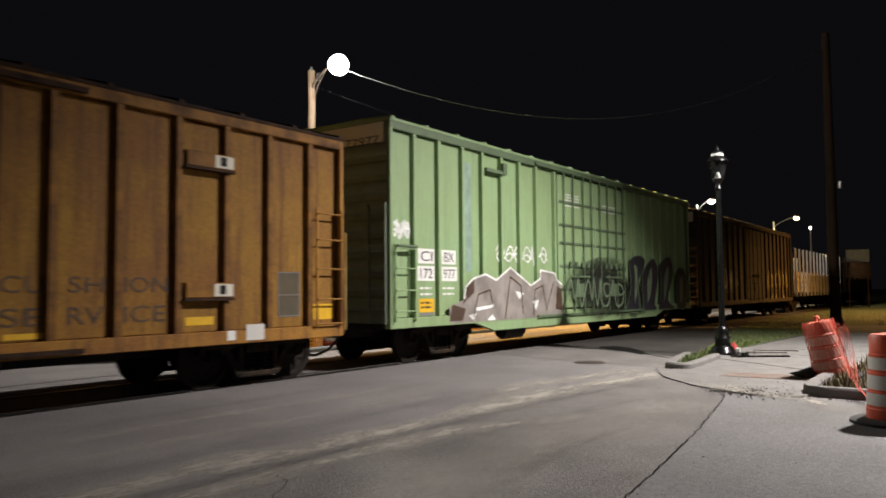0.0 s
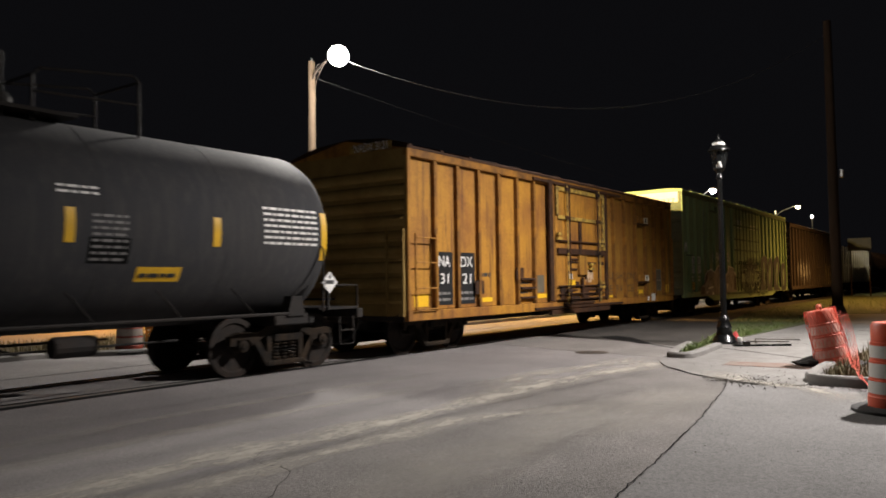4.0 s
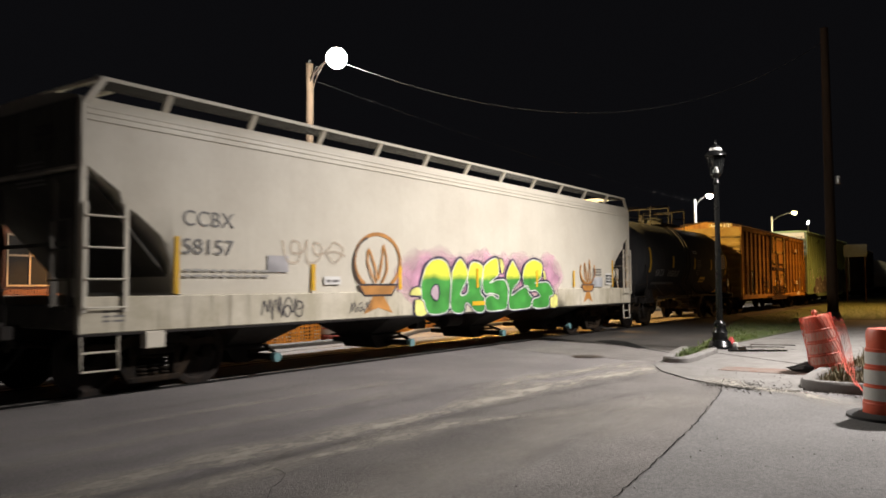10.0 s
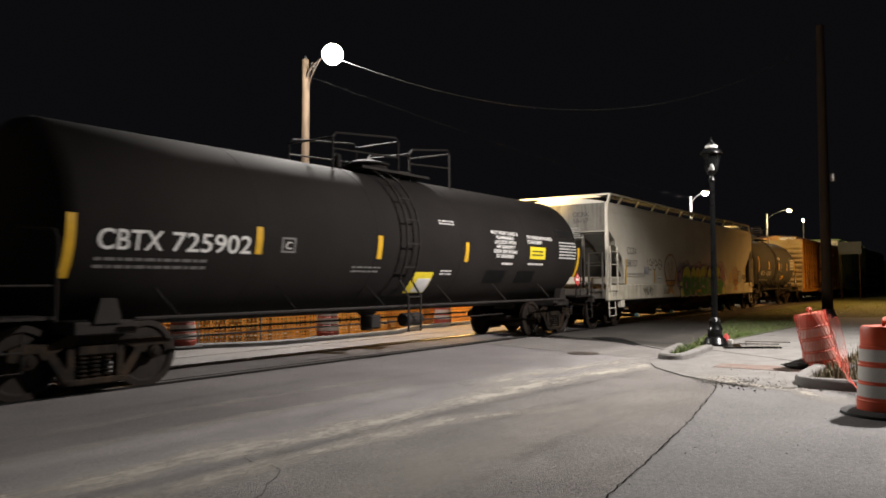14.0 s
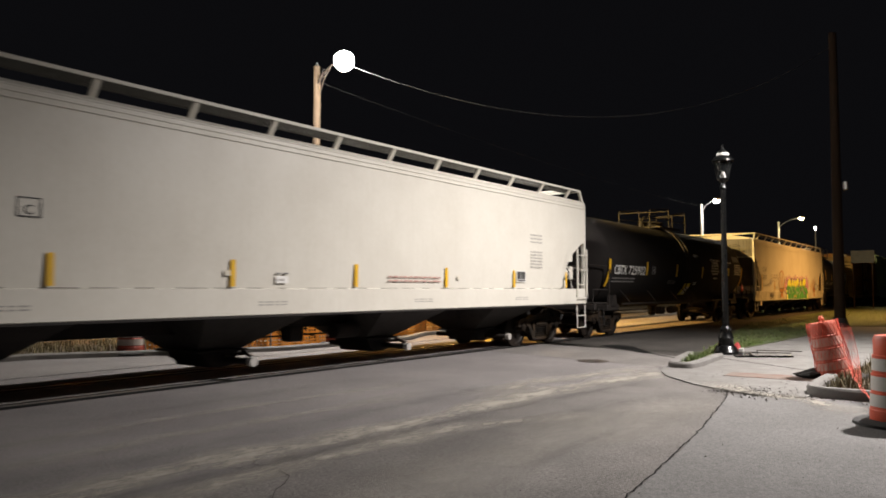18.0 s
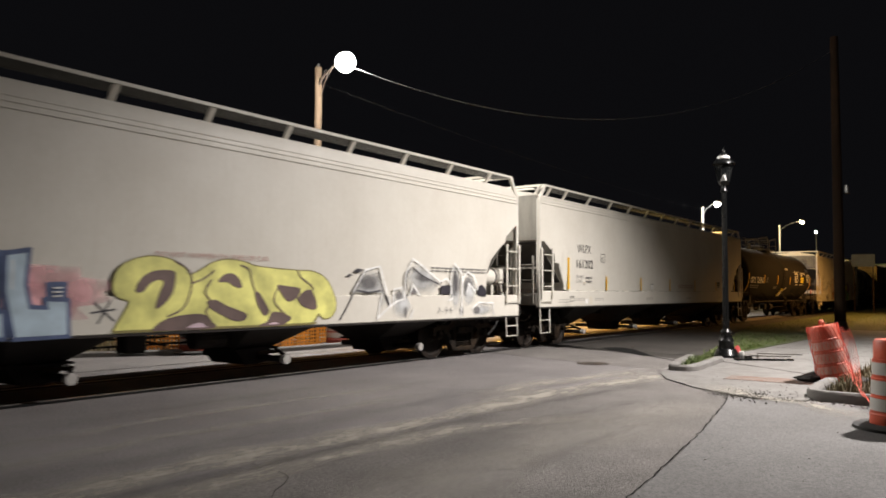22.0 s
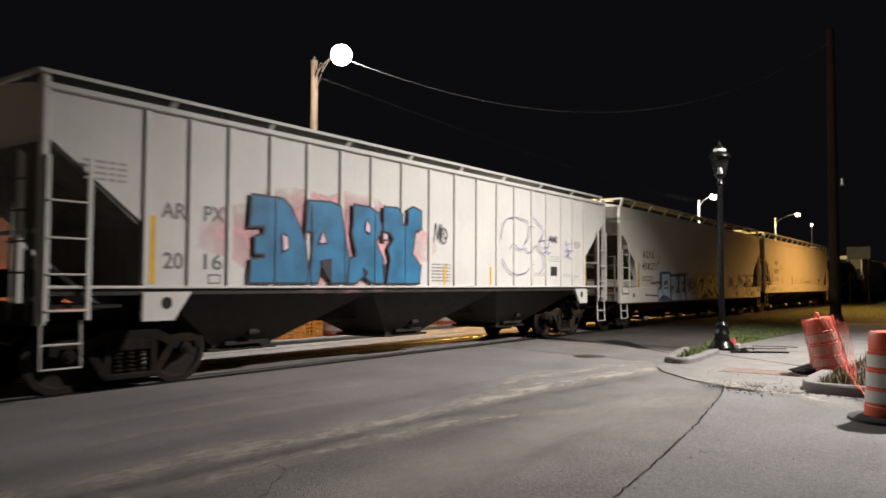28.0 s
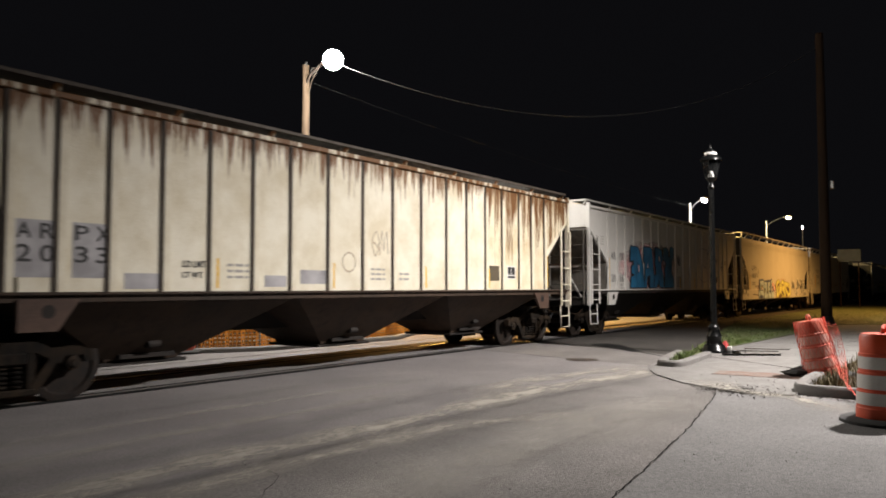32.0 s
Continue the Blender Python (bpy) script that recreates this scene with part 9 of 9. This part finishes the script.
def ribbed_hopper(xc, half, label, paint, ribs, rib_mat, trucks, bay_mat, roof_edge, fittings, rib_half=0.05, sill_mat=None, extra=0.0):
    """extra lengthens the forward end."""
    front = half + extra
    car = thing("covered_hopper", pose(xc, TRACK_Y, 0), label, "hopper car", "cars of the freight train")
    CARS.append((car, xc))
    Yn = -SIDE
    sec = mirrored([(-0.25, 1.36), (-1.2, 1.36), (Yn + 0.045, 1.38), (Yn + 0.045, 3.80), (Yn + 0.045, 3.84), (-1.25, 3.93), (-0.6, 4.0), (0, 4.02)])
    st = [(-half + 0.05, 3.25), (-half + 0.10, 3.22), (-6.62, 2.26), (-6.60, 1.38)]
    st += [(extra - x + (0.10 if z < 2.3 else 0.0), z) for x, z in st[::-1]]
    part("hopper_body", hull(st, sec), paint, car, "flat steel side sheets with sloped ends")
    key = ("rib", rib_mat.name)
    SHARED[key] = data_of("side_rib", Mesh().prism([(-rib_half, 0.0), (-rib_half * 0.8, -0.042), (rib_half * 0.8, -0.042), (rib_half, 0.0)], "z", 1.42, 3.78), rib_mat)
    for x in ribs:
        share("side_rib", SHARED[key], car, pose(x, Yn + 0.047, 0))
        share("side_rib", SHARED[key], car, pose(x, SIDE - 0.047, 0, 0, 0, 180))
    for s in (-1, 1):
        y0, y1 = (Yn - 0.01, Yn + 0.05) if s < 0 else (SIDE - 0.05, SIDE + 0.01)
        part("top_chord", Mesh().box(-half, front, y0, y1, 3.80, 3.88, 0.012), paint, car)
        part("side_sill", Mesh().box(-half, front, y0 + (0 if s < 0 else -0.03), y1 + (0.03 if s < 0 else 0), 1.385, 1.425, 0.008), sill_mat or paint, car)
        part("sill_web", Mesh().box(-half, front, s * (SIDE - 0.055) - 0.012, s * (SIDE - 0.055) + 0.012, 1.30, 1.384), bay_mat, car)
    for e in (-1, 1):
        more = extra if e > 0 else 0.0
        x = e * (half - 0.05) + more
        for s in (-1, 1):
            part("end_post", Mesh().box(x - 0.05, x + 0.05, s * (SIDE - 0.05) - 0.05, s * (SIDE - 0.05) + 0.05, 0.95, 3.95, 0.01), paint, car)
            xa = e * 6.62 + (more + 0.10 if e > 0 else 0.0)
            part("bolster_plate", Mesh().prism([(xa, 1.34), (xa - e * 0.76, 1.34), (xa - e * 0.48, 0.95), (xa, 0.95)] if e < 0 else [(xa, 0.95), (xa - e * 0.48, 0.95), (xa - e * 0.76, 1.34), (xa, 1.34)], "y", s * (SIDE - 0.03) - 0.03, s * (SIDE - 0.03) + 0.03), fittings, car, "painted bolster plate")
            part("plate_hole", Mesh().cyl((xa - e * 0.36, s * SIDE - 0.004, 1.19), (xa - e * 0.36, s * (SIDE + 0.003), 1.19), 0.085, n=18), UNDER, car)
        ladder(car, min(x - e * 0.02, x - e * 0.55), max(x - e * 0.02, x - e * 0.55), Yn, 1.0, 3.0 if e < 0 else 3.0, (2.45, 2.0, 1.56, 1.12), paint, 0.05, 0.03)
        stirrup(car, min(x, x - e * 0.5), max(x, x - e * 0.5), Yn + 0.03, 0.42, 1.0, paint)
        part("end_sill_beam", Mesh().box(x - 0.06, x + 0.06, Yn + 0.1, SIDE - 0.1, 0.95, 1.2, 0.015), UNDER, car)
        part("end_platform", Mesh().box(min(x - e * 1.1, x - e * .07), max(x - e * 1.1, x - e * .07), Yn + 0.12, SIDE - 0.12, 1.14, 1.18), UNDER, car)
        bn = Mesh()
        for y in (-0.8, 0.8):
            bn.beam((x - e * 0.12, y, 1.15), (x - e * 0.12, y, 3.25), 0.07, 0.07)
            bn.beam((x - e * 1.2, y, 1.15), (x - e * 0.15, y, 1.95), 0.05, 0.05)
        bn.beam((x - e * 0.12, -1.5, 2.1), (x - e * 0.12, 1.5, 2.1), 0.05, 0.05)
        part("end_brace", bn, fittings, car)
        lm = Mesh()
        for yy in (-1.45, -1.0):
            lm.box(x + e * 0.07 - 0.02, x + e * 0.07 + 0.02, yy - 0.02, yy + 0.02, 1.0, 3.15)
        for k in range(5):
            lm.cyl((x + e * 0.1, -1.45, 1.2 + k * 0.38), (x + e * 0.1, -1.0, 1.2 + k * 0.38), 0.014, n=6)
        part("end_ladder", lm, DIRT_SHADE, car)
        a_, b_ = e * (half - 0.12) + more, e * 6.64 + (more + 0.10 if e > 0 else 0.0)
        slope = [(a_, 3.20), (b_, 2.24), (b_, 2.20), (a_, 3.16)]
        part("slope_sheet", Mesh().prism(slope if e < 0 else slope[::-1], "y", Yn + 0.07, SIDE - 0.07), DIRT_SHADE, car, "slope sheet, dirt and recess shade in its colour")
        part("bulkhead_sheet", Mesh().box(min(b_, b_ + e * 0.02), max(b_, b_ + e * 0.02), Yn + 0.07, SIDE - 0.07, 1.38, 2.22), DIRT_SHADE, car, "lower sheet, dirt and recess shade in its colour")
        small_end = Mesh()
        for q in range(4):
            small_end.box(x + e * 0.051 - 0.002, x + e * 0.051 + 0.002, -0.35 + q * 0.17, -0.22 + q * 0.17, 3.62, 3.72)
            small_end.box(x + e * 0.051 - 0.002, x + e * 0.051 + 0.002, -0.35 + q * 0.17, -0.22 + q * 0.17, 3.44, 3.54)
        tagged(part("end_number", small_end, GREY_LETTER, car), "small grey end lettering", kind="stuff")
        coupler(car, x + e * 0.1, e)
    part("centre_sill", Mesh().box(-half + 0.4, half - 0.4, -0.3, 0.3, 0.75, 1.05), UNDER, car)
    part("brake_wheel", Mesh().lathe([(0.22, -0.02), (0.26, -0.02), (0.26, 0.02), (0.22, 0.02)], (-half - 0.12, 0.3, 2.1), "x", 18).beam((-half - .12, 0.05, 2.1), (-half - .12, 0.55, 2.1), 0.03, 0.03), TRUCK, car)
    cyl = Mesh().lathe([(0.0, -0.4), (0.17, -0.4), (0.2, -0.35), (0.2, 0.35), (0.17, 0.4), (0.0, 0.4)], (-half + 0.85, 0.4, 1.45), "x", 16)
    part("air_reservoir", cyl, TRUCK, car, "dark air reservoir", True)
    running_board(car, half - 0.02, 1.54, 4.06, [(-half + 0.1) + k * (2 * half + extra - 0.2) / 9 for k in range(10)], roof_edge, 3.93, paint, extra)
    for k in range(5):
        x = -half + 2.2 + k * (2 * half - 4.4) / 4
        part("roof_hatch", Mesh().lathe([(0.5, 0.0), (0.5, 0.16), (0.56, 0.17), (0.57, 0.22), (0.5, 0.26), (0.1, 0.29), (0.0, 0.29)], (x, 0, 3.98), "z", 22), paint, car, "round roof hatch", True)
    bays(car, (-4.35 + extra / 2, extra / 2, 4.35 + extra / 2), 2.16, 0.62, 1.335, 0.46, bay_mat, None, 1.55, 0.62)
    for x in trucks:
        add_truck(car, x)
    return car


ribs = [-6.58, -5.88, -5.2, -4.4, -3.6, -2.8, -1.99, -1.1, -0.2, 0.7, 1.55, 2.4, 3.2, 4.06, 4.82, 5.66, 6.33, 7.04]
a16 = ribbed_hopper(-36.0, 8.0, "pale grey ribbed covered hopper with large teal graffiti", LIGHT_GREY, ribs, LIGHT_GREY, (-6.4, 7.0), BAY, LIGHT_GREY, LIGHT_GREY, extra=0.48)
YP = Y + 0.045
lettering(a16, "AR", -6.34, -5.95, 2.36, 2.57, YP, GREY_LETTER, "grey reporting mark", proud=0.006, fat=0.005)
lettering(a16, "PX", -5.64, -5.29, 2.36, 2.57, YP, GREY_LETTER, "grey reporting mark", proud=0.006, fat=0.005)
lettering(a16, "20", -6.30, -5.99, 1.66, 1.88, YP, GREY_LETTER, "grey car number", proud=0.006, fat=0.005)
lettering(a16, "16", -5.63, -5.32, 1.66, 1.88, YP, GREY_LETTER, "grey car number", proud=0.006, fat=0.005)
reflector(a16, -6.47, 1.45, 2.37, YP - 0.003, w=0.09)
reflector(a16, 7.145, 1.45, 2.28, YP - 0.003, w=0.09)
for x in (0.35, 2.15, 4.14):
    reflector(a16, x, 1.45, 1.85, YP - 0.003, w=0.07)
small_print(a16, -7.45, -6.85, 2.75, 3.05, 4, YP, PALE_PRINT)
part("class_mark", strokes([[(-5.55, 1.46), (-5.35, 1.46), (-5.35, 1.58), (-5.55, 1.58), (-5.55, 1.46)]], YP - 0.004, 0.008), BLACK_LETTER, a16)
plate(a16, "notice_panel", 5.09, 5.45, 1.68, 1.92, YP, BLACK_LETTER, "small black notice panel")
small_print(a16, -0.1, 0.55, 1.5, 1.9, 6, YP, GREY_LETTER)
part("graffiti_haze", blob(-2.8, 2.2, 5.9, 1.75, YP - 0.001, 9), S_PINK, a16, "soft pink spray haze")
DARY = [
    [(-4.8, 2.81), (-4.19, 2.8), (-4.02, 2.68), (-3.82, 2.38), (-3.68, 2.1), (-3.60, 1.48), (-4.83, 1.48), (-4.8, 1.82), (-4.54, 1.85), (-4.54, 1.92), (-4.73, 1.93), (-4.73, 2.17), (-4.55, 2.22), (-4.55, 2.36), (-4.84, 2.34)],
    [(-3.62, 2.82), (-3.08, 2.84), (-2.86, 2.79), (-2.78, 2.43), (-2.64, 1.89), (-2.70, 1.48), (-3.08, 1.48), (-3.08, 1.80), (-3.33, 1.80), (-3.39, 1.48), (-3.62, 1.48), (-3.54, 1.87), (-3.48, 2.32), (-3.66, 2.33)],
    [(-2.51, 2.85), (-2.09, 2.84), (-1.85, 2.75), (-1.75, 2.49), (-1.92, 2.22), (-1.70, 1.91), (-1.70, 1.48), (-1.98, 1.48), (-2.24, 1.60), (-2.46, 1.48), (-2.64, 1.48), (-2.60, 1.89), (-2.42, 1.95), (-2.55, 2.38), (-2.51, 2.51)],
    [(-1.68, 2.88), (-1.28, 2.89), (-1.15, 2.78), (-1.15, 2.57), (-0.95, 2.58), (-0.94, 2.89), (-0.79, 2.95), (-0.54, 2.89), (-0.54, 2.55), (-0.73, 2.5), (-0.79, 2.2), (-0.84, 2.03), (-0.55, 1.8), (-0.6, 1.48), (-1.58, 1.48), (-1.48, 1.92), (-1.55, 2.11), (-1.38, 2.31), (-1.51, 2.43), (-1.68, 2.45)],
]
sprayed(a16, DARY, YP - 0.042, S_TEAL, S_BLACK, "fat teal sprayed block letters", 0.034, (-0.03, 0.03), None, False)
sprayed(a16, [[(-4.19, 2.24), (-4.09, 2.2), (-4.07, 2.03), (-4.17, 1.98)], [(-3.29, 2.33), (-3.21, 2.16), (-3.37, 2.14)], [(-2.18, 2.6), (-2.09, 2.51), (-2.11, 2.38), (-2.21, 2.43)], [(-1.71, 2.40), (-1.60, 2.38), (-1.60, 2.28), (-1.71, 2.29)]],
        YP - 0.056, S_PALE_PINK, S_BLACK, "pale gaps in the letters", 0.028, (0, 0), None, False)
sprayed(a16, [[(-3.33, 1.84), (-3.08, 1.88), (-3.08, 1.50), (-3.22, 1.62)], [(-1.72, 1.80), (-1.62, 1.82), (-1.66, 1.55)], [(-2.26, 1.75), (-2.14, 1.66), (-2.2, 1.58)]], YP - 0.056, S_BLACK, S_BLACK, "black gaps in the letters", 0.012, (0, 0), None, False)
# Thin dark lines draw each rib's shadow across the letters.
ribbons(a16, "graffiti_line", [[(x, 1.48), (x + 0.004, 2.78)] for x in (-4.34, -3.55, -2.74, -1.94, -1.05)], YP - 0.068, 0.008, S_NAVY_DARK, "shadow line of a rib drawn over the letters")
part("tag", scribble(-0.05, 0.45, 2.25, 2.7, YP - 0.004, 51, 2, 0.018), S_BLACK, a16, "small black sprayed tag")
VIOLET_LOOPS = [
    [(4.05, 3.09), (4.16, 3.08), (4.35, 2.99), (4.55, 2.89), (4.62, 2.78), (4.53, 2.64), (4.4, 2.53), (4.45, 2.42), (4.53, 2.33)], [(4.38, 2.51), (4.53, 2.57), (4.77, 2.58)],
    [(3.64, 2.34), (3.74, 2.33), (3.76, 2.26), (3.9, 2.24), (4.02, 2.29), (4.22, 2.42), (4.37, 2.33), (4.57, 2.24), (4.66, 2.16), (4.66, 2.0), (4.58, 1.83), (4.39, 1.74)],
    [(2.55, 2.5), (2.72, 2.93), (3.2, 3.06), (3.62, 3.03), (3.76, 3.02), (3.85, 2.91), (3.87, 2.7), (3.81, 2.57), (3.64, 2.43)], [(2.6, 2.05), (2.9, 1.78), (3.3, 1.69), (3.66, 1.74), (3.77, 1.77), (3.89, 1.87)],
]
VIOLET_MARKS = [
    [(4.57, 2.4), (4.74, 2.38), (4.97, 2.45), (5.02, 2.35)], [(4.54, 2.22), (4.81, 2.3), (4.85, 2.22), (5.02, 2.3), (5.08, 2.22)], [(3.84, 2.83), (3.95, 2.88), (4.1, 2.89), (4.16, 2.86)],
    [(3.9, 1.94), (3.97, 1.9), (4.13, 1.95), (4.18, 2.16)], [(4.82, 2.57), (4.91, 2.68), (4.9, 2.48), (4.82, 2.34), (4.81, 2.14)], [(2.85, 2.2), (3.1, 2.42), (3.4, 2.3), (3.64, 2.34)],
    [(5.89, 2.89), (5.87, 2.67), (5.96, 2.42), (6.05, 2.32)], [(5.83, 2.63), (5.96, 2.53), (6.17, 2.57)], [(5.75, 2.41), (6.05, 2.36), (6.42, 2.36)], [(6.04, 2.69), (6.03, 2.28), (5.84, 2.16)],
    [(5.95, 2.75), (6.17, 2.78), (6.26, 2.65), (6.29, 2.37)], [(5.92, 2.35), (6.1, 2.18), (6.27, 2.09)], [(5.84, 2.31), (5.84, 2.22), (6.09, 2.29), (6.18, 2.42)],
]
ribbons(a16, "tag", [smooth_line(p, 4) for p in VIOLET_LOOPS], YP - 0.044, 0.011, S_LILAC, "thin faded violet sprayed loop")
ribbons(a16, "tag", [smooth_line(p, 4) for p in VIOLET_MARKS], YP - 0.0445, 0.016, S_VIOLET, "violet sprayed mark")
part("tag", scribble(4.99, 5.45, 2.53, 2.71, YP - 0.004, 55, 4, 0.012), S_BLACK, a16, "small black sprayed tag")
part("tag", scribble(6.46, 6.87, 2.45, 2.65, YP - 0.004, 56, 4, 0.010), S_FAINT, a16, "small faint sprayed tag")
for x0, x1, z0, z1, n in ((4.23, 4.76, 1.66, 1.76, 2), (4.99, 5.56, 2.04, 2.21, 3), (5.78, 6.2, 1.66, 1.75, 2), (6.5, 6.75, 1.66, 1.71, 1)):
    small_print(a16, x0, x1, z0, z1, n, YP, PALE_PRINT)

rust_ribs = [-6.72, -6.11, -5.43, -4.64, -3.85, -3.04, -2.25, -1.37, -0.46, 0.41, 1.33, 2.22, 3.0, 3.78, 4.53, 5.34, 5.98, 6.68]
a33 = ribbed_hopper(-53.4, 8.0, "rust-streaked white ribbed covered hopper", RUSTY_WHITE, rust_ribs, RUSTY_WHITE, (-6.5, 6.85), RUSTY_BAY, DARK_EDGE, RUSTY_PLATE, 0.06, RUSTY_BAY, 0.08)
# Dark strip paints the shade on the rear flank of each rib.
rib_edge = data_of("rib_edge", Mesh().box(-0.085, -0.05, -0.03, 0.0, 1.43, 3.79), DARK_EDGE)
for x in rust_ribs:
    share("rib_edge", rib_edge, a33, pose(x, Y + 0.047, 0), "dark strip for the shaded flank of a rib")
HEAVY_RUST = material("heavily_rusted_white_paint", (0.74, 0.67, 0.50), 0.65, second=(0.52, 0.40, 0.22), scale=1.8, amount=0.7, grain=30, bump=0.2, streaks=(0.140, 0.057, 0.012), streak_amount=1.0, streak_z=(0.9, 3.9), streak_ramp=(0.395, 0.50), streak_scale=1.6, streak_detail=7)
rust_ends = [[(a + 0.034, 1.43), (b - 0.034, 1.43), (b - 0.034, 3.795), (a + 0.034, 3.795)] for a, b in ((3.78, 4.53), (4.53, 5.34), (5.34, 5.98))]
rust_ends += [[(6.014, 1.43), (6.58, 1.43), (6.58, 2.29), (6.646, 2.34), (6.646, 3.795), (6.014, 3.795)], [(6.714, 2.39), (7.86, 3.22), (7.86, 3.795), (6.714, 3.795)]]
for outline in rust_ends:
    part("side_sheet", Mesh().prism(outline, "y", YP - 0.0016, YP + 0.004), HEAVY_RUST, a33, "heavily rusted side sheet")
for x0, x1, t1, t2 in ((-6.67, -6.15, "AR", "20"), (-5.96, -5.47, "PX", "33")):
    plate(a33, "number_panel", x0, x1, 1.6, 2.29, YP, S_GREY, "grey painted-over panel")
    for k in (0, 1):
        xa = x0 + 0.03 + 0.28 * k
        lettering(a33, t1[k], xa, xa + 0.17, 2.07, 2.25, YP, BLACK_LETTER, "dark letter of the reporting mark", proud=0.008, fat=0.004)
        lettering(a33, t2[k], xa, xa + 0.17, 1.79, 1.99, YP, BLACK_LETTER, "dark figure of the car number", proud=0.008, fat=0.004)
reflector(a33, -6.76, 1.47, 2.38, YP - 0.003, w=0.09)
reflector(a33, 6.79, 1.47, 2.30, YP - 0.003, w=0.08)
for x in (-3.77, -1.29, 1.43, 3.89):
    reflector(a33, x, 1.47, 1.91, YP - 0.003, w=0.08)
for x0, x1, z0, z1 in ((-5.25, -4.72, 1.46, 1.67), (-2.84, -2.38, 1.49, 1.67), (-2.07, -1.43, 1.54, 1.77)):
    plate(a33, "paint_patch", x0, x1, z0, z1, YP, S_GREY, "grey paint patch")
lettering(a33, "LD LMT", -4.36, -3.97, 1.77, 1.86, YP, BLACK_LETTER, "dark weight lettering", proud=0.008, fat=0.002)
lettering(a33, "LT WT", -4.36, -4.02, 1.62, 1.70, YP, BLACK_LETTER, "dark weight lettering", proud=0.008, fat=0.002)
for x in (-3.57, -0.27):
    small_print(a33, x, x + 0.4, 1.6, 1.87, 3, YP, PALE_PRINT)
small_print(a33, 0.57, 0.87, 1.6, 1.8, 2, YP, PALE_PRINT)
plate(a33, "notice_panel", 3.91, 4.36, 1.63, 1.98, YP, DUSTY_PANEL, "dark dusty notice panel")
plate(a33, "notice_panel", 4.73, 5.13, 1.68, 1.99, YP, WHITE_PAINT, "black notice panel with a white border")
for xa, xb, za, zb in ((4.76, 4.91, 1.78, 1.965), (4.94, 5.10, 1.78, 1.965), (4.76, 5.10, 1.70, 1.755)):
    plate(a33, "notice_field", xa, xb, za, zb, YP - 0.0035, BLACK_LETTER, "black field of the notice")

ring = [(-0.88 + 0.17 * math.cos(k * math.pi / 10), 1.93 + 0.17 * math.sin(k * math.pi / 10)) for k in range(21)]
ribbons(a33, "tag", [ring], YP - 0.004, 0.016, S_FAINT, "faint round chalk mark")
part("tag", scribble(-0.27, 0.22, 2.06, 2.56, YP - 0.004, 61, 2, 0.014), S_FAINT, a33, "faint chalk scrawl")


def motions():
    """The train rolls along the track, and its wheels turn."""
    times = [k * 1.0 for k in range(33)]
    for car, x in CARS:
        walk(car, [(t, pose(x + run(t), TRACK_Y, 0)) for t in times])
    spins = [k * 0.15 for k in range(214)] + [32.0]
    for w, x in WHEELS:
        walk(w, [(t, pose(x, 0, 0.466, 0, math.degrees((run(t) - run(0)) / 0.463), 0)) for t in spins])


motions()
